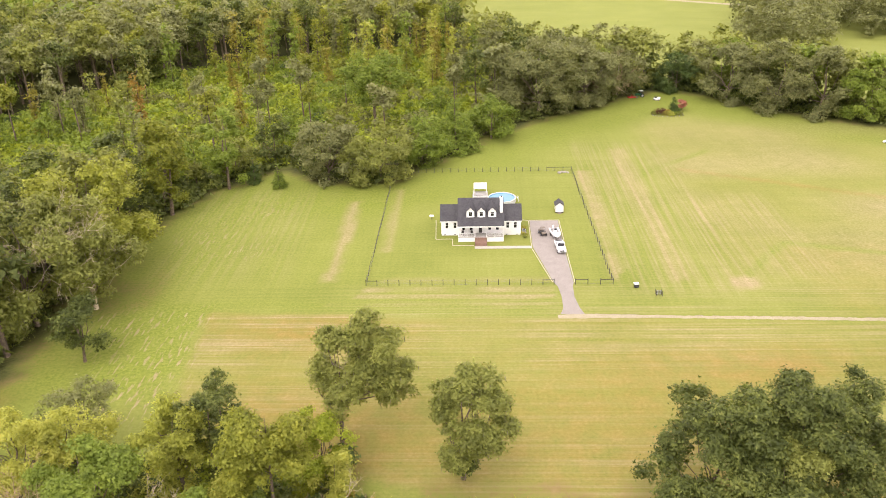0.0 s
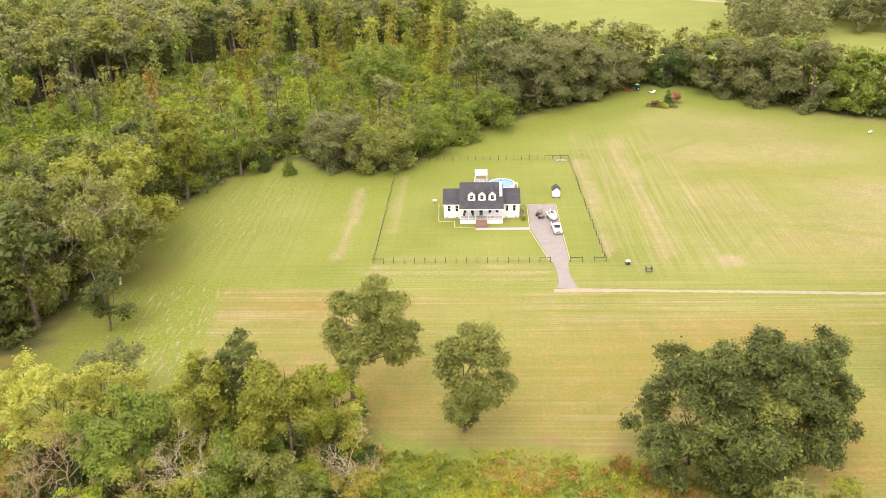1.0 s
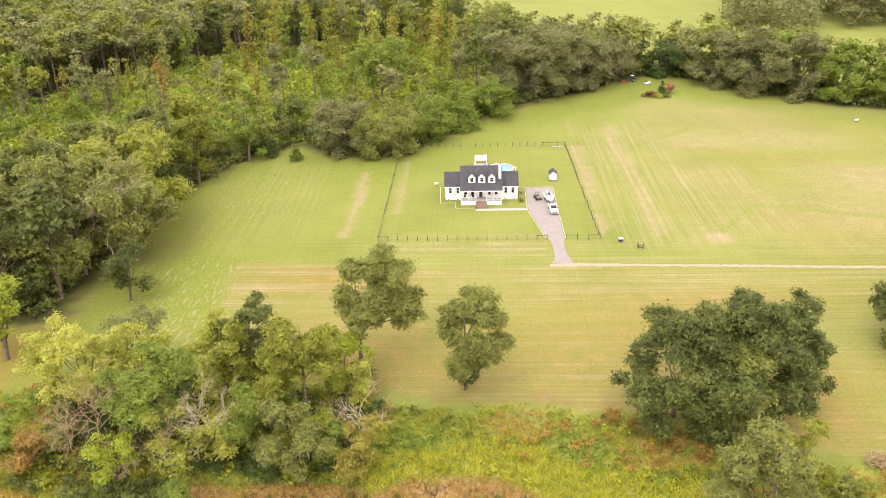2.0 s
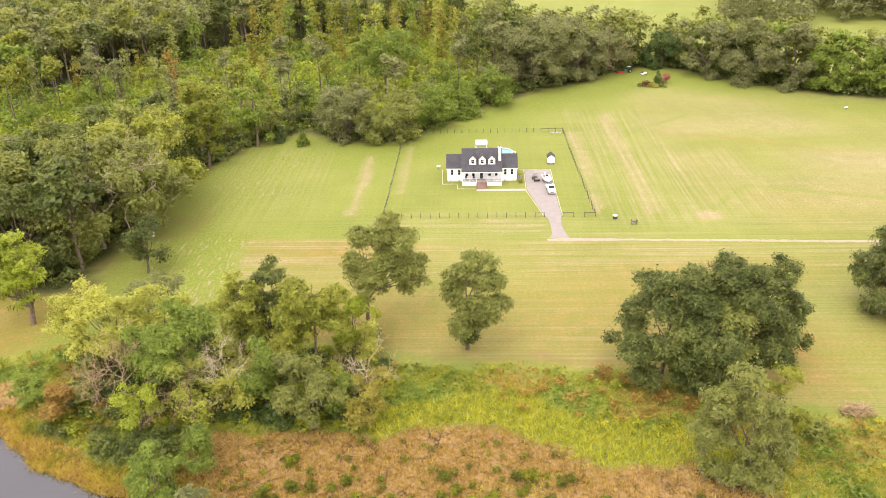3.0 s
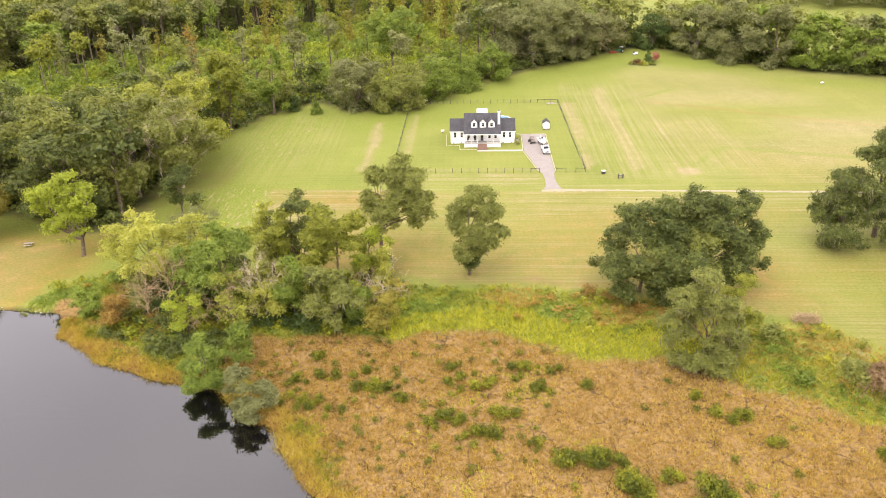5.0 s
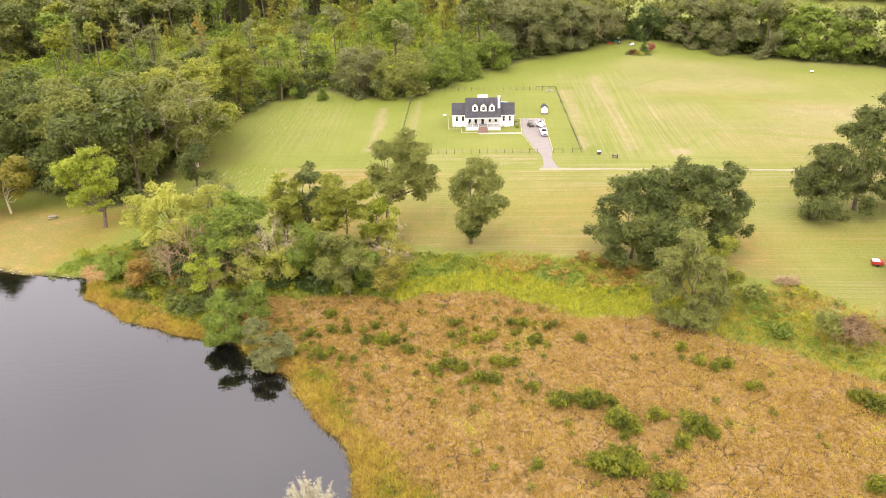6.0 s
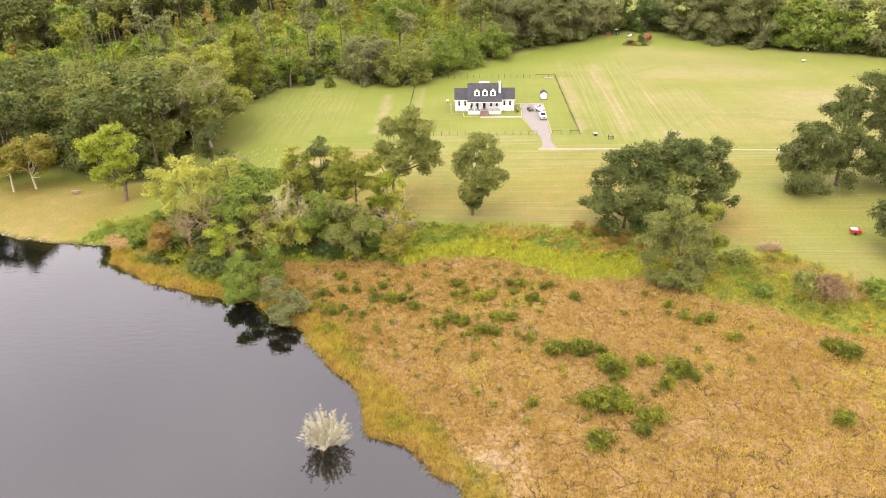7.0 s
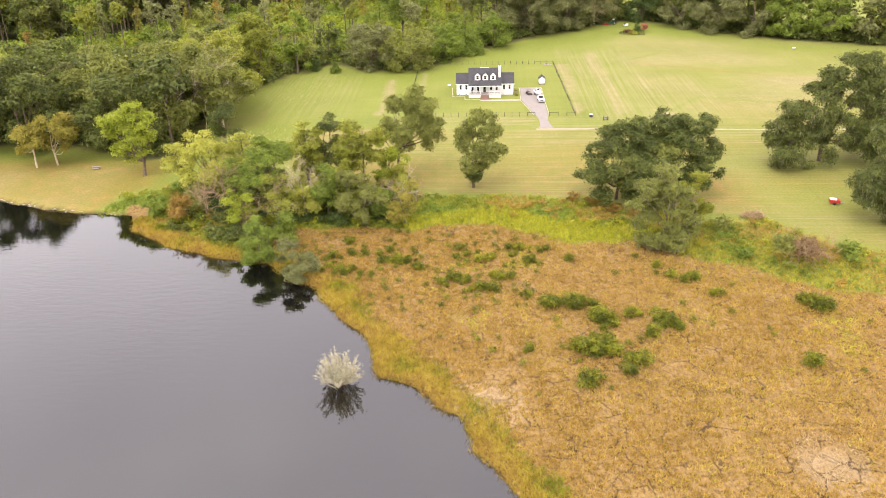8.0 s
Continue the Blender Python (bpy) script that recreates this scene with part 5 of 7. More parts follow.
def scatter(name, shapes, px, py, scales, leaf, label, category, seed):
    """Many small plants joined into one sheet of stuff."""
    r = np.random.RandomState(seed)
    vs, fs, base = [], [], 0
    pz = land_height(px, py)
    which = r.randint(0, len(shapes), len(px))
    turn = r.uniform(0, 6.283, len(px))
    for k, me in enumerate(shapes):
        n = len(me.vertices)
        co = np.empty(n * 3, dtype=np.float32)
        me.vertices.foreach_get("co", co)
        co = co.reshape(-1, 3)
        fa = np.empty(len(me.loops), dtype=np.int32)
        me.loops.foreach_get("vertex_index", fa)
        corners = len(me.loops) // len(me.polygons)
        fa = fa.reshape(-1, corners)
        sel = np.where(which == k)[0]
        if not len(sel):
            continue
        c, s, sc = np.cos(turn[sel])[:, None], np.sin(turn[sel])[:, None], scales[sel][:, None]
        x = (co[None, :, 0] * c - co[None, :, 1] * s) * sc + px[sel][:, None]
        y = (co[None, :, 0] * s + co[None, :, 1] * c) * sc + py[sel][:, None]
        z = co[None, :, 2] * sc + pz[sel][:, None]
        vs.append(np.stack([x, y, z], axis=2).reshape(-1, 3))
        fs.append((fa[None] + (np.arange(len(sel)) * n)[:, None, None]).reshape(-1, corners) + base)
        base += len(sel) * n
    ob = part(name, np_mesh(name, np.concatenate(vs), np.concatenate(fs)), leaf)
    return tagged(ob, label, category, kind="stuff")


plant_woods()


def far_woods():
    r = np.random.RandomState(81)
    shapes = [tree_meshes(300 + i, "round", 24.0, 6.8, 0.0, 14, 70, 2.9, 0, sides=4)[1] for i in range(5)]
    px, py = jittered(r, -480, 420, 375, 655, 10.5)
    keep = ((inside(px, py, WOODS) > 2) & (py > 430)) | (inside(px, py, [(-60, 640), (100, 640), (420, 520), (420, 900), (-480, 900), (-480, 600)]) > 0)
    keep |= inside(px, py, [(128, 392), (160, 376), (180, 420), (190, 470), (192, 545), (172, 520), (146, 460)]) > 0
    keep |= inside(px, py, [(190, 436), (213, 420), (300, 388), (420, 380), (420, 560), (205, 545)]) > 0
    near_belt = keep & (px > 110) & (py < 560)
    keep &= ~near_belt
    belts = [tree_meshes(310 + i, "round", 24.0, 7.0, -0.1, 28, 760, 1.0, 0, sides=4)[1] for i in range(3)]
    scatter("far_woods", belts, px[near_belt], py[near_belt], r.uniform(0.8, 1.1, near_belt.sum()), LEAF_HAZE, "olive-green tree belts beyond the far field", "woods", 4)
    px, py = px[keep], py[keep]
    pick = r.rand(len(px))
    for lo, hi, leaf, text in ((0, 0.6, LEAF_HAZE, "distant olive-green woodland canopy"), (0.6, 0.8, LEAF_OLIVE, "distant dark-green woodland canopy"), (0.8, 1.01, LEAF_GREEN, "distant mid-green woodland canopy")):
        s = (pick >= lo) & (pick < hi)
        scatter("far_woods", shapes, px[s], py[s], r.uniform(0.8, 1.2, s.sum()), leaf, text, "woods", 5)


far_woods()


def scrub_layer():
    r = np.random.RandomState(91)
    shapes = [bush_mesh(320 + i, 2.2, 2.6, 63, 0.82, 6) for i in range(5)]
    px, py = jittered(r, -260, 20, 184, 418, 3.4)
    keep = inside(px, py, SCRUB) > -3
    px, py = px[keep], py[keep]
    tone = value_noise(px, py, 18.0, 31) * 0.6 + r.rand(len(px)) * 0.4
    for lo, hi, leaf, text in ((0, 0.12, LEAF_DEEP, "dark-green undergrowth in the scrub"), (0.12, 0.45, LEAF_GREEN, "mid-green undergrowth thickets in the scrub"), (0.45, 0.66, LEAF_LIME, "yellow-green undergrowth thickets"), (0.66, 0.78, LEAF_OLIVE, "olive-green undergrowth thickets"), (0.78, 1.01, LEAF_HAZE, "pale dry undergrowth in the scrub")):
        s = (tone >= lo) & (tone < hi)
        scatter("undergrowth", shapes, px[s], py[s], r.uniform(0.6, 1.4, s.sum()), leaf, text, "undergrowth", 6)
    px, py = jittered(r, -230, 200, 120, 345, 4.0)
    d = inside(px, py, WOODS)
    keep = (d > 0.5) & (d < 13) & (inside(px, py, SCRUB) < 0)
    px, py = px[keep], py[keep]
    scatter("undergrowth", shapes, px, py, r.uniform(0.7, 1.5, len(px)), LEAF_OAK, "dark undergrowth along the wood's edge", "undergrowth", 7)


scrub_layer()

# ---- marsh and bank ----


def blades(name, px, py, height, wide, per, leaf, label, category, seed, lean=0.75, spread=0.25):
    """Tufts of upright blades, each a narrow triangle."""
    r = np.random.RandomState(seed)
    n = len(px)
    x = np.repeat(px, per) + r.normal(size=n * per) * spread
    y = np.repeat(py, per) + r.normal(size=n * per) * spread
    z = land_height(x, y) - 0.05
    h = np.repeat(height, per) * r.uniform(0.55, 1.2, n * per)
    a = r.uniform(0, 6.283, n * per)
    w = wide * r.uniform(0.6, 1.4, n * per)
    p = np.stack([x, y, z], axis=1)
    side = np.stack([np.cos(a) * w, np.sin(a) * w, np.zeros(n * per)], axis=1)
    tip = p + np.stack([r.normal(size=n * per) * h * lean, r.normal(size=n * per) * h * lean, h], axis=1)
    v = np.stack([p - side, p + side, tip], axis=1).reshape(-1, 3)
    ob = part(name, np_mesh(name, v, np.arange(n * per * 3).reshape(-1, 3)), leaf)
    return tagged(ob, label, category, kind="stuff")


def cell_edge(px, py, cell, seed):
    """How far a place lies from the seam between two cells of an uneven honeycomb, in metres."""
    table = np.random.RandomState(seed).rand(128, 128, 2)
    ix, iy = np.floor(px / cell).astype(int), np.floor(py / cell).astype(int)
    first, second = np.full(len(px), 1e9), np.full(len(px), 1e9)
    for dx in (-1, 0, 1):
        for dy in (-1, 0, 1):
            o = table[(ix + dx) % 128, (iy + dy) % 128]
            d = np.hypot((ix + dx + o[:, 0]) * cell - px, (iy + dy + o[:, 1]) * cell - py)
            second = np.minimum(second, np.maximum(first, d))
            first = np.minimum(first, d)
    return second - first


def marsh_plants():
    r = np.random.RandomState(101)
    px, py = jittered(r, -95, 125, -22, 82, 0.39)
    wob = wobble(px, py)
    dm = marsh_reach(px, py)
    dl = -lake_reach(px, py)
    wx, wy = px + (value_noise(px, py, 2.0, 47) - 0.5) * 1.2, py + (value_noise(px, py, 2.0, 48) - 0.5) * 1.2
    seam = np.minimum(cell_edge(wx, wy, 2.0, 41), cell_edge(wx, wy, 9.0, 42) * 1.15)
    crack = 0.07 + 0.50 * value_noise(px, py, 5.0, 54) ** 1.5
    ok = (dm > 0) & (dl > 0.1)
    shore = ok & (dl < 2.0 + 5.0 * value_noise(px, py, 9.0, 43) + 3.0 * r.rand(len(px)))
    rest = ok & ~shore & (seam > crack) & (near_line(wx, wy, TRAIL) > 0.3)
    tone = value_noise(px, py, 26.0, 44) * 0.55 + value_noise(px, py, 7.0, 49) * 0.25 + 0.2 * r.rand(len(px)) - 0.0022 * (px - 20) + 0.13 * smooth(py - 50, 22.0) * smooth(28 - px, 30.0)
    pale = rest & (np.minimum(np.hypot(px - 2.0, py - 10.5), np.hypot(px - 49.3, py + 3)) + wob * 1.2 < 5.0)
    fresh = rest & ~pale & (value_noise(px, py, 9.0, 53) * 0.6 + value_noise(px, py, 2.5, 57) * 0.4 + 0.25 * r.rand(len(px)) > 0.94 - 0.09 * smooth(py - 46, 16.0) * smooth(24 - px, 20.0))
    blades("marsh_reeds", px[pale], py[pale], r.uniform(0.3, 0.55, pale.sum()), 0.085, 3, REED_PALE, "bleached flattened reed clumps", "reeds", 10, 0.9, 0.2)
    blades("marsh_reeds", px[fresh], py[fresh], r.uniform(0.25, 0.5, fresh.sum()), 0.07, 5, REED_LIME, "fresh yellow-green shoots in the marsh", "reeds", 11, 0.7, 0.2)
    for lo, hi, leaf, text, s in ((-9, 0.46, REED_BROWN, "dense tan marsh reeds in clumps", 1), (0.46, 0.53, REED_OCHRE, "ochre and yellowing marsh reeds", 2), (0.53, 9, REED_RUST, "rust-brown dying marsh reeds", 7)):
        m = rest & (tone >= lo) & (tone < hi) & ~pale & ~fresh
        blades("marsh_reeds", px[m], py[m], r.uniform(0.22, 0.46, m.sum()) * (0.8 + 0.8 * np.minimum(seam[m], 0.8)), 0.085, 5, leaf, text, "reeds", s, 0.5, 0.2)
    rim = value_noise(px, py, 4.0, 55) * 0.5 + 0.3 * r.rand(len(px)) + np.clip(dl - 1.0, 0, 4) * 0.08
    for lo, hi, leaf, text, s in ((-9, 0.34, REED_RUST, "rust-brown reeds at the water's edge", 13), (0.34, 0.50, REED_OCHRE, "ochre reeds at the water's edge", 14), (0.50, 0.74, REED_YELLOW, "yellow reeds along the water's edge", 3), (0.74, 9, WEED_GREEN, "green reeds along the water's edge", 15)):
        m = shore & (rim >= lo) & (rim < hi)
        blades("shore_reeds", px[m], py[m], r.uniform(0.35, 0.85, m.sum()), 0.07, 8, leaf, text, "reeds", s, 0.6, 0.22)
    px, py = jittered(r, -95, 120, 20, 106, 0.62)
    wob = wobble(px, py)
    dm = marsh_reach(px, py)
    dw = inside(px, py, LOWLAND) + wob
    ok = (dw > 6.0 * r.rand(len(px)) ** 1.6) & (dm <= 0) & (px > -92)
    mixed = value_noise(px, py, 9.0, 45) * 0.75 + value_noise(px, py, 2.5, 46) * 0.25 + np.clip((px - 46) * 0.006, 0, 0.14)
    lime = ok & (-dm < 10.0 + 9 * (mixed - 0.5)) & (px > -16) & (r.rand(len(px)) > 0.92 * np.clip((px - 40) / 8, 0, 1))
    rust = ok & ~lime & ((mixed > 0.64) | (np.hypot((px - 57) / 12, (py - 73) / 5.0) + (mixed - 0.5) * 1.6 < 1.0))
    broad = ok & ~lime & (mixed < 0.42)
    gold = ok & ~lime & ~rust & (px > 42) & (r.rand(len(px)) < 0.62)
    broad &= ~gold
    weed = ok & ~lime & ~rust & ~broad & ~gold
    blades("cattails", px[lime], py[lime], r.uniform(0.7, 1.3, lime.sum()), 0.09, 6, REED_LIME, "bright yellow-green reed band below the bank", "reeds", 4, 0.6)
    blades("weeds", px[gold], py[gold], r.uniform(0.4, 0.8, gold.sum()), 0.09, 6, REED_YELLOW, "yellowing grass among the bank's weeds", "weeds", 18, 0.7, 0.3)
    blades("weeds", px[weed], py[weed], r.uniform(0.35, 0.8, weed.sum()), 0.12, 6, WEED_GREEN, "rank green weeds on the bank", "weeds", 5, 1.1, 0.35)
    blades("weeds", px[broad], py[broad], r.uniform(0.35, 0.75, broad.sum()), 0.15, 6, WEED_BLUE, "broad-leaved blue-green weeds on the bank", "weeds", 8, 1.2, 0.35)
    blades("weeds", px[rust], py[rust], r.uniform(0.35, 0.75, rust.sum()), 0.10, 6, REED_RUST, "rust-coloured weeds on the bank", "weeds", 6, 0.9, 0.3)
    shapes = [bush_mesh(360 + i, 1.0, 1.1, 105, 0.19, 6) for i in range(4)]
    px, py = jittered(r, -92, 110, 30, 106, 2.3)
    dm, dw = marsh_reach(px, py), inside(px, py, LOWLAND)
    ok = (dw > 1) & (dm < -1) & (px > -90) & (r.rand(len(px)) < np.where(dm > -9, 0.18, 0.6))
    kind = np.clip((value_noise(px, py, 9.0, 52) * 1.5 - 0.30 + 0.25 * r.rand(len(px))) * 5, 0, 4).astype(int)
    for k, leaf, text in ((0, WEED_BLUE, "clumps of broad blue-green weeds"), (1, WEED_GREEN, "clumps of fresh green weeds"), (2, LEAF_SHRUB, "clumps of dark-green weeds"), (3, REED_LIME, "clumps of yellow-green weeds"), (4, REED_RUST, "clumps of rusty dying weeds")):
        m = ok & (kind == k)
        scatter("weed_clumps", shapes, px[m], py[m], r.uniform(0.6, 1.6, m.sum()), leaf, text, "weeds", 9)


marsh_plants()


def copse_floor():
    r = np.random.RandomState(105)
    shapes = [bush_mesh(380 + i, 1.6, 2.0, 170, 0.33, 8) for i in range(5)]
    px, py = jittered(r, -70, -10, 64, 99, 2.3)
    keep = (inside(px, py, WEEDS) > 1) & (lake_reach(px, py) < -4) & (marsh_reach(px, py) < 2) & (px < -16 + 0.3 * (py - 84))
    tone = value_noise(px, py, 8.0, 58) * 0.7 + 0.3 * r.rand(len(px))
    # real green shrubs; the darkest leaf colours also hold the copse's deep shade
    for lo, hi, leaf, text in ((0, 0.42, LEAF_DEEP, "dark-green undergrowth beneath the copse"), (0.42, 0.62, WEED_GREEN, "rank green undergrowth beneath the copse"), (0.62, 1.1, LEAF_OAK, "shady green undergrowth beneath the copse")):
        s = keep & (tone >= lo) & (tone < hi)
        scatter("undergrowth", shapes, px[s], py[s], r.uniform(0.6, 1.3, s.sum()), leaf, text, "undergrowth", 17)


copse_floor()


def marsh_beyond():
    r = np.random.RandomState(103)
    gx, gy = np.meshgrid(np.arange(-5, 130, 1.2), np.arange(-110, -22, 1.2))
    px, py = (g.ravel() + r.uniform(-0.45, 0.45, g.size) for g in (gx, gy))
    ok = (marsh_reach(px, py) > 0) & (lake_reach(px, py) < -0.3)
    blades("marsh_reeds", px[ok], py[ok], r.uniform(0.3, 0.6, ok.sum()), 0.22, 4, REED_BROWN, "tan marsh reeds along the lower shore", "reeds", 16, 0.6, 0.4)


marsh_beyond()

SHRUB = [bush_mesh(340 + i, 1.5, 1.7, 620, 0.20, 12) for i in range(5)]


def shrub(x, y, scale, leaf=LEAF_SHRUB, label="green wax-myrtle bush in the reeds", k=0):
    me = SHRUB[k % 5].copy()
    bush(x, y, me, leaf, label, scale, (k * 77) % 360, "marsh bushes", tall=1.25)


def shrubs():
    r = np.random.RandomState(111)
    k = 0
    for cx, cy, n, sx, sy in CLUSTERS:
        for _ in range(int(n * 1.3)):
            k += 1
            shrub(cx + r.normal() * sx * 0.9, cy + r.normal() * sy * 0.9, (0.5 + 0.85 * r.rand() ** 1.3) * (1.1 if cx > 14 and cy < 46 else 0.72), k=k)


def seedlings():
    r = np.random.RandomState(117)
    px, py = jittered(r, -36, 75, 12, 74, 2.6)
    keep = (marsh_reach(px, py) > 1) & (lake_reach(px, py) < -5) & (r.rand(len(px)) < np.where((px < 14) & (py > 38), 0.6, 0.07))
    shapes = [bush_mesh(370 + i, 0.8, 1.0, 110, 0.17, 6) for i in range(4)]
    scatter("marsh_seedlings", shapes, px[keep], py[keep], r.uniform(0.5, 1.3, keep.sum()), LEAF_SHRUB, "small green bushes among the reeds", "bushes", 12)


seedlings()
CLUSTERS = [(18.5, 40.5, 10, 3.0, 1.1), (23.4, 35, 7, 0.9, 1.6), (21.5, 25.5, 15, 2.8, 1.3), (35.6, 33.4, 7, 1.0, 1.6), (31.5, 30, 2, 0.6, 0.6), (9.8, 44.8, 3, 0.7, 0.5), (42.5, 51.6, 5, 1.8, 0.7),
            (46, 45, 2, 0.7, 0.5), (61, 41.6, 3, 0.9, 0.6), (63.5, 39, 3, 1.0, 0.6), (8.8, 25, 2, 0.5, 0.6), (30, 37.4, 2, 0.6, 0.4), (27.5, 21.6, 2, 0.8, 0.6), (26, 18.6, 2, 0.6, 0.5),
            (19, 16.5, 2, 0.7, 0.4), (-3, 50.6, 10, 2.4, 1.1), (2, 47, 5, 1.4, 0.7), (5.2, 51.4, 5, 2.0, 0.7), (-14.5, 58.6, 8, 2.6, 0.9), (-10.8, 55.6, 2, 0.5, 0.4), (-25.5, 54, 8, 2.6, 1.1),
            (-20.5, 52.5, 2, 0.5, 0.4), (-24.6, 63, 6, 1.5, 0.8), (-18.5, 64, 3, 0.8, 0.6), (-31, 61, 4, 1.2, 0.8), (-27, 68.5, 3, 0.8, 0.6), (0, 61, 8, 3.0, 2.0), (10.5, 64, 8, 2.2, 1.6),
            (12.5, 58.6, 5, 1.1, 0.9), (19.5, 59.6, 2, 0.6, 0.5), (37, 56.4, 2, 0.7, 0.5), (56, 22, 2, 1.0, 1.0)]
shrubs()
bush(66.6, 57.4, bush_mesh(128, 3.8, 7.0, 3200, 0.28, 14), LEAF_BROWN, "withered brown bush at the marsh edge")
dead_tree(65.5, 57.0, 121, 9.5, "dead brown bush at the marsh edge", BARK_DEAD, 0.6, 4, 8, 0.1, 0.1, "dead_bush", "bush")
dead_tree(70.5, 57.8, 122, 8.5, "bare grey-brown bush at the marsh edge", BARK_DEAD, 0.6, 4, 8, 0.08, 0.1, "dead_bush", "bush")
bush(63.0, 58.2, bush_mesh(123, 2.8, 9.5, 3000, 0.30, 12), LEAF_OLIVE, "grey-green young willow at the marsh edge")


def brush_pile(x, y, wide, high, seed):
    """Cut branches thrown in a low heap."""
    r = np.random.RandomState(seed)
    paths = []
    for _ in range(150):
        ang, off = r.uniform(0, 6.283), wide * 0.5 * math.sqrt(r.rand()) * 0.8
        top = high * (1 - (off / (wide * 0.5)) ** 2) * r.uniform(0.25, 1.0)
        p = np.array([math.cos(ang) * off, math.sin(ang) * off * 0.6, top])
        way = unit(r.normal(size=3) * np.array([1, 0.8, 0.22])) * r.uniform(0.5, 1.4)
        a, b = p - way, p + way
        a[2], b[2] = max(a[2], 0.05), max(b[2], 0.05)
        q = r.uniform(0.03, 0.09)
        paths.append(limb(r, a, b, q, q * 0.5, 0.05, 3))
    t = thing("brush_pile", x, y, ground_z(x, y) - 0.03, "pile of bleached brushwood on the bank", "brushwood")
    part("branches", np_mesh("branches", *tubes(paths, 4)), BARK_DEAD, t)


brush_pile(63.5, 80.0, 6.4, 1.9, 127)
bush(55.0, 74.0, bush_mesh(124, 2.6, 2.8, 500, 0.45), LEAF_OLIVE, "low grey-green bush on the bank")
bush(76.5, 60.0, bush_mesh(125, 3.2, 3.2, 700, 0.45), LEAF_GREEN, "low green bush on the bank")
bush(55.5, 60.0, bush_mesh(126, 2.2, 2.4, 400, 0.45), LEAF_GREEN, "low green bush on the bank")

# the pale bush that stands in the water
WB = thing("flooded_bush", -21.2, 15.7, WATER_Z, "pale lichen-grey bush standing in the lake", "bush")
wr = np.random.RandomState(132)
wb_paths, wb_tufts, wb_sizes = [], [], []
for i in range(40):
    k = (i + 0.5) / 40
    rise, turn_a = math.radians(16 + 70 * k ** 0.85), 2.39996 * i + wr.uniform(-0.3, 0.3)
    way = np.array([math.cos(turn_a) * math.cos(rise) ** 0.7 * 4.5, math.sin(turn_a) * math.cos(rise) ** 0.7 * 4.1, math.sin(rise) ** 0.8 * 5.6]) * wr.uniform(0.74, 1.08)
    stem = limb(wr, (way[0] * 0.05, way[1] * 0.05, -0.5), way, 0.085, 0.025, 0.05, 6)
    wb_paths.append(stem)
    for s in (2, 3, 4, 5):
        a = np.array(stem[s][:3])
        for _ in range(2):
            tip = a + way * wr.uniform(0.12, 0.24) + wr.normal(size=3) * 0.34
            wb_paths.append(limb(wr, a, tip, 0.03, 0.012, 0.04, 2))
            for q in (0.35, 0.7, 1.0):
                wb_tufts.append(a + (tip - a) * q)
                wb_sizes.append(wr.uniform(0.08, 0.15))
    for q in np.linspace(0.5, 1.04, 6):
        wb_tufts.append(way * q + wr.normal(size=3) * 0.05)
        wb_sizes.append(0.24 - 0.14 * q + wr.uniform(0.0, 0.05))
wb_tufts = np.array(wb_tufts)
wb_tufts[:, 2] = np.maximum(wb_tufts[:, 2], 0.35)
part("trunk", np_mesh("trunk", *tubes(wb_paths, 5), True), BARK_PALE, WB)
part("foliage", np_mesh("foliage", *clump_leaves(wr, wb_tufts, np.array(wb_sizes), 13000, 0.11, 1.2, 0.5, hide=0.0, per=5)), LEAF_WHITE, WB)

# ---- house ----


def window(parent, x, z, w, h, y, deep=0.14):
    """A sash window in an opening whose middle is x, z, in a wall that faces -y."""
    bm = boxes((x - w / 2 - 0.10, x - w / 2 + 0.03, y - 0.04, y + deep, z - h / 2 - 0.08, z + h / 2 + 0.12),
               (x + w / 2 - 0.03, x + w / 2 + 0.10, y - 0.04, y + deep, z - h / 2 - 0.08, z + h / 2 + 0.12),
               (x - w / 2 + 0.03, x + w / 2 - 0.03, y - 0.04, y + deep, z + h / 2 - 0.02, z + h / 2 + 0.12),
               (x - w / 2 + 0.03, x + w / 2 - 0.03, y - 0.04, y + deep, z - h / 2 - 0.08, z - h / 2 + 0.02))
    frame_ob = part("window", bm, WHITE_TRIM, parent)
    part("pane", boxes((x - w / 2 + 0.03, x + w / 2 - 0.03, y + 0.075, y + 0.085, z + 0.02, z + h / 2 - 0.02)), GLASS, frame_ob)
    part("pane", boxes((x - w / 2 + 0.03, x + w / 2 - 0.03, y + 0.105, y + 0.115, z - h / 2 + 0.02, z - 0.02)), GLASS, frame_ob)
    part("sash_bar", boxes((x - w / 2 + 0.03, x + w / 2 - 0.03, y + 0.05, y + 0.12, z - 0.02, z + 0.02),
                           (x - 0.012, x + 0.012, y + 0.055, y + 0.073, z + 0.02, z + h / 2 - 0.02)), WHITE_TRIM, frame_ob)
    part("sill", boxes((x - w / 2 - 0.14, x + w / 2 + 0.14, y - 0.09, y - 0.042, z - h / 2 - 0.13, z - h / 2 - 0.07)), WHITE_TRIM, frame_ob)


def gable_roof(x0, x1, ya, za, yr, zr, yb, zb, thick=0.18, over=0.3):
    """Two roof slopes with a ridge along x, from the eave (ya, za) over (yr, zr) to (yb, zb)."""
    sa, sb = (zr - za) / (yr - ya), (zr - zb) / (yb - yr)
    prof = [(ya - over, za - sa * over), (yr, zr), (yb + over, zb - sb * over), (yb + over, zb - sb * over - thick), (yr, zr - thick), (ya - over, za - sa * over - thick)]
    return extrude(prof, 0, x0, x1)


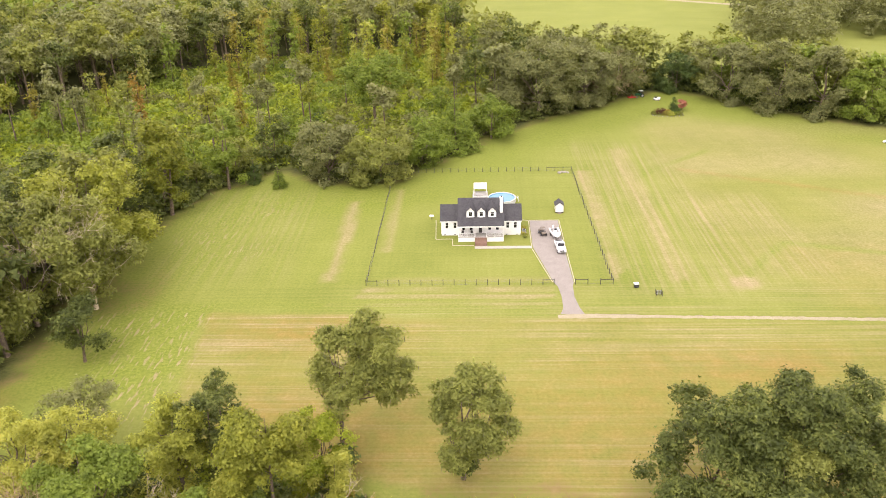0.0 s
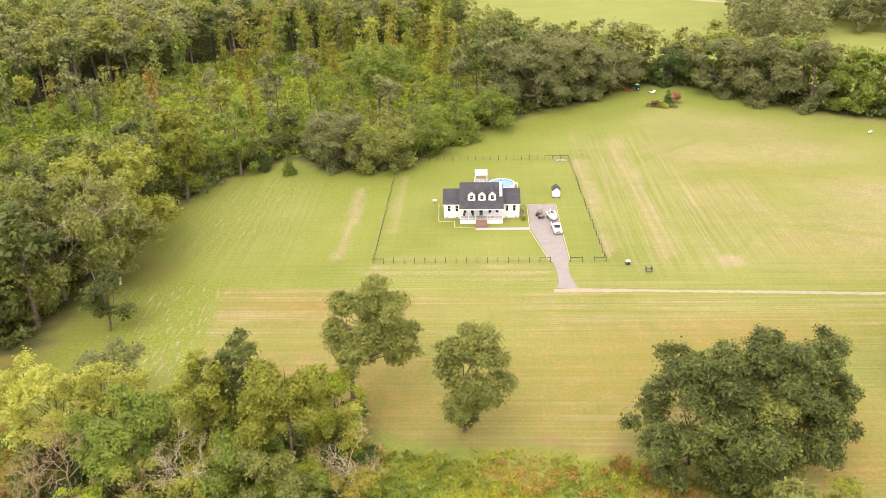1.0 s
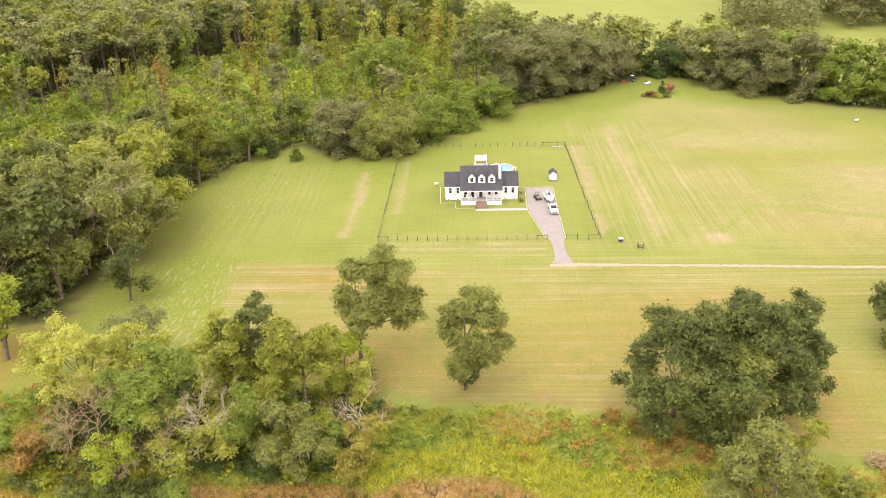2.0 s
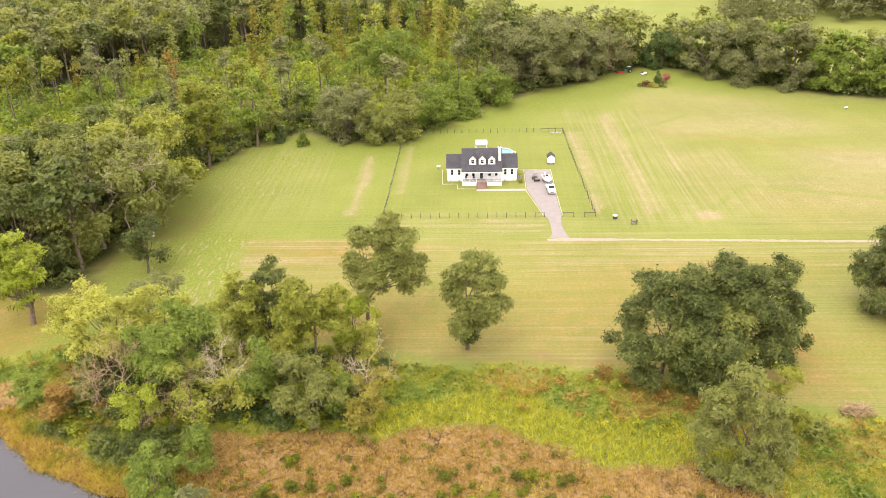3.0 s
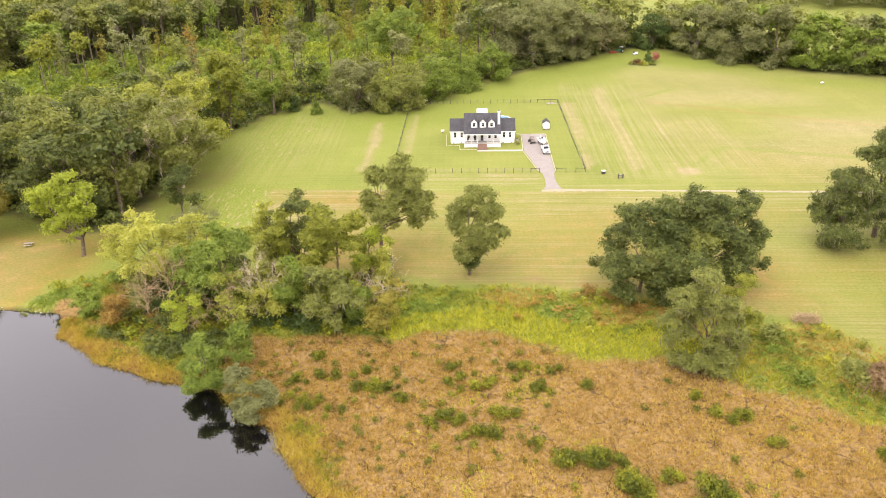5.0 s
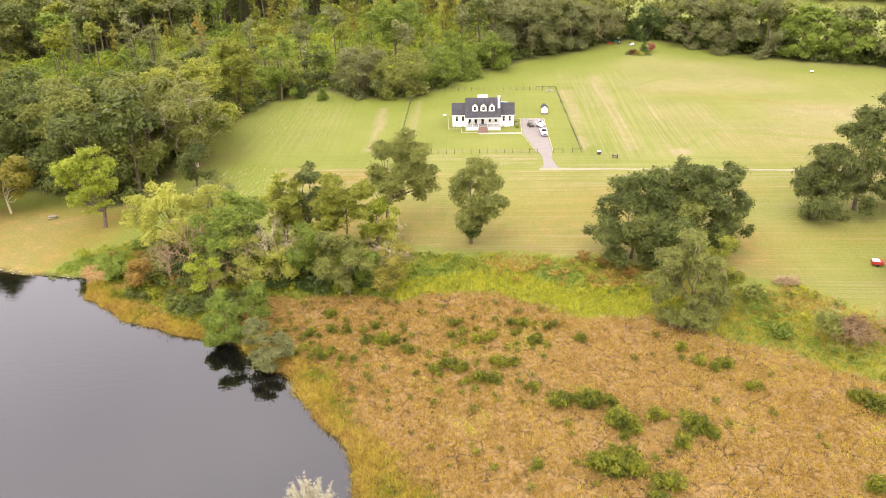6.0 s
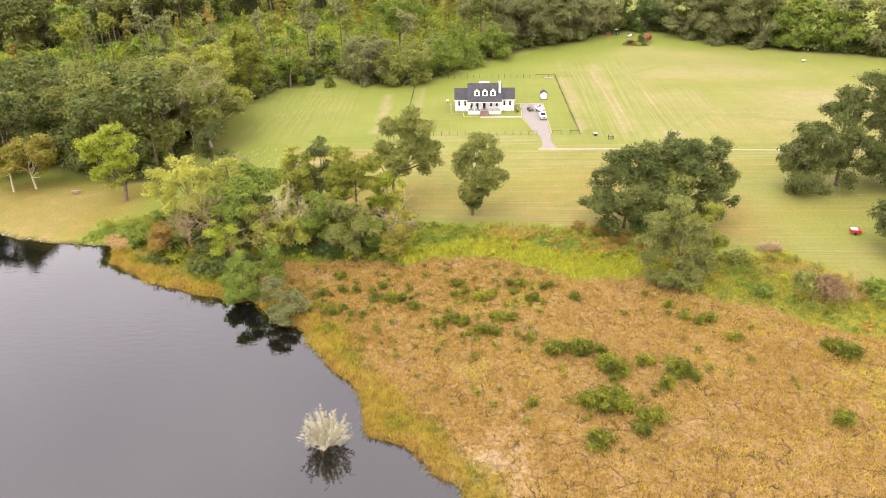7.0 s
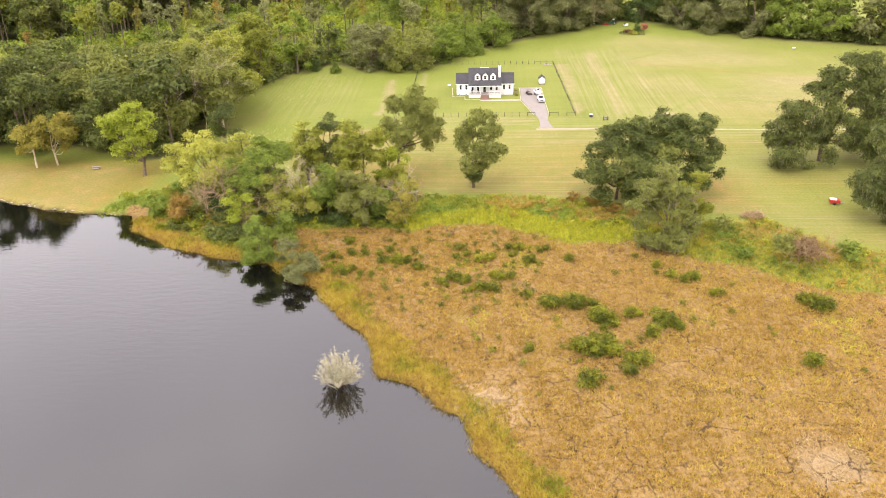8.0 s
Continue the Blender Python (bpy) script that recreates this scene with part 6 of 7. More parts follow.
house = thing("house", 0, 0, 0, "white single-storey house with charcoal shingle roof and three dormers", "house")
XA, XB, XC, XD = -6.35, -2.05, 9.15, 13.55       # outer walls of the wings and of the main block
WY, MY, PY = 189.5, 188.0, 185.6                 # fronts of wings, main block and porch
WIN_W, WIN_H, WIN_Z = 0.72, 1.62, 2.75

wing_windows = {XA: (-4.95, -2.92), XC: (10.28, 12.2)}
for x0, x1 in ((XA, XB), (XC, XD)):
    spots = wing_windows[x0]
    part("wall", wall_mesh(x0, x1, 0.45, 4.12, WY, WY + 0.2, [(x - WIN_W / 2, x + WIN_W / 2, WIN_Z - WIN_H / 2, WIN_Z + WIN_H / 2) for x in spots]), WHITE_PAINT, house)
    part("foundation", boxes((x0 + 0.04, x1 - 0.04, WY + 0.04, 196.4, -0.3, 0.45)), WHITE_PAINT, house)
    for x in spots:
        window(house, x, WIN_Z, WIN_W, WIN_H, WY)
    part("wall", boxes((x0, x1, 196.3, 196.5, 0.45, 4.12)), WHITE_PAINT, house)
    xe = x0 if x0 == XA else x1
    inner = 0.2 if x0 == XA else -0.2
    prof = [(WY + 0.202, 0.45), (196.298, 0.45), (196.298, 4.1), (193.0, 6.85), (WY + 0.202, 4.1)]
    part("gable_wall", extrude(prof, 0, xe, xe + inner), WHITE_PAINT, house)
    ra, rb = (x0 - 0.3, x1 - 0.0) if x0 == XA else (x0 + 0.0, x1 + 0.3)
    part("roof", gable_roof(ra, rb, WY, 4.24, 193.0, 7.1, 196.5, 4.24), SHINGLE, house)
    part("fascia", boxes((ra, rb, WY - 0.335, WY - 0.305, 3.78, 3.99)), WHITE_TRIM, house)
    part("corner_board", boxes((xe - 0.03 if x0 == XA else xe - 0.10, xe + 0.10 if x0 == XA else xe + 0.03, WY - 0.03, WY - 0.004, 0.45, 4.0)), WHITE_TRIM, house)
    for x in (x0 + 0.9, x1 - 0.9):
        part("vent", boxes((x - 0.2, x + 0.2, WY - 0.006, WY + 0.03, 0.1, 0.3)), DARK_PLASTIC, house)

# main block
main_spots = (-0.75, 1.15, 5.75, 7.65)
door_x = 3.45
openings = [(x - 0.38, x + 0.38, 2.1, 3.55) for x in main_spots] + [(door_x - 0.5, door_x + 0.5, 1.32, 3.45)]
part("wall", wall_mesh(XB, XC, 0.45, 5.2, MY, MY + 0.2, openings), WHITE_PAINT, house)
for x in main_spots:
    window(house, x, 2.825, 0.76, 1.45, MY)
door = part("door", boxes((door_x - 0.44, door_x + 0.44, MY + 0.08, MY + 0.13, 1.34, 3.38), bevel=0.01), plain("dark_door_paint", (0.06, 0.055, 0.05), 0.4), house, "dark panelled front door")
part("pane", boxes((door_x - 0.28, door_x + 0.28, MY + 0.07, MY + 0.078, 2.35, 3.2)), GLASS, door)
knob = bmesh.new()
bmesh.ops.create_uvsphere(knob, u_segments=10, v_segments=6, radius=0.035, matrix=Matrix.Translation((door_x + 0.36, MY + 0.04, 2.3)))
part("knob", knob, STEEL, door)
part("door_frame", boxes((door_x - 0.58, door_x - 0.44, MY - 0.04, MY + 0.14, 1.32, 3.52), (door_x + 0.44, door_x + 0.58, MY - 0.04, MY + 0.14, 1.32, 3.52), (door_x - 0.44, door_x + 0.44, MY - 0.04, MY + 0.14, 3.38, 3.52)), WHITE_TRIM, house)
part("wall", boxes((XB, XC, 199.8, 200.0, 0.45, 4.9)), WHITE_PAINT, house)
for xe, inner in ((XB, 0.2), (XC, -0.2)):
    prof = [(MY + 0.202, 0.45), (199.798, 0.45), (199.798, 4.7), (193.0, 8.55), (MY + 0.202, 5.75)]
    part("gable_wall", extrude(prof, 0, xe, xe + inner), WHITE_PAINT, house)
part("foundation", boxes((XB + 0.05, XC - 0.05, MY + 0.05, 199.9, -0.3, 0.45)), WHITE_PAINT, house)
part("roof", gable_roof(XB - 0.15, XC + 0.15, PY, 4.48, 193.0, 8.8, 200.0, 4.8), SHINGLE, house)
part("fascia", boxes((XB - 0.15, XC + 0.15, PY - 0.335, PY - 0.305, 3.98, 4.26)), WHITE_TRIM, house)

# dormers
for dx in (1.0, 3.69, 6.38):
    dormer = part("dormer", wall_mesh(dx - 0.98, dx + 0.98, 5.55, 7.32, 187.7, 187.85, [(dx - 0.42, dx + 0.42, 5.95, 7.15)]), WHITE_PAINT, house)
    part("gable", extrude([(dx - 0.98, 7.322), (dx + 0.98, 7.322), (dx, 8.30)], 1, 187.7, 187.85), WHITE_PAINT, dormer)
    part("cheek", boxes((dx - 0.98, dx - 0.84, 187.852, 190.5, 5.5, 7.32)), WHITE_PAINT, dormer)
    part("cheek", boxes((dx + 0.84, dx + 0.98, 187.852, 190.5, 5.5, 7.32)), WHITE_PAINT, dormer)
    part("dormer_roof", extrude([(dx - 1.22, 7.18), (dx, 8.46), (dx + 1.22, 7.18), (dx + 1.22, 7.06), (dx, 8.34), (dx - 1.22, 7.06)], 1, 187.48, 192.6), SHINGLE, dormer)
    window(house, dx, 6.55, 0.84, 1.2, 187.7, 0.1)
    part("panel", boxes((dx - 0.5, dx + 0.5, 187.66, 187.696, 5.62, 5.82)), WHITE_TRIM, dormer)

# chimney
chimney = part("chimney", boxes((8.28, 9.02, 188.8, 189.8, 5.9, 10.15)), WHITE_PAINT, house)
part("cap", boxes((8.22, 9.08, 188.74, 189.86, 10.15, 10.28), bevel=0.02), WHITE_TRIM, chimney)
part("flue", cyl(bmesh.new(), (8.65, 189.3, 10.28), (8.65, 189.3, 10.7), 0.16), DARK_PLASTIC, chimney)

# porch
porch_floor = part("porch_floor", boxes((XB, XC, PY, MY - 0.004, 1.16, 1.30)), DECKING, house)
for x0, x1 in ((XB, 2.05), (5.0, XC)):
    part("porch_skirt", boxes((x0, x1, PY + 0.02, PY + 0.10, -0.2, 1.156)), WHITE_PAINT, house)
part("porch_skirt", boxes((XB, XB + 0.1, PY + 0.104, MY - 0.01, -0.2, 1.156)), WHITE_PAINT, house)
part("porch_skirt", boxes((XC - 0.1, XC, PY + 0.104, MY - 0.01, -0.2, 1.156)), WHITE_PAINT, house)
posts = (XB + 0.1, 0.15, 2.08, 4.98, 7.0, XC - 0.1)
for x in posts:
    post = part("porch_post", boxes((x - 0.08, x + 0.08, PY + 0.06, PY + 0.22, 1.30, 4.1)), WHITE_TRIM, house)
    part("base", boxes((x - 0.12, x + 0.12, PY + 0.02, PY + 0.26, 1.30, 1.48)), WHITE_TRIM, post)
part("beam", boxes((XB, XC, PY + 0.04, PY + 0.24, 4.1, 4.3)), WHITE_TRIM, house)
for x0, x1 in ((posts[0], posts[1]), (posts[1], posts[2]), (posts[3], posts[4]), (posts[4], posts[5])):
    rail = part("railing", boxes((x0 + 0.13, x1 - 0.13, PY + 0.10, PY + 0.18, 2.16, 2.24), (x0 + 0.13, x1 - 0.13, PY + 0.11, PY + 0.17, 1.42, 1.48)), WHITE_TRIM, house)
    n = int((x1 - x0) / 0.22)
    for i in range(1, n):
        x = x0 + (x1 - x0) * i / n
        part("baluster", boxes((x - 0.018, x + 0.018, PY + 0.122, PY + 0.158, 1.48, 2.16)), WHITE_TRIM, rail)
steps = part("steps", boxes(*[(2.15, 4.9, PY - 0.02 - 0.36 * (i + 1), PY - 0.02 - 0.36 * i - 0.002 * i, -0.2, 1.14 - 0.16 * i) for i in range(7)]), BRICK, house, "brown brick porch steps")
for x in (2.02, 4.9):
    part("step_wall", boxes((x, x + 0.13, PY - 2.7, PY - 0.01, -0.2, 0.55)), BRICK, house)
for x in (1.95, 5.0):
    part("downpipe", cyl(bmesh.new(), (x * 0 + (XB + 0.02 if x < 3 else XC - 0.02), WY - 0.1, 0.05), ((XB + 0.02 if x < 3 else XC - 0.02), WY - 0.1, 3.9), 0.04, seg=8), WHITE_TRIM, house)

# porch chairs
def porch_chair(x, y, z, turn):
    c = thing("porch_chair", x, y, z, "dark wooden rocking chair on the porch", "chair", turn, "porch chairs")
    part("seat", boxes((-0.28, 0.28, -0.26, 0.26, 0.40, 0.45), bevel=0.01), DARK_TIMBER, c)
    part("backrest", boxes((-0.28, 0.28, 0.22, 0.28, 0.45, 1.10), bevel=0.01), DARK_TIMBER, c)
    for sx in (-0.25, 0.25):
        part("armrest", boxes((sx - 0.04, sx + 0.04, -0.28, 0.22, 0.62, 0.66)), DARK_TIMBER, c)
        for sy in (-0.23, 0.18):
            part("leg", boxes((sx - 0.025, sx + 0.025, sy - 0.025, sy + 0.025, 0.06, 0.40)), DARK_TIMBER, c)
        part("rocker", boxes((sx - 0.03, sx + 0.03, -0.4, 0.42, 0.0, 0.06), bevel=0.015), DARK_TIMBER, c)


porch_chair(1.3, 186.9, 1.30, 10)
porch_chair(-1.0, 187.0, 1.30, -12)

# bed edging and path in front of the house
def edging(points, material, label, name, category, w=0.16, h=0.08):
    t = thing(name, 0, 0, 0, label, category)
    for (xa, ya), (xb, yb) in zip(points, points[1:]):
        n = max(1, int(math.hypot(xb - xa, yb - ya) / 0.9))
        for i in range(n):
            s0, s1 = i / n, (i + 0.96) / n
            bm = bmesh.new()
            cx, cy = xa + (xb - xa) * (s0 + s1) / 2, ya + (yb - ya) * (s0 + s1) / 2
            l = math.hypot(xb - xa, yb - ya) * (s1 - s0)
            ang = math.atan2(yb - ya, xb - xa)
            box(bm, -l / 2, l / 2, -w / 2, w / 2, -0.1, h, bevel=0.02)
            bmesh.ops.transform(bm, matrix=Matrix.Translation((cx, cy, 0)) @ Matrix.Rotation(ang, 4, "Z"), verts=bm.verts)
            part("edging_piece", bm, material, t)
    return t


EDGE_MAT = plain("cream_edging", (0.46, 0.41, 0.30), 0.8, 0, 0.12)
edging([(-8.1, 199.3), (-7.7, 187.2), (-3.5, 187.3), (-3.4, 183.4), (1.9, 183.3)], EDGE_MAT, "pale edging round the house's bed", "bed_edging", "edging")
edging([(14.3, 198.9), (16.1, 198.5), (24.0, 198.6), (24.0, 178.0), (24.15, 163.7)], EDGE_MAT, "pale timber edging of the driveway", "driveway_edging", "edging")
edging([(16.05, 198.2), (15.85, 183.0)], EDGE_MAT, "pale timber edging of the driveway", "driveway_edging", "edging")
edging([(15.85, 181.2), (19.25, 163.7)], EDGE_MAT, "pale timber edging of the driveway", "driveway_edging", "edging")
land_slab("pavement", [(2.0, 181.5), (15.9, 181.5), (15.9, 182.9), (5.0, 182.95), (2.0, 182.9)], CONCRETE, 0.05, "pale concrete front path", "path")

# air conditioner beside the house
ac = thing("air_conditioner", 14.5, 191.0, 0, "grey outdoor air conditioning unit on a pad", "air conditioner")
part("pad", boxes((-0.55, 0.55, -0.55, 0.55, -0.1, 0.08)), CONCRETE, ac)
part("case", boxes((-0.42, 0.42, -0.42, 0.42, 0.08, 0.88), bevel=0.03), STEEL, ac)
part("fan_guard", cyl(bmesh.new(), (0, 0, 0.88), (0, 0, 0.92), 0.34, seg=20), DARK_PLASTIC, ac)
for i in range(3):
    b = bush(14.6, 187.6 + i * 1.5 + (2.3 if i == 2 else 0), bush_mesh(400 + i, 0.8, 1.1, 160, 0.22, 5), LEAF_GOLD if i else LEAF_OLIVE, "small clipped bush beside the house", 1.0)

# utility box west of the house
ub = thing("utility_pedestal", -9.3, 199.8, 0, "pale utility box on a short post", "utility box")
part("post", boxes((-0.06, 0.06, -0.06, 0.06, -0.2, 0.9)), TIMBER, ub)
part("case", boxes((-0.55, 0.55, -0.35, 0.35, 0.9, 1.25), bevel=0.03), WHITE_TRIM, ub)

# ---- pool, deck and shelter ----
pool = thing("pool", 9.6, 211.9, 0, "round above-ground pool with clear blue water", "pool")
PR = 3.75
bm = bmesh.new()
ring = [(math.cos(a) , math.sin(a)) for a in np.linspace(0, 2 * math.pi, 48, endpoint=False)]
rings = []
for rr, zz in ((PR, 0.0), (PR, 1.28), (PR - 0.08, 1.28), (PR - 0.08, 0.05)):
    rings.append([bm.verts.new((c * rr, s * rr, zz)) for c, s in ring])
for a, b in zip(rings, rings[1:]):
    for i in range(48):
        j = (i + 1) % 48
        bm.faces.new((a[i], a[j], b[j], b[i]))
part("pool_wall", bm, POOL_WALL, pool)
bm = bmesh.new()
out = [[bm.verts.new((c * rr, s * rr, zz)) for c, s in ring] for rr, zz in ((PR - 0.14, 1.29), (PR + 0.12, 1.29), (PR + 0.12, 1.35), (PR - 0.14, 1.35))]
for a, b in zip(out, out[1:] + out[:1]):
    for i in range(48):
        j = (i + 1) % 48
        bm.faces.new((a[i], b[i], b[j], a[j]))
bmesh.ops.recalc_face_normals(bm, faces=bm.faces)
part("pool_rim", bm, POOL_WALL, pool)
part("pool_floor", cyl(bmesh.new(), (0, 0, 0.02), (0, 0, 0.06), PR - 0.1, seg=48), POOL_LINER, pool)
bm = bmesh.new()
bmesh.ops.create_circle(bm, cap_ends=True, segments=48, radius=PR - 0.085, matrix=Matrix.Translation((0, 0, 1.12)))
part("pool_water", bm, POOL_WATER, pool)
for i in range(16):
    a = i * math.pi / 8
    part("upright", boxes((-0.05, 0.05, -0.05, 0.05, 0, 1.28)), POOL_WALL, pool).matrix_local = pose(math.cos(a) * (PR + 0.06), math.sin(a) * (PR + 0.06), 0, 0, 0, i * 22.5)
lad = part("ladder", boxes((PR - 0.3, PR + 0.9, -0.35, -0.29, 1.36, 1.42), (PR - 0.3, PR + 0.9, 0.29, 0.35, 1.36, 1.42)), WHITE_TRIM, pool)
for i in range(4):
    part("rung", boxes((PR + 0.5 + 0.1 * i, PR + 0.62 + 0.1 * i, -0.29, 0.29, 1.1 - 0.28 * i, 1.14 - 0.28 * i)), WHITE_TRIM, lad)
for sy in (-0.32, 0.32):
    part("leg", boxes((PR + 0.84, PR + 0.9, sy - 0.03, sy + 0.03, 0, 1.36)), WHITE_TRIM, lad)
pump = thing("pool_pump", 11.2, 216.3, 0, "dark pool filter pump on the grass", "pump")
part("tank", cyl(bmesh.new(), (0, 0, 0), (0, 0, 0.9), 0.28, 0.26, 16), DARK_PLASTIC, pump)
part("motor", boxes((0.25, 0.75, -0.14, 0.14, 0.05, 0.35), bevel=0.04), DARK_PLASTIC, pump)

deck = thing("pool_deck", 3.7, 213.5, 0, "grey raised pool deck with white posts", "deck")
for i in range(16):
    part("board", boxes((-2.1, 2.1, -3.2 + i * 0.4, -2.815 + i * 0.4, 1.22, 1.26)), DECKING, deck)
part("deck_frame", boxes((-2.05, 2.05, -3.15, -3.05, 0, 1.216), (-2.05, -1.95, -3.04, 3.1, 0, 1.216), (1.95, 2.05, -3.04, 3.1, 0, 1.216), (-1.94, 1.94, 3.0, 3.1, 0, 1.216)), WHITE_PAINT, deck)
for x in (-2.0, -0.7, 0.7, 2.0):
    part("rail_post", boxes((x - 0.05, x + 0.05, -3.13, -3.03, 1.262, 2.2)), WHITE_TRIM, deck)
part("rail", boxes((-2.05, 2.05, -3.12, -3.04, 2.2, 2.27)), WHITE_TRIM, deck)
for y in (-1.5, 0.2):
    part("rail_post", boxes((-2.05, -1.95, y - 0.05, y + 0.05, 1.262, 2.2)), WHITE_TRIM, deck)
part("rail", boxes((-2.04, -1.96, -3.0, 1.8, 2.2, 2.27)), WHITE_TRIM, deck)

canopy = thing("shade_shelter", 3.7, 217.6, 0, "white flat-roofed shade shelter by the pool", "shelter")
canopy.scale = (0.87, 0.87, 0.95)
part("canopy_roof", extrude([(-2.3, 2.62), (2.3, 2.92), (2.3, 2.80), (-2.3, 2.50)], 0, -2.1, 2.1), WHITE_TRIM, canopy)
for x in (-1.95, 1.95):
    for y in (-2.1, 2.1):
        part("post", boxes((x - 0.06, x + 0.06, y - 0.06, y + 0.06, 0, 2.5)), WHITE_TRIM, canopy)
table = thing("patio_table", 2.7, 212.8, 1.26, "grey patio table on the pool deck", "table")
part("tabletop", cyl(bmesh.new(), (0, 0, 0.70), (0, 0, 0.74), 0.55, seg=20), CUSHION, table)
part("pedestal", cyl(bmesh.new(), (0, 0, 0), (0, 0, 0.70), 0.06, seg=10), DARK_PLASTIC, table)
for i, (x, y, a) in enumerate(((1.7, 212.4, 90), (3.7, 212.5, -90), (2.7, 213.9, 0), (4.8, 213.0, -60))):
    pc = thing("patio_chair", x, y, 1.26, "grey patio chair on the pool deck", "chair", a, "patio chairs")
    part("seat", boxes((-0.25, 0.25, -0.25, 0.25, 0.40, 0.46), bevel=0.02), CUSHION, pc)
    part("backrest", boxes((-0.25, 0.25, 0.20, 0.26, 0.46, 0.95), bevel=0.02), CUSHION, pc)
    for sx in (-0.22, 0.22):
        for sy in (-0.22, 0.22):
            part("leg", boxes((sx - 0.02, sx + 0.02, sy - 0.02, sy + 0.02, 0, 0.40)), STEEL, pc)

# ---- garden shed ----
shed = thing("garden_shed", 24.6, 204.6, 0, "small white garden shed with a dark gable roof", "shed")
shed.scale = (0.84, 0.84, 0.94)
# dark block in place of the shaded gap beneath the shed floor
part("plinth", boxes((-1.2, 1.2, -1.6, 1.6, 0, 0.4)), DARK_TIMBER, shed)
part("body", extrude([(-1.25, 0.4), (1.25, 0.4), (1.25, 2.25), (0, 3.15), (-1.25, 2.25)], 1, -1.65, 1.65), WHITE_PAINT, shed)
part("roof", extrude([(-1.5, 2.12), (0, 3.22), (1.5, 2.12), (1.5, 2.24), (0, 3.34), (-1.5, 2.24)], 1, -1.85, 1.85), SHINGLE, shed)
sd = part("door", boxes((-0.6, 0.6, -1.70, -1.655, 0.45, 2.15)), WHITE_TRIM, shed)
part("handle", boxes((0.42, 0.46, -1.74, -1.702, 1.3, 1.45)), STEEL, sd)
part("ramp", extrude([(-2.4, 0.0), (-1.66, 0.0), (-1.66, 0.38)], 0, -0.6, 0.6), TIMBER, shed)

# ---- fence ----


def post_mesh():
    bm = boxes((-0.06, 0.06, -0.06, 0.06, -0.3, 1.42))
    box(bm, -0.075, 0.075, -0.075, 0.075, 1.42, 1.46)
    return bm


POST = None


def fence_run(a, b, label, braces):
    """Posts 2.44 m apart with four wires; braces: indices of bays with a brace rail."""
    global POST
    run = thing("fence", a[0], a[1], 0, label, "fence", math.degrees(math.atan2(b[1] - a[1], b[0] - a[0])), "boundary fence")
    length = math.hypot(b[0] - a[0], b[1] - a[1])
    n = max(1, round(length / 2.44))
    for i in range(n + 1):
        if POST is None:
            p = part("post", post_mesh(), DARK_TIMBER, run)
            POST = p.data
        else:
            p = part("post", POST, DARK_TIMBER, run)
        p.location = (length * i / n, 0, 0)
    for z in (0.25, 0.6, 0.95, 1.3):
        part("wire", boxes((0, length, -0.075, -0.061, z - 0.007, z + 0.007)), WIRE, run)
    for i in braces:
        i = i % n
        part("brace_rail", boxes((length * i / n + 0.06, length * (i + 1) / n - 0.06, -0.05, 0.05, 1.18, 1.28)), DARK_TIMBER, run)
    return run


fence_run((-22.3, 162.6), (19.45, 162.6), "dark timber post and wire fence along the front lawn", (0, -1))
fence_run((24.1, 162.6), (32.4, 162.6), "short dark post and wire fence beside the drive", (0, -1))
fence_run((32.4, 162.6), (31.3, 236.0), "dark timber post and wire fence along the hay strip", (0, -1))
fence_run((-22.3, 236.0), (31.3, 236.0), "dark timber post and wire fence behind the house", (0, -1, -2, -3))
fence_run((-22.3, 162.6), (-22.3, 236.0), "dark timber post and wire fence on the lawn's west side", (0, -1))
pile = thing("rubble_pile", 28.8, 234.6, 0, "low heap of pale stones by the fence", "stones")
pr = random.Random(5)
for i in range(12):
    bm = bmesh.new()
    bmesh.ops.create_icosphere(bm, subdivisions=1, radius=pr.uniform(0.25, 0.55))
    for v in bm.verts:
        v.co *= pr.uniform(0.8, 1.15)
        v.co.z *= 0.6
    bmesh.ops.translate(bm, vec=(pr.uniform(-1.6, 1.6), pr.uniform(-0.7, 0.7), 0.12), verts=bm.verts)
    part("stone", bm, STONE, pile)

# ---- vehicles on the drive ----


def wheel(parent, x, y, r=0.38, w=0.24, name="wheel"):
    t = part(name, cyl(bmesh.new(), (x - w / 2, y, r), (x + w / 2, y, r), r, seg=20), RUBBER, parent)
    part("rim", cyl(bmesh.new(), (x - w / 2 - 0.012, y, r), (x + w / 2 + 0.012, y, r), r * 0.6, seg=14), STEEL, t)


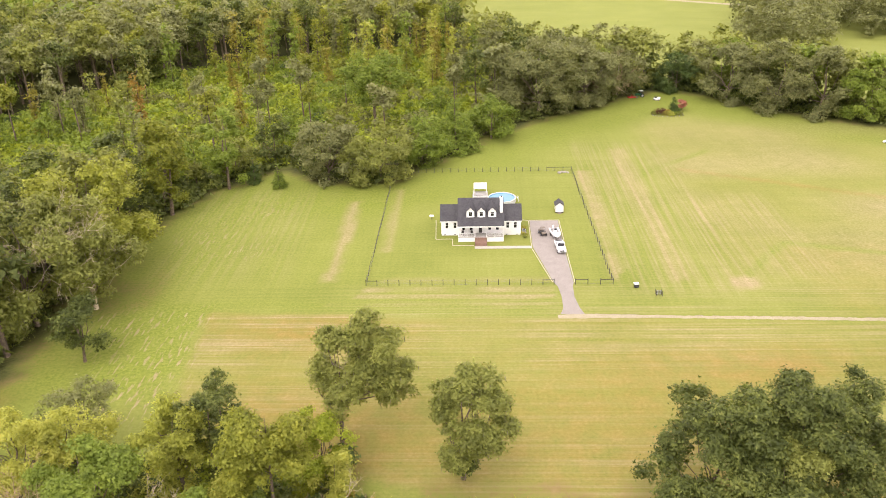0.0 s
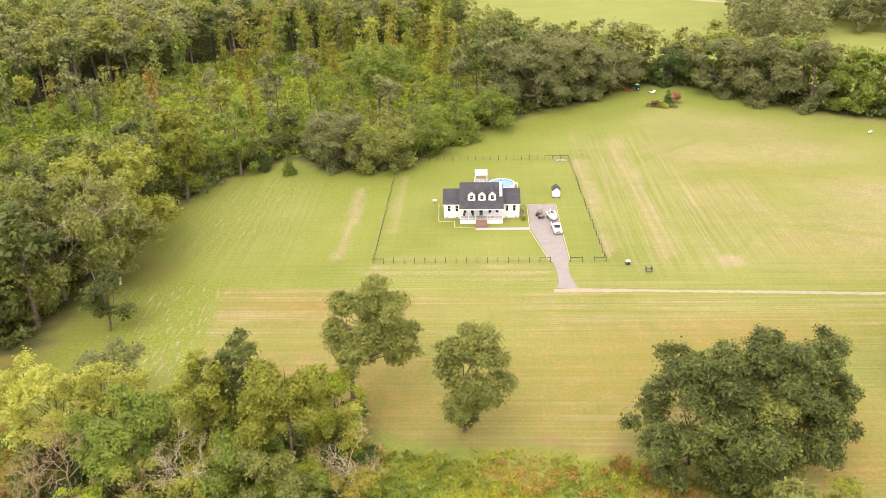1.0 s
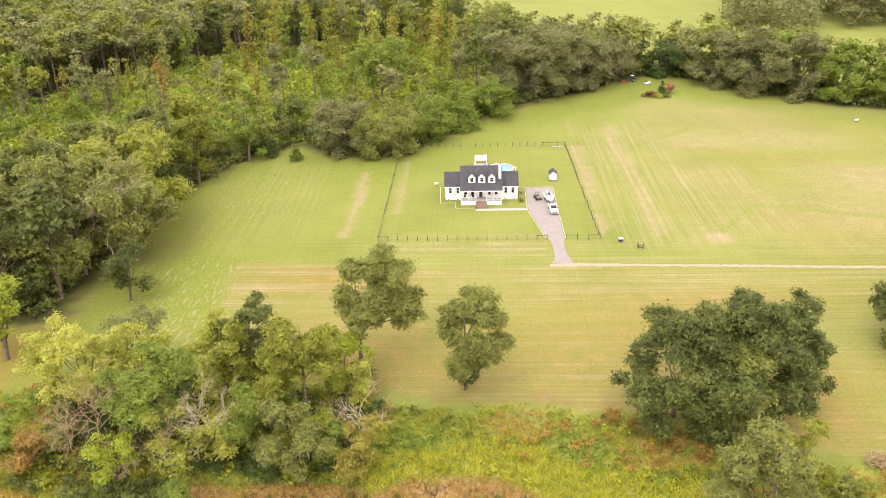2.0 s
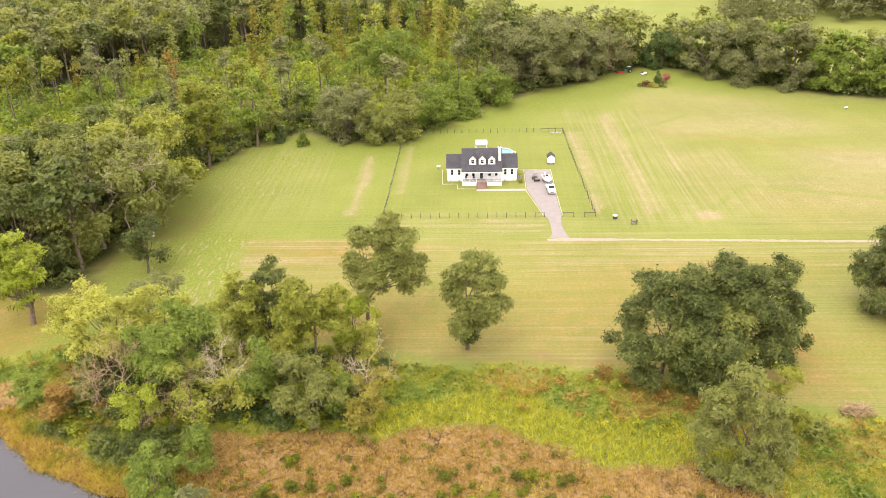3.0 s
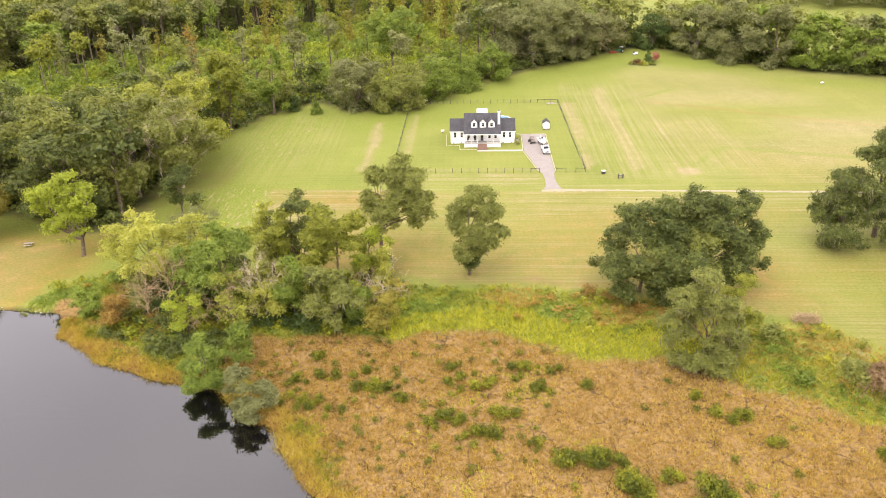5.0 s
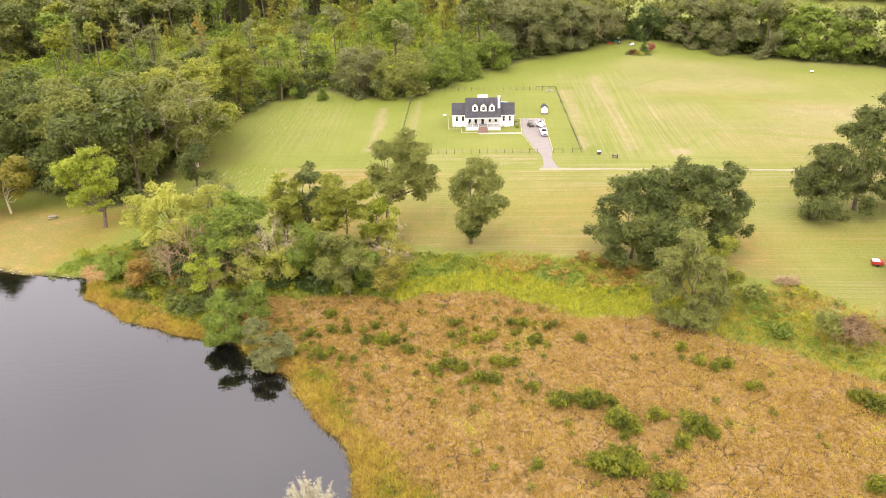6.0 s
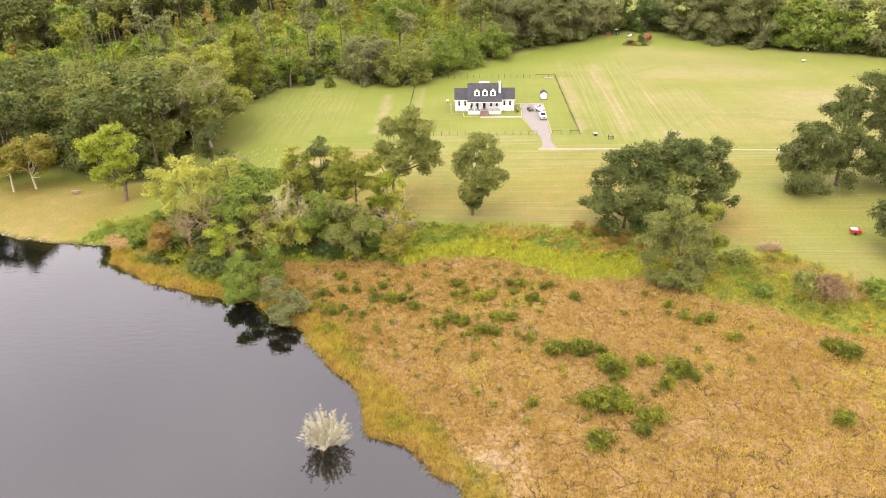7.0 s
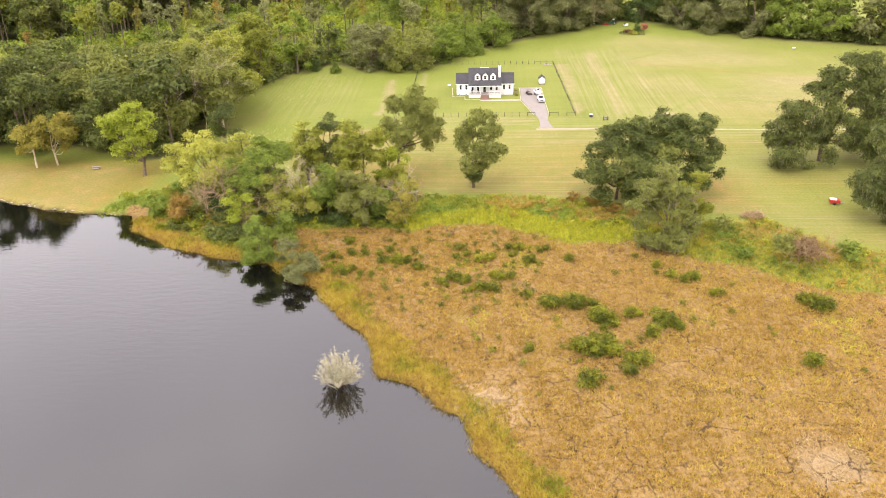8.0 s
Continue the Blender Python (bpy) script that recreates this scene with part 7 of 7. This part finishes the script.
def pickup():
    p = thing("pickup_truck", 22.55, 180.8, 0.04, "white pickup truck parked on the gravel drive", "truck", 4)
    # front towards -y
    prof = [(-2.85, 0.45), (2.85, 0.45), (2.85, 1.22), (0.75, 1.24), (-1.15, 1.24), (-2.75, 1.12), (-2.85, 0.9)]
    part("body", extrude(prof, 0, -0.98, 0.98, 0.05), CAR_WHITE, p)
    part("cab", extrude([(-1.25, 1.25), (0.85, 1.25), (0.72, 1.88), (-0.45, 1.90)], 0, -0.86, 0.86, 0.04), CAR_WHITE, p)
    part("windscreen", extrude([(-1.20, 1.30), (-1.22, 1.30), (-0.52, 1.86), (-0.50, 1.86)], 0, -0.76, 0.76), GLASS, p)
    part("rear_window", boxes((-0.65, 0.65, 0.80, 0.83, 1.36, 1.74)), GLASS, p)
    for sx in (-0.872, 0.862):
        part("side_window", extrude([(-0.95, 1.32), (0.05, 1.32), (0.02, 1.80), (-0.42, 1.80)], 0, sx, sx + 0.01), GLASS, p)
        part("side_window", extrude([(0.12, 1.32), (0.70, 1.32), (0.60, 1.80), (0.10, 1.80)], 0, sx, sx + 0.01), GLASS, p)
        part("mirror", boxes((sx * 1.08 - 0.08, sx * 1.08 + 0.08, -0.95, -0.85, 1.30, 1.48), bevel=0.02), DARK_PLASTIC, p)
        part("headlight", boxes((sx * 0.8 - 0.16, sx * 0.8 + 0.16, -2.88, -2.845, 0.82, 1.0)), plain("clear_lens", (0.7, 0.7, 0.7), 0.15), p)
    part("bed", boxes((-0.80, 0.80, 0.95, 2.72, 1.20, 1.25)), DARK_PLASTIC, p)
    part("grille", boxes((-0.55, 0.55, -2.875, -2.845, 0.72, 1.02)), DARK_PLASTIC, p)
    part("bumper", boxes((-0.98, 0.98, -2.98, -2.86, 0.42, 0.66), bevel=0.03), STEEL, p)
    part("bumper", boxes((-0.95, 0.95, 2.86, 2.98, 0.42, 0.62), bevel=0.03), STEEL, p)
    for x in (-0.86, 0.86):
        for y in (-1.85, 1.75):
            wheel(p, x, y, 0.40, 0.28)


pickup()


def boat():
    b = thing("boat_trailer", 22.1, 188.0, 0.04, "steel boat trailer on the drive", "trailer", 6)
    part("trailer_frame", boxes((-0.7, -0.6, -2.2, 2.6, 0.45, 0.57), (0.6, 0.7, -2.2, 2.6, 0.45, 0.57), (-0.6, 0.6, -0.1, 0.0, 0.45, 0.57), (-0.6, 0.6, 2.3, 2.4, 0.45, 0.57), (-0.06, 0.06, -3.6, -0.1, 0.46, 0.56)), STEEL, b)
    for x in (-0.98, 0.98):
        wheel(b, x, 1.0, 0.32, 0.2)
    part("jockey_wheel", cyl(bmesh.new(), (0, -3.4, 0), (0, -3.4, 0.46), 0.06, seg=8), STEEL, b)
    h = thing("motor_boat", 22.1, 188.0, 0.04, "white motor boat with an open cockpit on its trailer", "boat", 6)
    bm = bmesh.new()
    rows = []
    for y, w, z0, z1 in ((-3.0, 0.06, 1.1, 1.45), (-2.5, 0.55, 0.80, 1.42), (-1.6, 0.98, 0.64, 1.38), (-0.4, 1.2, 0.58, 1.34), (1.2, 1.24, 0.58, 1.30), (2.7, 1.18, 0.60, 1.28)):
        rows.append([bm.verts.new(p) for p in ((-w, y, z1), (-w * 0.88, y, (z0 + z1) / 2), (-w * 0.1, y, z0), (w * 0.1, y, z0), (w * 0.88, y, (z0 + z1) / 2), (w, y, z1))])
    for a, c in zip(rows, rows[1:]):
        for i in range(5):
            bm.faces.new((a[i], a[i + 1], c[i + 1], c[i]))
    bm.faces.new(rows[0])
    bm.faces.new(rows[-1][::-1])
    bmesh.ops.recalc_face_normals(bm, faces=bm.faces)
    hull = part("hull", bm, CAR_WHITE, h)
    bm = bmesh.new()
    ds = [[bm.verts.new(p) for p in ((-w, y, z), (w, y, z))] for y, w, z in ((-3.0, 0.06, 1.452), (-2.5, 0.55, 1.44), (-1.6, 0.98, 1.42), (-0.5, 1.19, 1.38))]
    for a, c in zip(ds, ds[1:]):
        bm.faces.new((a[0], a[1], c[1], c[0]))
    part("foredeck", bm, CAR_WHITE, h)
    part("cockpit_floor", boxes((-1.0, 1.0, -0.48, 2.6, 0.92, 0.97)), CUSHION, h)
    part("side_deck", boxes((-1.22, -0.98, -0.48, 2.68, 1.30, 1.37)), CAR_WHITE, h)
    part("side_deck", boxes((0.98, 1.22, -0.48, 2.68, 1.30, 1.37)), CAR_WHITE, h)
    part("console", boxes((-0.35, 0.35, 0.25, 0.8, 0.972, 1.75), bevel=0.05), CAR_WHITE, h)
    part("windscreen", extrude([(0.2, 1.76), (0.24, 1.76), (0.44, 2.1), (0.40, 2.1)], 0, -0.33, 0.33), GLASS, h)
    part("bench", boxes((-0.7, 0.7, 1.9, 2.4, 0.972, 1.4), bevel=0.04), CUSHION, h)
    part("outboard", boxes((-0.22, 0.22, 2.72, 3.15, 1.15, 1.85), bevel=0.08), CAR_WHITE, h)
    part("outboard_leg", boxes((-0.08, 0.08, 2.8, 3.0, 0.45, 1.15)), DARK_PLASTIC, h)


boat()


def buggy():
    b = thing("utility_buggy", 19.0, 189.6, 0.04, "dark side-by-side utility buggy on the gravel", "buggy", 15)
    part("chassis", boxes((-0.62, 0.62, -1.35, 1.35, 0.38, 0.62), bevel=0.05), DARK_PLASTIC, b)
    part("bonnet", extrude([(-1.45, 0.60), (-0.55, 0.60), (-0.60, 1.0), (-1.35, 0.86)], 0, -0.55, 0.55, 0.04), TIMBER, b)
    part("cargo_box", boxes((-0.62, 0.62, 0.55, 1.45, 0.62, 0.95), bevel=0.03), TIMBER, b)
    for sx in (-0.32, 0.32):
        part("seat", boxes((sx - 0.25, sx + 0.25, -0.15, 0.45, 0.62, 0.86), bevel=0.04), DARK_PLASTIC, b)
    for sx in (-0.6, 0.6):
        part("roll_bar", cyl(bmesh.new(), (sx, -0.6, 0.9), (sx * 0.9, -0.2, 1.85), 0.03, seg=8), DARK_PLASTIC, b)
        part("roll_bar", cyl(bmesh.new(), (sx, 0.5, 0.9), (sx * 0.9, 0.4, 1.85), 0.03, seg=8), DARK_PLASTIC, b)
    part("roof", boxes((-0.62, 0.62, -0.35, 0.55, 1.85, 1.91), bevel=0.02), TIMBER, b)
    for x in (-0.68, 0.68):
        for y in (-0.95, 0.95):
            wheel(b, x, y, 0.33, 0.26)


buggy()

# ---- things on the lawn and at its far end ----


def tank(x, y):
    t = thing("propane_tank", x, y, 0, "small white propane tank on legs on the grass", "tank", 15)
    part("shell", cyl(bmesh.new(), (-0.9, 0, 0.85), (0.9, 0, 0.85), 0.5, seg=20), WHITE_TRIM, t)
    for s in (-1, 1):
        bm = bmesh.new()
        bmesh.ops.create_uvsphere(bm, u_segments=16, v_segments=10, radius=0.5, matrix=Matrix.Translation((0.9 * s, 0, 0.85)) @ Matrix.Diagonal((0.5, 1, 1, 1)))
        part("end_cap", bm, WHITE_TRIM, t)
        part("leg", boxes((0.6 * s - 0.1, 0.6 * s + 0.1, -0.35, 0.35, 0, 0.45)), DARK_PLASTIC, t)
    part("valve_cover", cyl(bmesh.new(), (0, 0, 1.33), (0, 0, 1.5), 0.16, seg=12), WHITE_TRIM, t)


tank(134.5, 258.5)
scene.objects["propane_tank"].scale = (0.62, 0.62, 0.62)

hv = thing("well_box", 37.2, 161.2, 0, "small white-topped dark box on the grass", "well box", 10)
part("case", boxes((-0.45, 0.45, -0.4, 0.4, 0, 0.8), bevel=0.03), DARK_PLASTIC, hv)
part("lid", boxes((-0.52, 0.52, -0.47, 0.47, 0.8, 1.0), bevel=0.04), WHITE_TRIM, hv)
cage = thing("metal_cage", 41.3, 157.4, 0, "small dark metal frame with pale panels on the grass", "frame")
for x in (-0.65, 0.65):
    for y in (-0.45, 0.45):
        part("upright", boxes((x - 0.05, x + 0.05, y - 0.05, y + 0.05, 0, 1.35)), DARK_TIMBER, cage)
part("rail", boxes((-0.6, 0.6, -0.49, -0.41, 0.3, 0.38)), DARK_TIMBER, cage)
part("rail", boxes((-0.6, 0.6, -0.49, -0.41, 1.0, 1.08)), DARK_TIMBER, cage)
for x in (-0.3, 0.3):
    part("panel", boxes((x - 0.2, x + 0.2, -0.02, 0.02, 0.25, 1.2)), STEEL, cage)


def tractor():
    t = thing("tractor", 67.5, 320.0, 0, "dark-green tractor under the trees with a red implement", "tractor", -70)
    part("bonnet", boxes((-0.4, 0.4, -2.0, -0.3, 0.9, 1.55), bevel=0.06), GREEN_PAINT, t)
    part("body", boxes((-0.45, 0.45, -0.3, 1.0, 0.7, 1.3), bevel=0.05), GREEN_PAINT, t)
    part("seat", boxes((-0.3, 0.3, 0.3, 0.9, 1.3, 1.75), bevel=0.05), DARK_PLASTIC, t)
    part("canopy", boxes((-0.75, 0.75, -0.2, 1.2, 2.5, 2.6), bevel=0.03), WHITE_TRIM, t)
    for x in (-0.6, 0.6):
        part("roll_bar", boxes((x - 0.04, x + 0.04, 0.95, 1.05, 1.2, 2.5)), DARK_PLASTIC, t)
        wheel(t, x * 1.25, 0.75, 0.75, 0.42)
        wheel(t, x * 1.1, -1.6, 0.45, 0.3)
    m = thing("mower_deck", 64.3, 319.2, 0, "red flat mower implement on the grass", "mower", 10)
    part("deck", boxes((-1.6, 1.6, -0.8, 0.8, 0.15, 0.6), bevel=0.08), RED_PAINT, m)
    part("hitch", extrude([(-0.4, 0.6), (0.4, 0.6), (0.0, 1.4)], 1, -0.05, 0.05), RED_PAINT, m)


tractor()


def mower():
    m = thing("riding_mower", 73.3, 315.2, 0, "pale riding mower parked on the lawn", "mower", 60)
    part("chassis", boxes((-0.6, 0.6, -1.2, 1.2, 0.35, 0.75), bevel=0.08), WHITE_TRIM, m)
    part("bonnet", boxes((-0.5, 0.5, -1.25, -0.2, 0.75, 1.3), bevel=0.12), WHITE_TRIM, m)
    part("seat", boxes((-0.35, 0.35, 0.2, 0.85, 0.75, 1.35), bevel=0.08), DARK_PLASTIC, m)
    part("steering_wheel", cyl(bmesh.new(), (0, -0.05, 1.28), (0, -0.02, 1.32), 0.22, seg=16), DARK_PLASTIC, m)
    part("cutter_deck", boxes((-0.95, 0.95, -0.35, 0.55, 0.12, 0.34), bevel=0.05), STEEL, m)
    for x in (-0.65, 0.65):
        wheel(m, x, 0.85, 0.32, 0.26)
        wheel(m, x * 0.9, -0.95, 0.24, 0.2)


mower()

# planted island and the red tree by it
for i, (x, y, leaf, text, rad, h) in enumerate((
        (68.2, 295.0, LEAF_OLIVE, "low grey-green shrub in the planted island", 1.0, 1.3), (70.3, 294.8, LEAF_MAROON, "maroon shrub in the planted island", 1.9, 2.8),
        (72.4, 293.8, LEAF_GOLD, "yellow-green shrub in the planted island", 1.6, 1.7), (74.0, 293.4, LEAF_PALE, "pale flowering shrub in the planted island", 1.6, 1.6),
        (75.6, 294.6, LEAF_GREEN, "green shrub in the planted island", 1.7, 2.0), (77.2, 293.4, LEAF_OLIVE, "low grey-green shrub in the planted island", 1.3, 1.2),
        (72.8, 296.2, LEAF_RUST, "rust shrub in the planted island", 1.3, 1.8))):
    bush(x, y, bush_mesh(500 + i, rad, h, 420, 0.32), leaf, text)
lone(75.4, 296.6, 510, "cone", 6.5, 4.6, 0.03, LEAF_DEEP, "blue-green young conifer in the planted island", 16, 1000, 0.4, 4, category="conifer")
lone(79.4, 300.5, 511, "round", 3.8, 3.8, 0.05, LEAF_RED, "small red-leaved maple on the lawn", 12, 900, 0.4, 6)
stones = thing("edging_stones", 73.0, 293.5, ground_z(73, 293.5), "pale stones round the planted island", "stones")
for i in range(22):
    a = i / 22 * 2 * math.pi
    bm = bmesh.new()
    bmesh.ops.create_icosphere(bm, subdivisions=1, radius=pr.uniform(0.15, 0.3))
    bmesh.ops.translate(bm, vec=(math.cos(a) * 5.6, math.sin(a) * 2.3 + 0.6, 0.08), verts=bm.verts)
    part("stone", bm, STONE, stones)


def picnic_table(x, y, turn):
    t = thing("picnic_table", x, y, ground_z(x, y), "weathered pale wooden picnic table on the lakeside lawn", "picnic table", turn)
    for i in range(5):
        part("top_plank", boxes((-0.95, 0.95, -0.38 + i * 0.155, -0.24 + i * 0.155, 0.72, 0.76)), STONE, t)
    for s in (-1, 1):
        for i in range(2):
            part("bench_plank", boxes((-0.95, 0.95, s * 0.72 - 0.14 + i * 0.15, s * 0.72 - 0.005 + i * 0.15, 0.42, 0.46)), STONE, t)
    for x0 in (-0.65, 0.65):
        part("cross_rail", boxes((x0 - 0.02, x0 + 0.02, -0.85, 0.85, 0.34, 0.42)), TIMBER, t)
        for s in (-1, 1):
            part("leg", extrude([(s * 0.75, 0.0), (s * 0.65, 0.0), (s * 0.22, 0.72), (s * 0.32, 0.72)], 0, x0 + 0.022, x0 + 0.06), TIMBER, t)


picnic_table(-104.0, 115.2, 8)

rb = thing("utility_cart", 85.0, 88.6, ground_z(85, 88.6), "bright red box trailer with a pale cover under the oak", "trailer", -12)
part("box", boxes((-1.15, 1.15, -0.8, 0.8, 0.45, 1.1), bevel=0.05), RED_PAINT, rb)
part("cover", boxes((-1.05, 0.4, -0.72, 0.72, 1.102, 1.25), bevel=0.05), WHITE_TRIM, rb)
part("drawbar", boxes((1.15, 2.2, -0.05, 0.05, 0.45, 0.55)), STEEL, rb)
for y in (-0.9, 0.9):
    w = part("wheel", cyl(bmesh.new(), (-0.1, y - 0.1, 0.3), (-0.1, y + 0.1, 0.3), 0.3, seg=16), RUBBER, rb)
part("prop", boxes((0.9, 1.0, -0.05, 0.05, 0, 0.45)), STEEL, rb)


def shore_stones():
    """Pale pebbles and boulders along the lawn's water edge."""
    r = np.random.RandomState(141)
    base = np.array([(1, 0, 0), (0, 1, 0), (-1, 0, 0), (0, -1, 0), (0, 0, 1), (0, 0, -1)], dtype=float)
    tri = np.array([(0, 1, 4), (1, 2, 4), (2, 3, 4), (3, 0, 4), (1, 0, 5), (2, 1, 5), (3, 2, 5), (0, 3, 5)])
    vs, fs = [], []
    px, py = jittered(r, -150, -82, 76, 104, 0.55)
    d = lake_reach(px, py)
    keep = (d > -1.0) & (d < 0.9) & (r.rand(len(px)) < 0.55)
    for i, (x, y) in enumerate(zip(px[keep], py[keep])):
        s = r.uniform(0.12, 0.4)
        v = base * s * r.uniform(0.7, 1.2, (6, 1)) * np.array([1.2, 1.0, 0.6]) + np.array([x, y, ground_z(x, y) + 0.05])
        vs.append(v)
        fs.append(tri + 6 * i)
    tagged(part("shore_stones", np_mesh("shore_stones", np.concatenate(vs), np.concatenate(fs)), STONE), "pale stones along the lawn's water edge", "stones", kind="stuff")


shore_stones()
